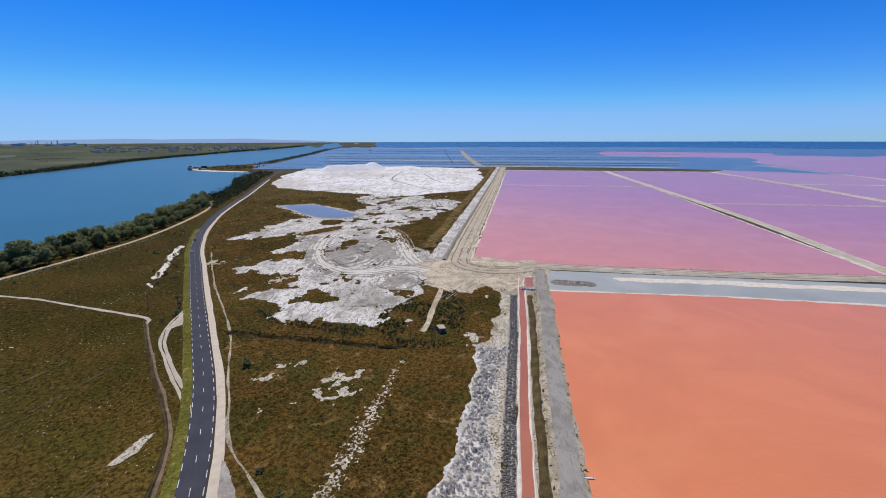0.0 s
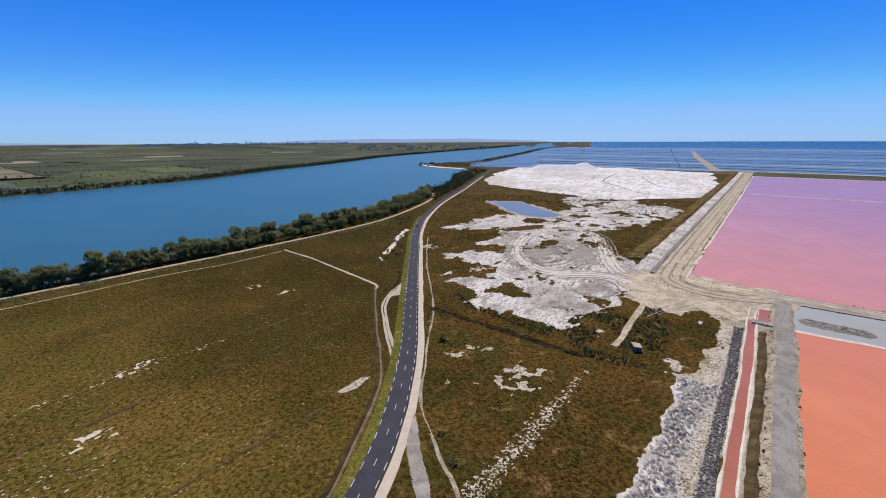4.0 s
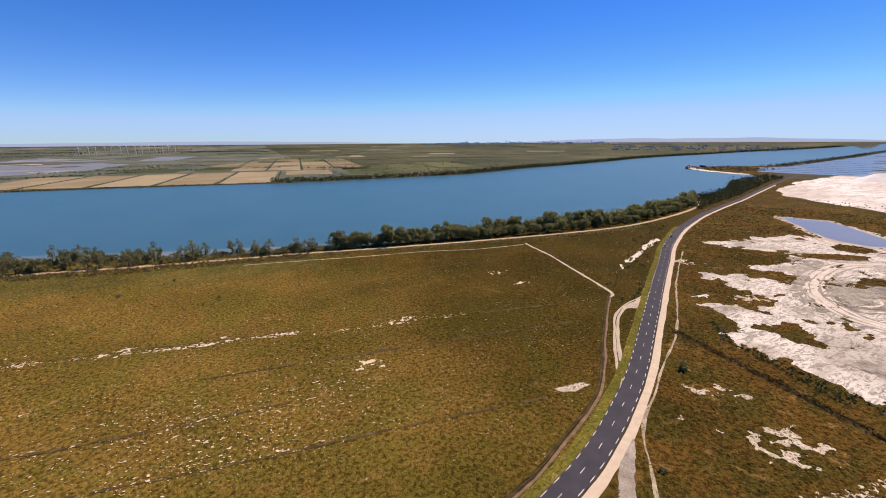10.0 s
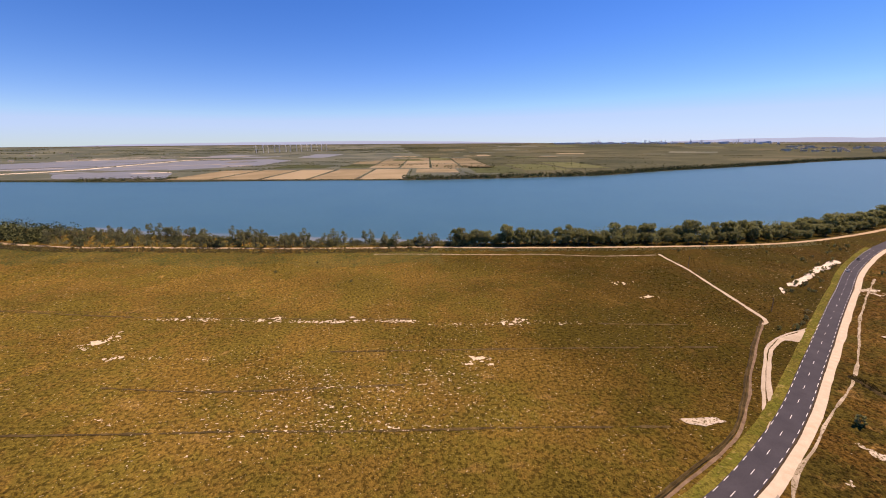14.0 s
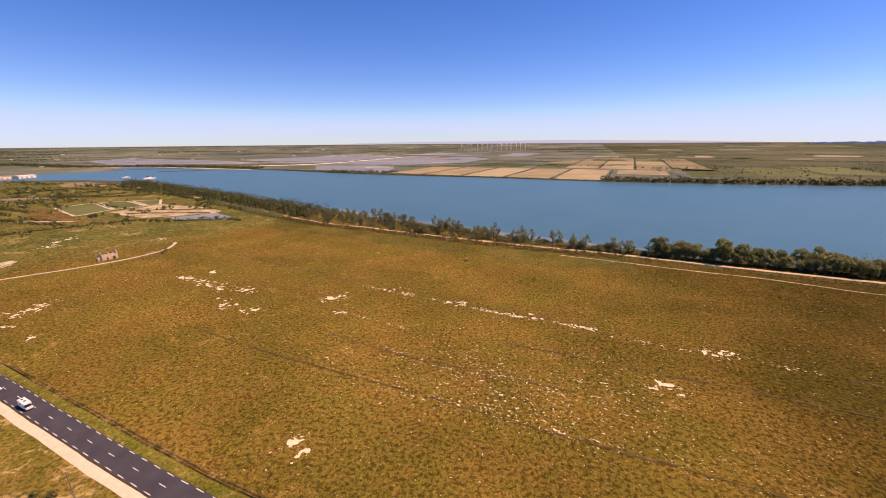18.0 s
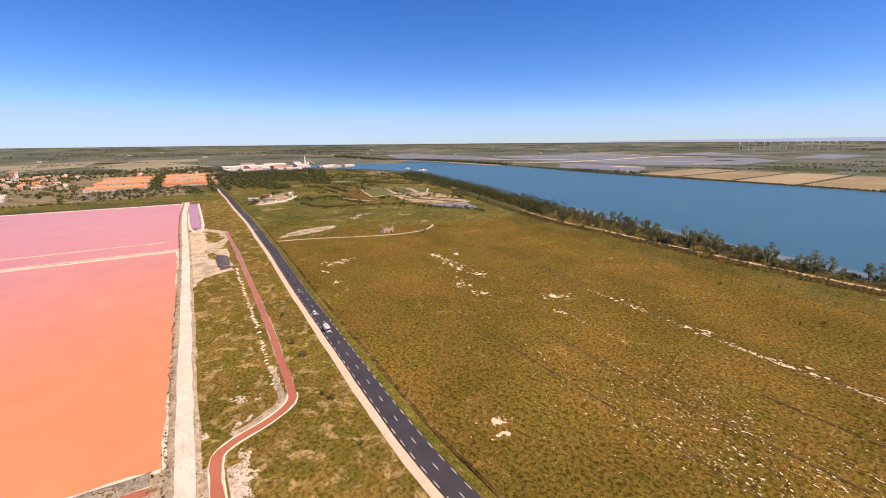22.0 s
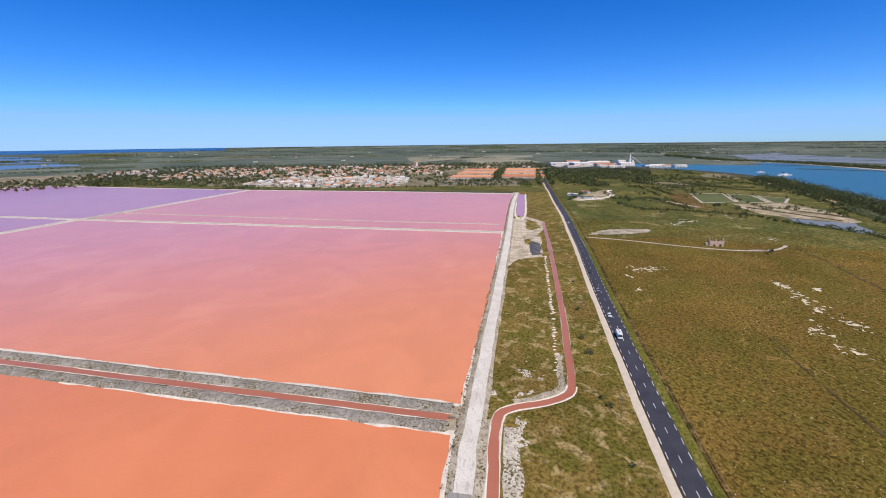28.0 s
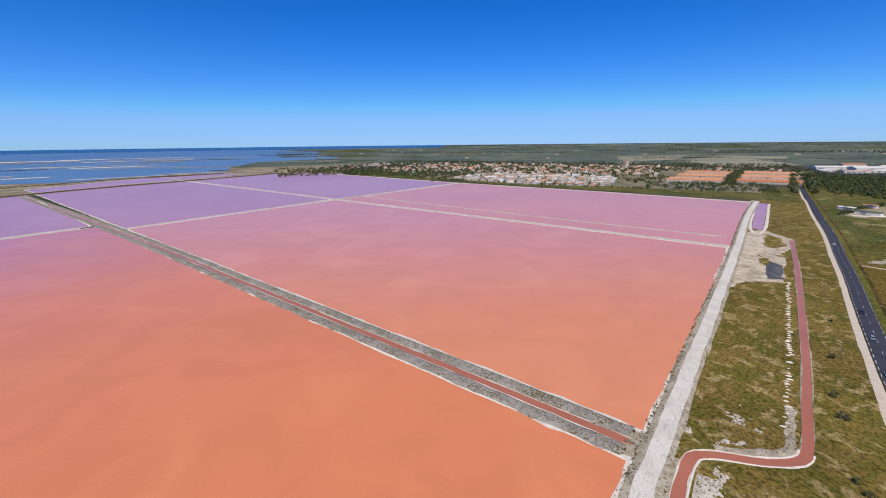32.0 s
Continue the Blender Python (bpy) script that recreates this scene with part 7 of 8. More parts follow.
belt("spit_scrub", [(rng.uniform(1290, 1560), rng.uniform(640, 810)) for _ in range(160)], rng, 5, M_LEAFDARK, "dark scrub on the river spit", 12, "scrub", 1.5)
belt("salt_scrub", [(rng.uniform(560, 700), rng.uniform(-10, 130)) for _ in range(140)] + [(rng.uniform(640, 800), rng.uniform(140, 320)) for _ in range(120)], rng, 1.5, M_LEAF2, "low scrub at the edge of the salt flat", 10, "scrub", 0.9)

# ---- village ----


def gable(l, w, z, rise_, over=0.4, thick=0.22, hip=0.0):
    bm = bmesh.new()
    x, y = l / 2 + over, w / 2 + over
    h = hip * w / 2
    top = [(-x + h, 0, z + rise_), (x - h, 0, z + rise_)]
    low = [(-x, -y, z), (x, -y, z), (x, y, z), (-x, y, z)]
    a = [bm.verts.new(p) for p in low + top]
    b = [bm.verts.new((p[0], p[1], p[2] - thick)) for p in low]
    for f in ((0, 1, 5, 4), (2, 3, 4, 5), (1, 2, 5), (3, 0, 4)):
        bm.faces.new([a[k] for k in f])
    for k in range(4):
        bm.faces.new((a[k], b[k], b[(k + 1) % 4], a[(k + 1) % 4]))
    bm.faces.new(b[::-1])
    bmesh.ops.recalc_face_normals(bm, faces=bm.faces[:])
    return bm


def make_house(l, w, h, roof, hip, wall=None):
    o = new("house")
    part("wall", box_bm(-l / 2, -w / 2, 0, l / 2, w / 2, h, 0.04), wall or M_WALL, o)
    part("roof", gable(l, w, h + 0.2, w * 0.2, 0.45, 0.2, hip), roof, o)
    part("door", box_bm(-0.5, -w / 2 - 0.05, 0, 0.5, -w / 2 + 0.05, 2.1), M_WOOD, o)
    for x in (-l * 0.32, l * 0.32):
        part("window", box_bm(x - 0.55, -w / 2 - 0.06, 1.0, x + 0.55, -w / 2 + 0.02, 2.2), M_WINDOW, o)
    part("window", box_bm(l / 2 - 0.02, -0.6, 1.0, l / 2 + 0.06, 0.6, 2.2), M_WINDOW, o)
    part("chimney", box_bm(l * 0.2, 0.4, h, l * 0.2 + 0.7, 1.1, h + w * 0.2 + 0.9), wall or M_WALL, o)
    return o


HOUSES = [make_house(11, 8, 3.4, M_TILE, 0.0), make_house(9, 8, 5.6, M_TILE, 0.9), make_house(13, 9, 3.2, M_PALEROOF, 0.0), make_house(10, 7, 3.0, M_PALEROOF, 0.8, M_SHED), make_house(12, 8, 5.8, M_TILE, 0.0)]
HLABEL = ["low ochre house with an orange tiled roof", "two-storey cream house with a hipped tile roof", "low cream house with a pale sunlit roof", "small white cabin with a pale hipped roof", "two-storey house with an orange gabled roof"]
for o, lb in zip(HOUSES, HLABEL):
    tagged(o, label=lb, category="house", group="village houses")
placed = set()


def house_at(k, x, y, turn):
    if k not in placed:
        placed.add(k)
        HOUSES[k].matrix_basis = pose(x, y, 0, 0, 0, turn)
    else:
        copy_thing(HOUSES[k], pose(x, y, 0, 0, 0, turn))


VILLAGE = [(-960, -470), (-900, 40), (-1130, 30), (-1150, 330), (-1500, 400), (-1750, 0), (-1700, -800), (-1250, -950)]
setting(field("village_land", lambda x, y: inside_poly(x, y, VILLAGE) + 25 * fbm(x, y, 60, 4, 199), (-1800, -1000, -860, 430), 8, 0.06, M_DRY), "dry gardens and lanes of the village", "ground")
COURT = [(-955, -455), (-905, -300), (-888, -110), (-960, -60), (-1080, -60), (-1180, -150), (-1160, -420), (-1060, -470)]
setting(field("village_ground", lambda x, y: inside_poly(x, y, COURT) + 8 * fbm(x, y, 25, 3, 201), (-1200, -490, -870, -40), 4, 0.08, M_DRY), "pale ground and lanes between the village houses", "ground")
for x in np.arange(-1165, -900, 20):
    for y in np.arange(-455, -70, 23):
        px, py = x + rng.uniform(-4, 4), y + rng.uniform(-4, 4)
        if float(inside_poly(np.array([px]), np.array([py]), COURT)[0]) > 4 and rng.uniform() < 0.88:
            house_at(int(rng.choice([2, 2, 3, 3, 0])), px, py, rng.choice([0, 90, 80, 170]) + rng.uniform(-8, 8))
for k in range(140):
    x, y = rng.uniform(-1620, -1180), rng.uniform(-820, 330)
    if y > -20 and x > -1500:
        continue
    house_at(int(rng.choice([0, 1, 4, 0, 2])), x, y, rng.choice([0, 90]) + rng.uniform(-12, 12))
for k in range(14):
    house_at(int(rng.choice([0, 2, 3])), rng.uniform(-1350, -1080), rng.uniform(-1150, -560), rng.uniform(0, 180))


def far_houses(name, spots, rng, roof, label):
    """Small far houses joined: walls of one material, roofs of another."""
    v, f, mi = [], [], []
    for x, y in spots:
        l, w, h = rng.uniform(7, 14) / 2, rng.uniform(6, 9) / 2, rng.uniform(3, 6.2)
        a = radians(rng.choice([0, 90]) + rng.uniform(-14, 14))
        c, q = math.cos(a), math.sin(a)
        b = len(v)
        for px, py, pz in ((-l, -w, 0), (l, -w, 0), (l, w, 0), (-l, w, 0), (-l, -w, h), (l, -w, h), (l, w, h), (-l, w, h), (-l - 0.3, 0, h + 0.45 * w), (l + 0.3, 0, h + 0.45 * w)):
            v.append((x + c * px - q * py, y + q * px + c * py, pz))
        f += [(b, b + 1, b + 5, b + 4), (b + 1, b + 2, b + 6, b + 5), (b + 2, b + 3, b + 7, b + 6), (b + 3, b, b + 4, b + 7), (b + 5, b + 6, b + 9), (b + 7, b + 4, b + 8), (b + 4, b + 5, b + 9, b + 8), (b + 6, b + 7, b + 8, b + 9)]
        mi += [0] * 6 + [1, 1]
    ob = link(name, v, f, [M_FARWALL, roof])
    ob.data.polygons.foreach_set("material_index", mi)
    tagged(ob, label=label, category="houses", kind="stuff")


M_FARWALL = material("far_house_wall", [(0.2, (0.44, 0.38, 0.29)), (0.5, (0.60, 0.56, 0.48)), (0.8, (0.76, 0.75, 0.71))], scale=0.05, fine=1.0, island=-0.6)
M_FARTILE = material("far_roof_tile", [(0.2, (0.44, 0.17, 0.08)), (0.5, (0.58, 0.28, 0.15)), (0.8, (0.68, 0.46, 0.30))], scale=0.3, fine=1.6, island=-0.6)
far_houses("village_houses", [(x, y) for x, y in zip(rng.uniform(-1700, -1190, 330), rng.uniform(-860, 20, 330)) if vnoise(np.array(x / 60), np.array(y / 60), 3) > -0.45], rng, M_FARTILE, "many small cream houses with orange tiled roofs")
far_houses("village_houses", [(x, y) for x, y in zip(rng.uniform(-1170, -900, 190), rng.uniform(-450, -75, 190)) if float(inside_poly(np.array([x]), np.array([y]), COURT)[0]) > 3], rng, M_PALEROOF, "crowded small pale cabins of the village edge")
far_houses("village_houses", [(x, y) for x, y in zip(rng.uniform(-1600, -1250, 60), rng.uniform(-1150, -700, 60))], rng, M_FARTILE, "scattered farmhouses with tiled roofs")


def make_terrace(l):
    o = new("terrace")
    part("wall", box_bm(-l / 2, -5, 0, l / 2, 5, 4.6, 0.05), M_WALL, o)
    part("roof", gable(l, 10, 4.7, 2.9, 0.5, 0.25), M_TILE, o)
    for x in np.arange(-l / 2 + 6, l / 2, 9.0):
        part("window", box_bm(x - 0.7, -5.06, 1.0, x + 0.7, -4.98, 2.4), M_WINDOW, o)
        part("door", box_bm(x + 2.0, -5.06, 0, x + 3.0, -4.98, 2.2), M_WOOD, o)
        part("chimney", box_bm(x + 4.2, -0.5, 6.8, x + 5.2, 0.5, 8.6), M_WALL, o)
    return tagged(o, label="long workers' terrace with one orange tiled roof", category="terrace", group="terraces")


t0 = make_terrace(108)
spots = [(-1072 - r, 83 + 131 * c + 0.2 * r) for r in (0, 36, 128, 165, 260, 300) for c in range(2)]
t0.matrix_basis = pose(*spots[0], 0, 0, 0, 82)
for p in spots[1:]:
    copy_thing(t0, pose(p[0], p[1], 0, 0, 0, 82))


def make_church():
    o = new("church")
    part("nave", box_bm(-14, -6, 0, 14, 6, 10, 0.1), M_WALL, o)
    part("roof", gable(28, 12, 10.1, 4.5), M_TILE, o)
    part("tower", box_bm(14, -3.5, 0, 21, 3.5, 22, 0.1), M_WALL, o)
    part("spire", box_bm(13.8, -3.7, 22, 21.2, 3.7, 26, 0, 0.75), M_TILE, o)
    part("belfry_opening", box_bm(20.95, -1, 16, 21.05, 1, 20), M_WINDOW, o)
    return tagged(o, label="cream village church with a square bell tower", category="church")


make_church().matrix_basis = pose(-1612, -87, 0, 0, 0, 20)


def make_shed(l, w, h, mat, label):
    o = new("factory_shed")
    part("wall", box_bm(-l / 2, -w / 2, 0, l / 2, w / 2, h, 0.1), M_SHED, o)
    part("roof", gable(l, w, h + 0.1, w * 0.09, 0.5), mat, o)
    for x in np.arange(-l / 2 + 6, l / 2 - 4, 14):
        part("gate", box_bm(x, -w / 2 - 0.1, 0, x + 5, -w / 2 + 0.05, 4.5), M_METAL, o)
    return tagged(o, label=label, category="factory shed", group="factory sheds")


for x, y, l, w, h, m in ((-1640, 470, 80, 30, 9, M_SHED), (-1600, 540, 70, 36, 10, M_SHED), (-1560, 610, 60, 30, 8, M_TILE), (-1530, 680, 50, 24, 12, M_SHED), (-1640, 620, 90, 40, 12, M_SHED), (-1480, 770, 60, 22, 7, M_SHED),
                         (-1440, 830, 50, 20, 7, M_SHED), (-1700, 540, 60, 30, 14, M_TILE), (-1590, 690, 30, 24, 18, M_SHED)):
    make_shed(l, w, h * 0.95, m, "long white factory shed with a shallow roof" if m is M_SHED else "factory hall with an orange tiled roof").matrix_basis = pose(x, y, 0, 0, 0, 104)


for k in range(18):
    m = M_TILE if k % 7 == 3 else M_SHED
    o = make_shed(rng.uniform(22, 54), rng.uniform(12, 18), rng.uniform(4.5, 7.5), m, "low white factory shed behind the dark wood" if m is M_SHED else "low factory shed with an orange roof")
    o.matrix_basis = pose(-1425 - rng.uniform(0, 150), 430 + 21 * k, 0, 0, 0, 104 + rng.uniform(-8, 8))


def make_silo():
    o = new("salt_silo")
    part("tower", box_bm(-4, -4, 0, 4, 4, 24, 0.2), M_SHED, o)
    part("lift_tower", box_bm(-1.5, -1.5, 24, 1.5, 1.5, 40, 0.1), M_SHED, o)
    part("conveyor", tube_bm(1.2, 1.2, (0, 0, 34), (60, 10, 3), 8), M_SHED, o)
    part("hopper", tube_bm(6, 2, (14, 0, 8), (14, 0, 18), 14), M_SHED, o)
    for x in (9, 19):
        for y in (-5, 5):
            part("leg", tube_bm(0.5, 0.5, (x, y, 0), (x, y, 9), 8), M_METAL, o)
    return tagged(o, label="tall white loading tower with a sloping conveyor", category="silo")


make_silo().matrix_basis = pose(-1610, 735, 0, 0, 0, 100)
setting(field("tarmac_yard", lambda x, y: inside_poly(x, y, [(-1400, 380), (-1330, 660), (-1430, 690), (-1500, 400)]), (-1510, 370, -1320, 700), 8, 0.12, M_ASPHALT), "dark tarmac yard before the factory", "yard")
belt("village_wood", [(x, y) for x, y in zip(rng.uniform(-1370, -850, 2600), rng.uniform(235, 720, 2600)) if y > 262 + (-x - 850) * 0.12 and y < 450 + (-x - 850) * 0.45 and vnoise(np.array(x / 60), np.array(y / 34), 8) > -0.22], rng, 8.5, M_LEAFDARK, "dark wood between road and factory", 22, leaf=1.7, vary=(0.4, 1.4))
belt("avenue_trees", [(x, float(np.interp(x, ROAD[:, 0], ROAD[:, 1])) + s) for x in np.arange(-1290, -900, 9) for s in (-13, 13)], rng, 12, M_LEAFDARK, "avenue of plane trees along the village road", 26, leaf=2.4)
belt("avenue_trees", [(x, 149 + s + (-x - 1072) * 0.2) for x in np.arange(-1420, -1050, 6) for s in (-7, 7)], rng, 13, M_LEAFDARK, "avenue of tall plane trees between the terraces", 30, leaf=1.6)
belt("village_trees", [(x, y) for x, y in zip(rng.uniform(-1900, -1000, 2300), rng.uniform(-1150, 420, 2300)) if not (-1180 < x < -880 and -470 < y < -40) and not (-1420 < x < -1040 and 20 < y < 330)], rng, 7, M_LEAFDARK, "garden trees among the village houses", 18, leaf=2.2)
belt("village_trees", [p for p in zip(rng.uniform(-1190, -880, 900), rng.uniform(-480, 0, 900)) if vnoise(np.array(p[0] / 40), np.array(p[1] / 40), 12) > -0.2], rng, 5, M_LEAFDARK, "dark garden trees between the small cabins", 18, leaf=1.4)
belt("village_trees", [p for p in zip(rng.uniform(-1050, -885, 170), rng.uniform(-10, 200, 170))], rng, 6, M_LEAFDARK, "shade trees on the parking ground", 22, leaf=1.4)
belt("village_trees", [polar(r, a) for r, a in zip(rng.uniform(1280, 1700, 400), rng.uniform(204, 228, 400))], rng, 6.5, M_LEAFDARK, "dark wood beyond the violet ponds", 12, leaf=2.6)
belt("edge_wood", [p for p in (uv(u, v) for u, v in zip(rng.uniform(-1180, -852, 1500), rng.uniform(440, 1180, 1500))) if vnoise(np.array(p[0] / 45), np.array(p[1] / 70), 9) > -0.15 and float(inside_poly(np.array([p[0]]), np.array([p[1]]), COURT)[0]) < -6], rng, 5, M_LEAFDARK, "dark thickets between the violet ponds and the village", 18, leaf=1.5)
SHORE_BANK = curve([(-290, -1072), (-472, -1092), (-667, -1082), (-915, -1074), (-1010, -1046)], 8)
setting(ribbon("scrub_bank", SHORE_BANK, [(-8, 0.14), (-5, 1.3), (4, 1.5), (8, 0.14)], M_BANK, wobble=2, lumps=0.9), "dark overgrown bank behind the violet ponds", "bank")
belt("bank_scrub", strip(SHORE_BANK, 10, 1.2, rng), rng, 1.8, M_LEAFDARK, "dark scrub on the bank behind the violet ponds", 12, "scrub", 0.9)
OUTER_BANK = curve([(-360, -1312), (-480, -1316), (-620, -1330), (-780, -1276), (-905, -1262)], 8)
setting(ribbon("scrub_bank", OUTER_BANK, [(-7, 0.14), (-4, 1.0), (4, 1.0), (7, 0.14)], M_BANK, wobble=2, lumps=0.8, seed=3), "dark low bank behind the dull blue ponds", "bank")
belt("village_edge_hedge", [uv(-850 - rng.uniform(0, 20) - v * 0.03, v) for v in np.arange(-40, 1000, 5)], rng, 2.6, M_LEAF2, "low hedge at the edge of the village", 10, "hedge", 0.9)
belt("pasture_trees", [(x, y) for x, y in zip(rng.uniform(-1330, -480, 2600), rng.uniform(260, 760, 2600)) if y > 262 + (-x - 480) * 0.08 and y < bank_y(x)[1] - 10 and vnoise(np.array(x / 45), np.array(y / 28), 5) > 0.08 + (0.40 if x > -700 else 0)], rng, 5.5, M_LEAFDARK, "dark thickets and garden trees on the rough pasture", 18, leaf=1.3)
belt("pasture_hedge", [(x, y + rng.uniform(-4, 4)) for x in np.arange(-960, -520, 5) for y in (330 + (-x - 500) * 0.2, 420 + (-x - 500) * 0.3, 560 + (-x - 560) * 0.28) if rng.uniform() < 0.55], rng, 3.4, M_LEAFDARK, "dark hedges across the rough pasture", 14, "hedge", 1.2)

# parking and garden plots between ponds and terraces
setting(field("parking", lambda x, y: inside_poly(x, y, [(-905, -10), (-880, 170), (-1040, 200), (-1055, 10)]) + 8 * fbm(x, y, 20, 3, 211), (-1180, -20, -890, 210), 4, 0.09, M_DRY), "grey gravel parking ground before the terraces", "parking")
cars = [make_car(m, lb) for m, lb in ((M_WHITE, "white car parked on the gravel ground"), (M_SILVER, "silver car parked on the gravel ground"), (M_DARKCAR, "dark car parked on the gravel ground"))]
for k, o in enumerate(cars):
    o["group"] = "parked cars"
    o.matrix_basis = pose(-960 - 9 * k, 40 + 14 * k, 0.1, 0, 0, 80)
for k in range(84):
    copy_thing(cars[k % 3], pose(-925 - 13 * (k % 10) + rng.uniform(-2, 2), 14 + 19 * (k // 10) + rng.uniform(-3, 3), 0.1, 0, 0, 80 + rng.uniform(-5, 5)))

# depot, settling basins and small fields up the road
DEPOT = [(-659, 208), (-722, 243), (-770, 300), (-786, 325), (-700, 296), (-655, 255), (-642, 222)]
setting(field("depot_yard", lambda x, y: inside_poly(x, y, DEPOT) + 9 * fbm(x, y, 18, 4, 213), (-800, 190, -620, 345), 1.5, 0.1, M_BASIN), "pale gravel yard of a small depot", "yard")
setting(ribbon("track", curve([(-655, 216), (-664, 250), (-700, 290), (-745, 305), (-785, 322)], 4), [(-4, 0.12), (0, 0.2), (4, 0.12)], M_CRUST, wobble=2.0), "white gravel drive across the depot", "track", group="dirt tracks")
for x, y, l, w, h, m, lb in ((-672, 236, 24, 9, 4, M_GREENFIELD, "long depot shed with a green roof"), (-712, 228, 16, 8, 3.5, M_SHED, "small white depot building"), (-745, 262, 14, 8, 3.5, M_TILE, "small depot building with a tiled roof")):
    o = make_shed(l, w, h, m, lb)
    o["group"] = "depot sheds"
    o.matrix_basis = pose(x, y, 0, 0, 0, 50)
BASIN = [(-592, 425), (-589, 500), (-543, 501), (-500, 489), (-443, 468), (-446, 446), (-462, 430), (-482, 413), (-506, 398), (-540, 407)]
setting(field("settling_basin", lambda x, y: inside_poly(x, y, BASIN) + 7 * fbm(x, y * 0.5, 16, 5, 215), (-610, 380, -425, 520), 1.5, 0.09, M_BASIN), "dry sandy settling basin with cracked mud", "basin")
for a, b in (((-580, 440), (-470, 480)), ((-560, 420), (-452, 452))):
    setting(ribbon("mud_bank", curve([a, b], 4), [(-2.0, 0.1), (-0.6, 0.6), (0.6, 0.6), (2.0, 0.1)], M_BANK, wobble=2.5, lumps=0.6), "low dark ridge across the settling basin", "bank")
POOL = [(-480, 408), (-456, 427), (-440, 452), (-388, 424), (-394, 410), (-427, 408), (-446, 396)]
setting(field("pool", lambda x, y: inside_poly(x, y, POOL) + 5 * fbm(x, y, 12, 4, 217), (-495, 380, -375, 465), 1.5, 0.12, M_LAGOON), "narrow grey pool beside the settling basin", "pool")
for p in ([(-648, 405), (-716, 436), (-712, 489), (-612, 441), (-606, 388)], [(-610, 444), (-704, 492), (-682, 518), (-600, 482)], [(-598, 486), (-676, 522), (-640, 544), (-592, 500)]):
    setting(poly_sheet("plot", p, 0.1, M_GREENFIELD), "small green cultivated plot", "field", group="green plots")
    for a, b in zip(p, p[1:] + p[:1]):
        setting(ribbon("track", curve([a, b], 4), [(-1.8, 0.12), (0, 0.2), (1.8, 0.12)], M_TRACK, wobble=1.6), "pale dirt track beside a green plot", "track", group="dirt tracks")
setting(ribbon("track", curve([(-640, 338), (-602, 350), (-564, 358)], 4), [(-2.5, 0.12), (0, 0.2), (2.5, 0.12)], M_TRACK, wobble=2.0), "short pale dirt track on the pasture", "track", group="dirt tracks")
setting(field("plot", lambda x, y: inside_poly(x, y, [(-724, 400), (-714, 430), (-604, 384), (-552, 370), (-576, 330)]) + 9 * fbm(x, y, 20, 4, 219), (-745, 315, -535, 445), 3, 0.08, M_DRYBANK), "dry golden plot beside the green beds", "field", group="straw plots")
HEDGE = [[(-616, 263), (-562, 272), (-540, 315), (-521, 341), (-502, 373), (-471, 382), (-445, 388), (-423, 401), (-400, 412), (-366, 411)], [(-931, 512), (-765, 553), (-720, 596)], [(-821, 418), (-692, 392)],
         [(-667, 278), (-652, 307), (-663, 340), (-602, 334), (-551, 337)], [(-989, 532), (-985, 626), (-904, 640), (-814, 671)], [(-843, 454), (-819, 533), (-787, 603)], [(-965, 453), (-909, 515)], [(-655, 207), (-735, 250), (-790, 300)]]
for ln in HEDGE:
    belt("pasture_hedge", strip(curve(ln, 4), 9, 1.5, rng), rng, 3.0, M_LEAFDARK, "dense dark hedge across the rough pasture", 18, "hedge", 0.9, vary=(0.35, 1.5))
for p in ([(-1131, 711), (-1129, 775), (-982, 715), (-983, 681), (-1045, 664)], [(-960, 470), (-930, 540), (-830, 520), (-850, 460)]):
    setting(poly_sheet("plot", p, 0.11, M_STRAW), "small straw-coloured plot behind the wood", "field", group="straw plots")


belt("dyke_scrub", [SOUTH_DYKE[k] + normals(SOUTH_DYKE)[k] * s * rng.uniform(4.2, 6.8) + rng.uniform(-0.7, 0.7, 2) for k in range(0, 118) for s in (-1, -1, 1, -1, 1)], rng, 0.75, M_BANK, "tufts of dry brown scrub on the silt banks", 7, "scrub", 0.5)
belt("dyke_scrub", [DYKE_ROAD[k] + normals(DYKE_ROAD)[k] * s * rng.uniform(3.6, 5.2) + rng.uniform(-0.6, 0.6, 2) for k in range(10, len(DYKE_ROAD)) for s in ((-1,) if DYKE_ROAD[k, 0] < -130 else (-1, 1))], rng, 0.7, M_BANK, "tufts of dry brown scrub beside the dyke track", 7, "scrub", 0.45)
belt("dyke_scrub", [DAM_ROAD[k] + normals(DAM_ROAD)[k] * s * rng.uniform(5.5, 8.5) + rng.uniform(-2, 2, 2) for k in range(0, 90) for s in (-1, 1, 1)], rng, 0.6, M_BANK, "tufts of dry scrub along the dam road", 6, "scrub", 0.45)

# ---- boats, turbines, far skyline ----
def make_boat(l, label):
    o = new("ferry")
    bm = box_bm(-l / 2, -l * 0.14, -0.3, l / 2, l * 0.14, 2.2, 0.4)
    part("hull", bm, M_WHITE, o)
    part("cabin", box_bm(-l * 0.1, -l * 0.1, 2.2, l * 0.2, l * 0.1, 5.0, 0.2), M_WHITE, o)
    part("wheelhouse", box_bm(0, -l * 0.07, 5.0, l * 0.1, l * 0.07, 7.2, 0.2), M_GLASS, o)
    part("mast", tube_bm(0.2, 0.1, (0.05 * l, 0, 7.2), (0.05 * l, 0, 11), 8), M_METAL, o)
    for x in (-0.42, 0.42):
        part("ramp", box_bm(l * x - 3, -l * 0.1, 2.0, l * x + 3, l * 0.1, 2.6, 0.1), M_METAL, o)
    return tagged(o, label=label, category="ferry", group="river boats")


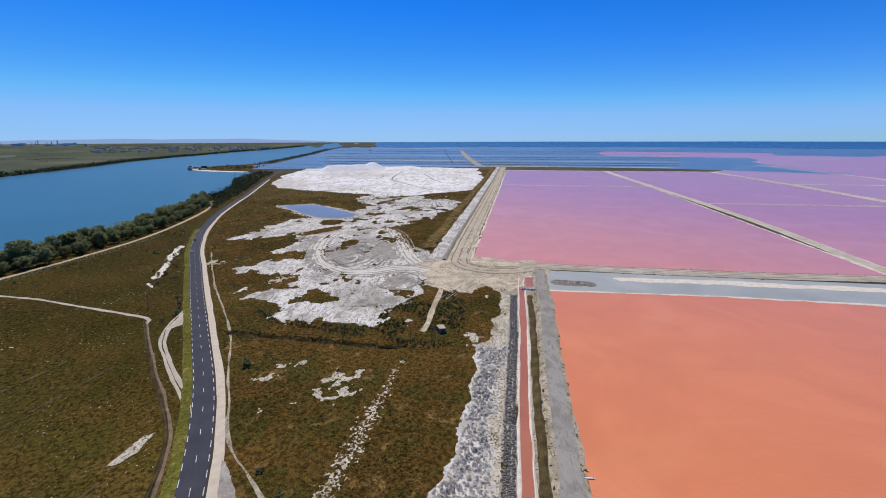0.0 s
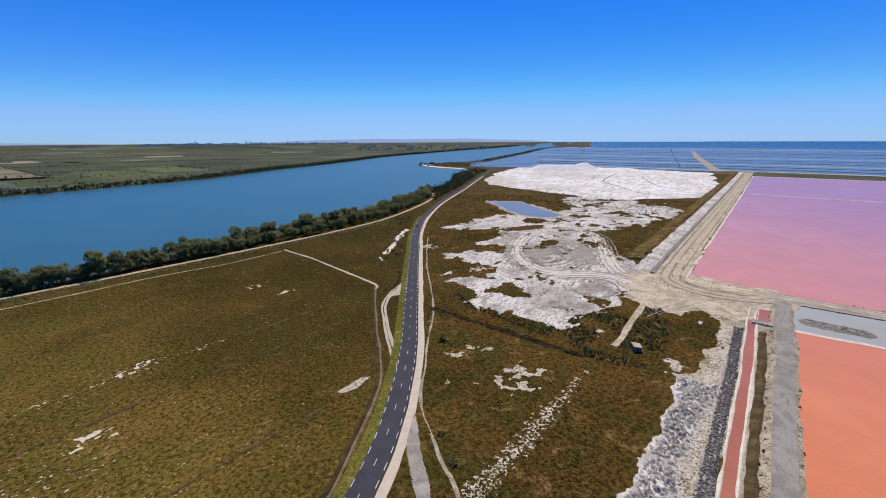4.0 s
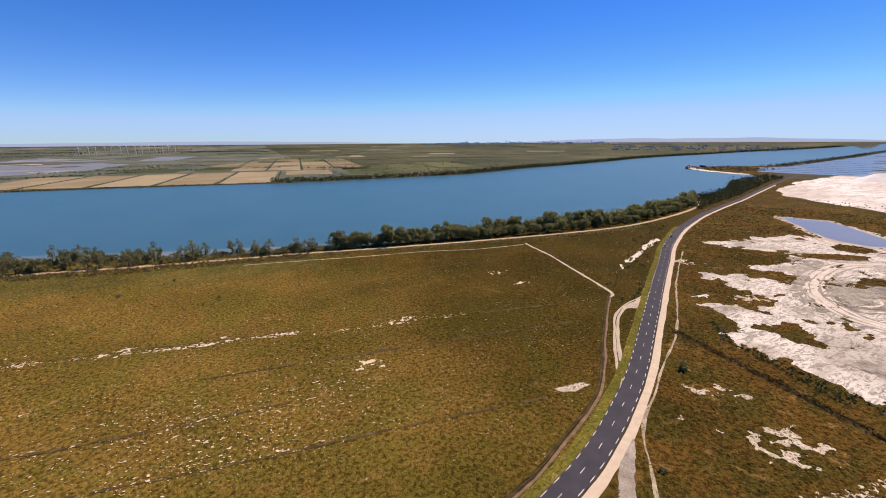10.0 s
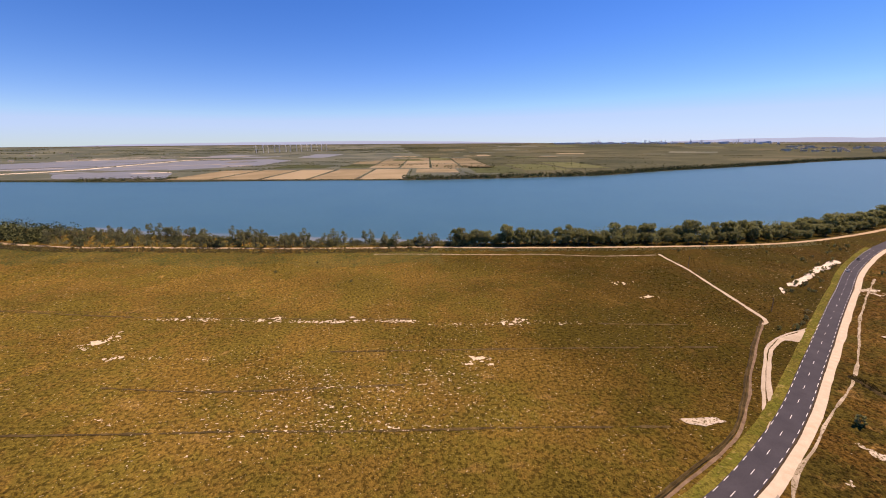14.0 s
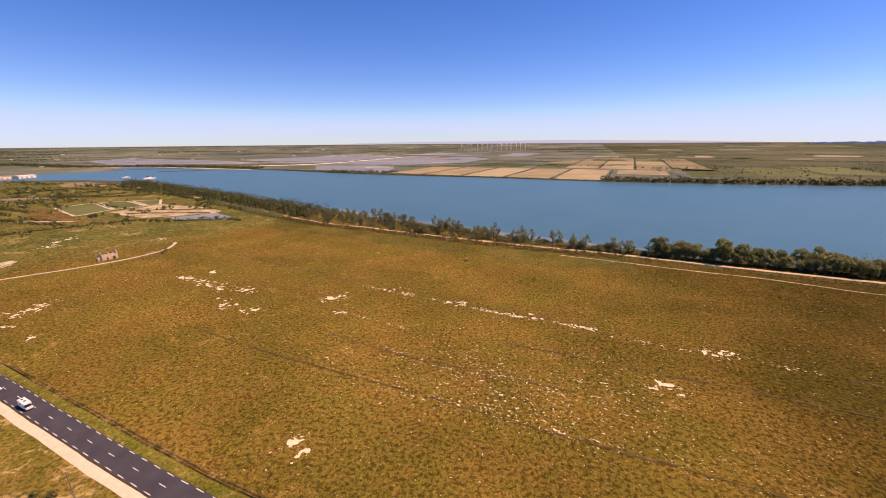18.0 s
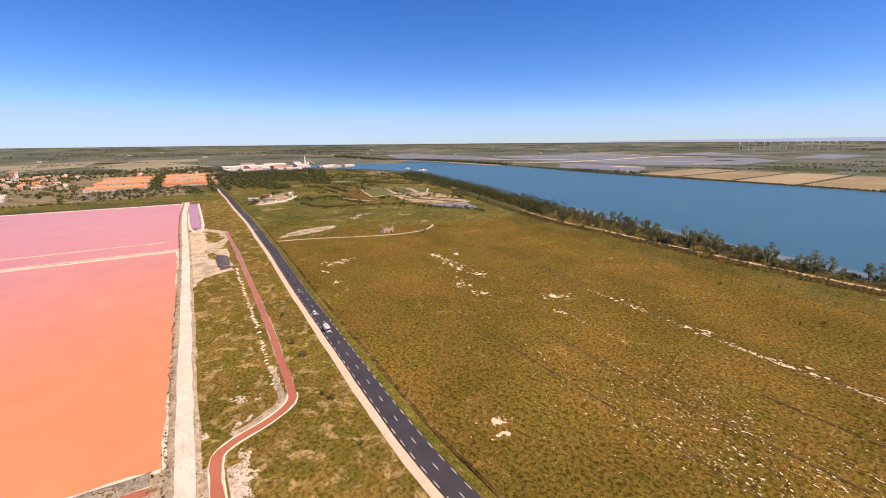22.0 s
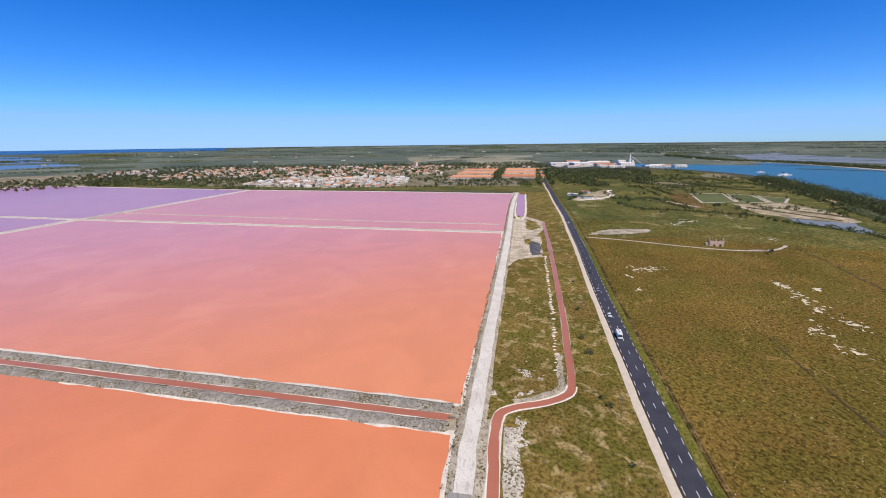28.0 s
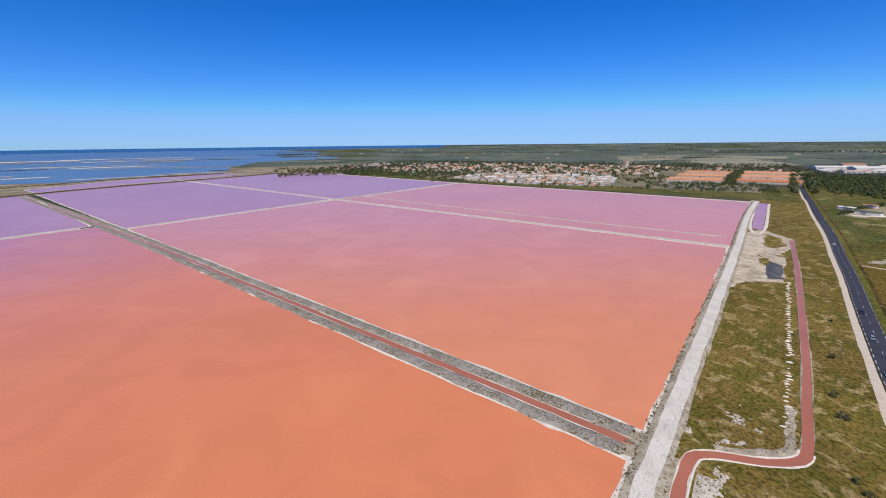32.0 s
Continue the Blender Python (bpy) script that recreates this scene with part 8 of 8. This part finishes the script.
make_boat(44, "long white car ferry on the river").matrix_basis = pose(-1050, 872, 0.3, 0, 0, 100)
make_boat(20, "small white ferry boat on the river").matrix_basis = pose(-1150, 892, 0.3, 0, 0, 60)


def make_turbine(turn):
    o = new("wind_turbine")
    part("tower", tube_bm(2.4, 1.4, (0, 0, 0), (0, 0, 52), 12), M_WHITE, o)
    part("nacelle", box_bm(-4, -1.6, 51, 4, 1.6, 54.5, 0.5), M_WHITE, o)
    for k in range(3):
        a = radians(turn + 120 * k)
        part("blade", tube_bm(1.2, 0.3, (-4.2, 0, 53), (-4.2, 24 * math.sin(a), 53 + 24 * math.cos(a)), 6), M_WHITE, o)
    return tagged(o, label="tall white wind turbine on the far plain", category="wind turbine", group="wind turbines")


for k in range(14):
    s = k / 13
    x, y = -760 + 500 * s, 3480 + 330 * s + (40 if k % 2 else 0)
    make_turbine(40 * k).matrix_basis = pose(x, y, float(rise(np.float64(x), np.float64(y))), 0, 0, 70)


def skyline(name, count, a0, a1, r0, r1, wide, tall, mat, label):
    v, f = [], []
    for k in range(count):
        r, a = rng.uniform(r0, r1), rng.uniform(a0, a1)
        x, y = polar(r, a)
        w, h, z = rng.uniform(*wide), rng.uniform(*tall), float(rise(np.float64(x), np.float64(y))) - 2
        c, s = math.cos(radians(a)), math.sin(radians(a))
        b = len(v)
        for dz in (0, h + 2):
            v += [(x + c * i - s * j * w, y + s * i + c * j * w, z + dz) for i, j in ((-6, -0.5), (6, -0.5), (6, 0.5), (-6, 0.5))]
        f += [(b, b + 1, b + 5, b + 4), (b + 1, b + 2, b + 6, b + 5), (b + 2, b + 3, b + 7, b + 6), (b + 3, b, b + 4, b + 7), (b + 4, b + 5, b + 6, b + 7)]
    tagged(link(name, v, f, mat), label=label, category="buildings", kind="stuff")


M_FAR = material("far_works", [(0.3, (0.55, 0.58, 0.62)), (0.7, (0.74, 0.76, 0.78))], scale=0.01, fine=0.1, island=-0.5)
skyline("far_port", 90, 40, 64, 4600, 4800, (10, 70), (5, 16), M_FAR, "pale port works and tanks on the skyline")
skyline("far_port", 26, 42, 60, 4600, 4800, (4, 9), (20, 38), M_FAR, "slim pale chimneys and cranes on the skyline")
skyline("far_town", 110, 22, 40, 3600, 4300, (14, 40), (5, 12), M_WALL, "distant town of pale houses beyond the river")
skyline("far_farms", 40, 110, 230, 2300, 4200, (12, 30), (4, 7), M_WALL, "scattered pale farm buildings on the plain")


def hills(a0, a1, height, seed):
    n = 160
    v, f = [], []
    for k in range(n + 1):
        s = k / n
        x, y = polar(4870, a0 + (a1 - a0) * s)
        h = height * (0.35 + 0.65 * (fbm(np.array([s * 9.0]), np.array([seed * 3.0]), 2.0, 4, seed)[0] * 0.5 + 0.5)) * math.sin(math.pi * s) ** 0.6
        v += [(x, y, 40), (x, y, 62 + h), (x * 1.008, y * 1.008, 40)]
        if k:
            b = 3 * k
            f += [(b - 3, b, b + 1, b - 2), (b - 2, b + 1, b + 2, b - 1)]
    setting(link("far_hills", v, f, M_HILL), "faint hills behind the plain with a blue haze glow", "hills", group="far hills")


# the hills emit pale blue in place of distance haze; no light source there
M_HILL = bpy.data.materials.new("haze_glow_hills")
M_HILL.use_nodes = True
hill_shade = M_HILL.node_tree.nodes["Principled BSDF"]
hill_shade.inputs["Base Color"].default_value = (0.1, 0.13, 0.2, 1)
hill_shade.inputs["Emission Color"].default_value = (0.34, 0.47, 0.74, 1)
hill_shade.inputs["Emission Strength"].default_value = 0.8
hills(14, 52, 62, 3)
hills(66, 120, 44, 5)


# ---- small works on the canals ----
def make_culvert():
    o = new("culvert")
    part("deck", box_bm(-2.2, -4.2, 0.5, 2.2, 4.2, 0.8, 0.04), M_SILT, o)
    for y in (-3.0, -1.0, 1.0, 3.0):
        part("gate", box_bm(-2.6, y - 0.5, 0.1, -2.3, y + 0.5, 1.3, 0.02), M_WHITE, o)
    for y in (-4.1, 4.1):
        part("wing_wall", box_bm(-3.2, y - 0.25, 0, 2.2, y + 0.25, 1.1, 0.03), M_SILT, o)
    return tagged(o, label="concrete canal culvert with small white sluice gates", category="culvert")


make_culvert().matrix_basis = pose(246, -52, 0, 0, 0, -10)


def make_sluice(label):
    o = new("sluice")
    part("frame", box_bm(-1.2, -0.2, 0, 1.2, 0.2, 0.7, 0.04), M_SILT, o)
    part("gate", box_bm(-0.8, -0.28, 0.1, 0.8, -0.2, 0.6), M_TILE, o)
    part("walkway", box_bm(-1.4, -0.3, 0.7, 1.4, 0.3, 0.76, 0.02), M_WOOD, o)
    return tagged(o, label=label, category="sluice", group="pond sluices")


s0 = make_sluice("small concrete pond sluice with a rusty gate")
s0.matrix_basis = pose(*uv(308, -10), 0.1, 0, 0, -10)
for p, turn in ((uv(-121, 23.2), 80), (uv(309, 60), -8), (uv(310, 120), -8), (uv(313, 250), -8), (uv(895, 130), 80), (uv(318, 560), -8)):
    copy_thing(s0, pose(p[0], p[1], 0.1, 0, 0, turn))
plank = new("plank")
part("board", box_bm(-0.2, -2.6, 0.2, 0.2, 2.6, 0.3, 0.02), M_WHITE, plank)
for y in (-2.3, 0.2, 2.3):
    part("post", tube_bm(0.07, 0.07, (0, y, -0.1), (0, y, 0.5), 8), M_WOOD, plank)
tagged(plank, label="short white plank jetty at the pond edge", category="jetty")
plank.matrix_basis = pose(95, -38.5, 0.1, 0, 0, -4)
mounds("silt_heap", lambda x, y: np.minimum(5.5 - along(x, y, [(258, -74), (256, -84), (254.5, -92)]), 7 * (fbm(x, y, 2.6, 3, 311) + 0.45)), (240, -105, 275, -62), 0.5, lambda x, y: 0.7 + 0.9 * fbm(x, y, 1.6, 2, 312), M_SILTDARK, "row of dark silt heaps on the white crust", "silt heap", "stuff", 0.1)
setting(poly_sheet("pool", [(268, -53), (268, -60), (249, -56), (249, -49.5)], 0.27, M_CANAL), "small red pool behind the culvert", "pool")
setting(ribbon("salt_rim", curve([(268, -53), (268, -60), (249, -56), (249, -49.5), (268, -53)], 2), [(-0.5, 0.26), (0, 0.4), (0.5, 0.26)], M_CRUST, wobble=0.6), "white salt crust round the small pool", "salt crust", group="salt rims")
GREENER = [(215, 108), (196, 92), (186, 62), (178, 30), (164, 10), (176, -6), (200, -10), (236, -10), (252, -4), (238, 8), (228, 20), (205, 36), (190, 44), (196, 62), (206, 95)]
bx, by = rng.uniform(160, 255, 5200), rng.uniform(-14, 110, 5200)
grow = (inside_poly(bx, by, GREENER) > 0) & (vnoise(bx / 9, by / 9, 21) > -0.25) & ~is_bare(bx, by)
belt("green_scrub", np.column_stack([bx, by])[grow], rng, 0.9, M_LEAFDARK, "low green bushes along the drain and round the hut", 12, "scrub", 0.42, vary=(0.5, 1.5))
belt("dyke_scrub", strip(EAST_CANAL + normals(EAST_CANAL) * 4.6, 1.8, 0.3, rng), rng, 0.6, M_DRYBANK, "dark tufts on the line of scrub between canal and track", 8, "scrub", 0.3)
belt("dyke_scrub", strip(DYKE_ROAD[DYKE_ROAD[:, 0] < -85] - normals(DYKE_ROAD[DYKE_ROAD[:, 0] < -85]) * 4.9, 1.4, 1.3, rng), rng, 0.6, M_DRYBANK, "dark dry tufts between the pale track and the pond", 8, "scrub", 0.35)
belt("village_trees", [(-1150 - rng.uniform(0, 22), y) for y in np.arange(20, 320, 7)] + [(x, y) for x, y in zip(rng.uniform(-1160, -900, 110), rng.uniform(-10, 190, 110)) if vnoise(np.array(x / 30), np.array(y / 30), 2) > 0.2], rng, 6, M_LEAFDARK, "small trees along the parking ground and terraces", 18, leaf=1.4)
belt("village_trees", [(x, y) for x, y in zip(rng.uniform(-1720, -1170, 700), rng.uniform(-880, 30, 700))], rng, 7, M_LEAFDARK, "dark garden trees between the tiled roofs", 16, leaf=1.8)
belt("horizon_wood", hedgerows(110, 62, 224, 3300, 4700, 900, lambda x, y: not in_lagoon(x, y)), rng, 9, M_LEAFDARK, "dark belts of wood towards the skyline", 7, leaf=3.2)
belt("bank_wood", [(x, l - rng.uniform(-8, 24)) for x in np.arange(-1000, -420, 1.2) for b, l in [bank_y(x)] if vnoise(np.array(x / 26), np.array(3.0), 15) > -0.35], rng, 7, M_LEAFDARK, "dark wood on the land side of the levee", 26, leaf=1.1, vary=(0.35, 1.3))
start = SIDE[8] + normals(SIDE)[8] * 13
belt("bank_tufts", [start + rng.normal(0, 1, 2) * (3.0, 3.5) for _ in range(70)], rng, 1.6, M_REED, "thick dry tufts at the end of the steep bank", 16, "scrub", 0.35)
belt("bank_trees", [(x + rng.uniform(-4, 4), l + 5 + (b - l - 8) * rng.uniform(0.1, 0.9)) for x in np.arange(-960, -290, 8) for b, l in [bank_y(x)]], rng, 11, M_LEAFDARK, "tall dark crowns standing over the riverbank wood", 46, leaf=0.9, vary=(0.5, 1.3))
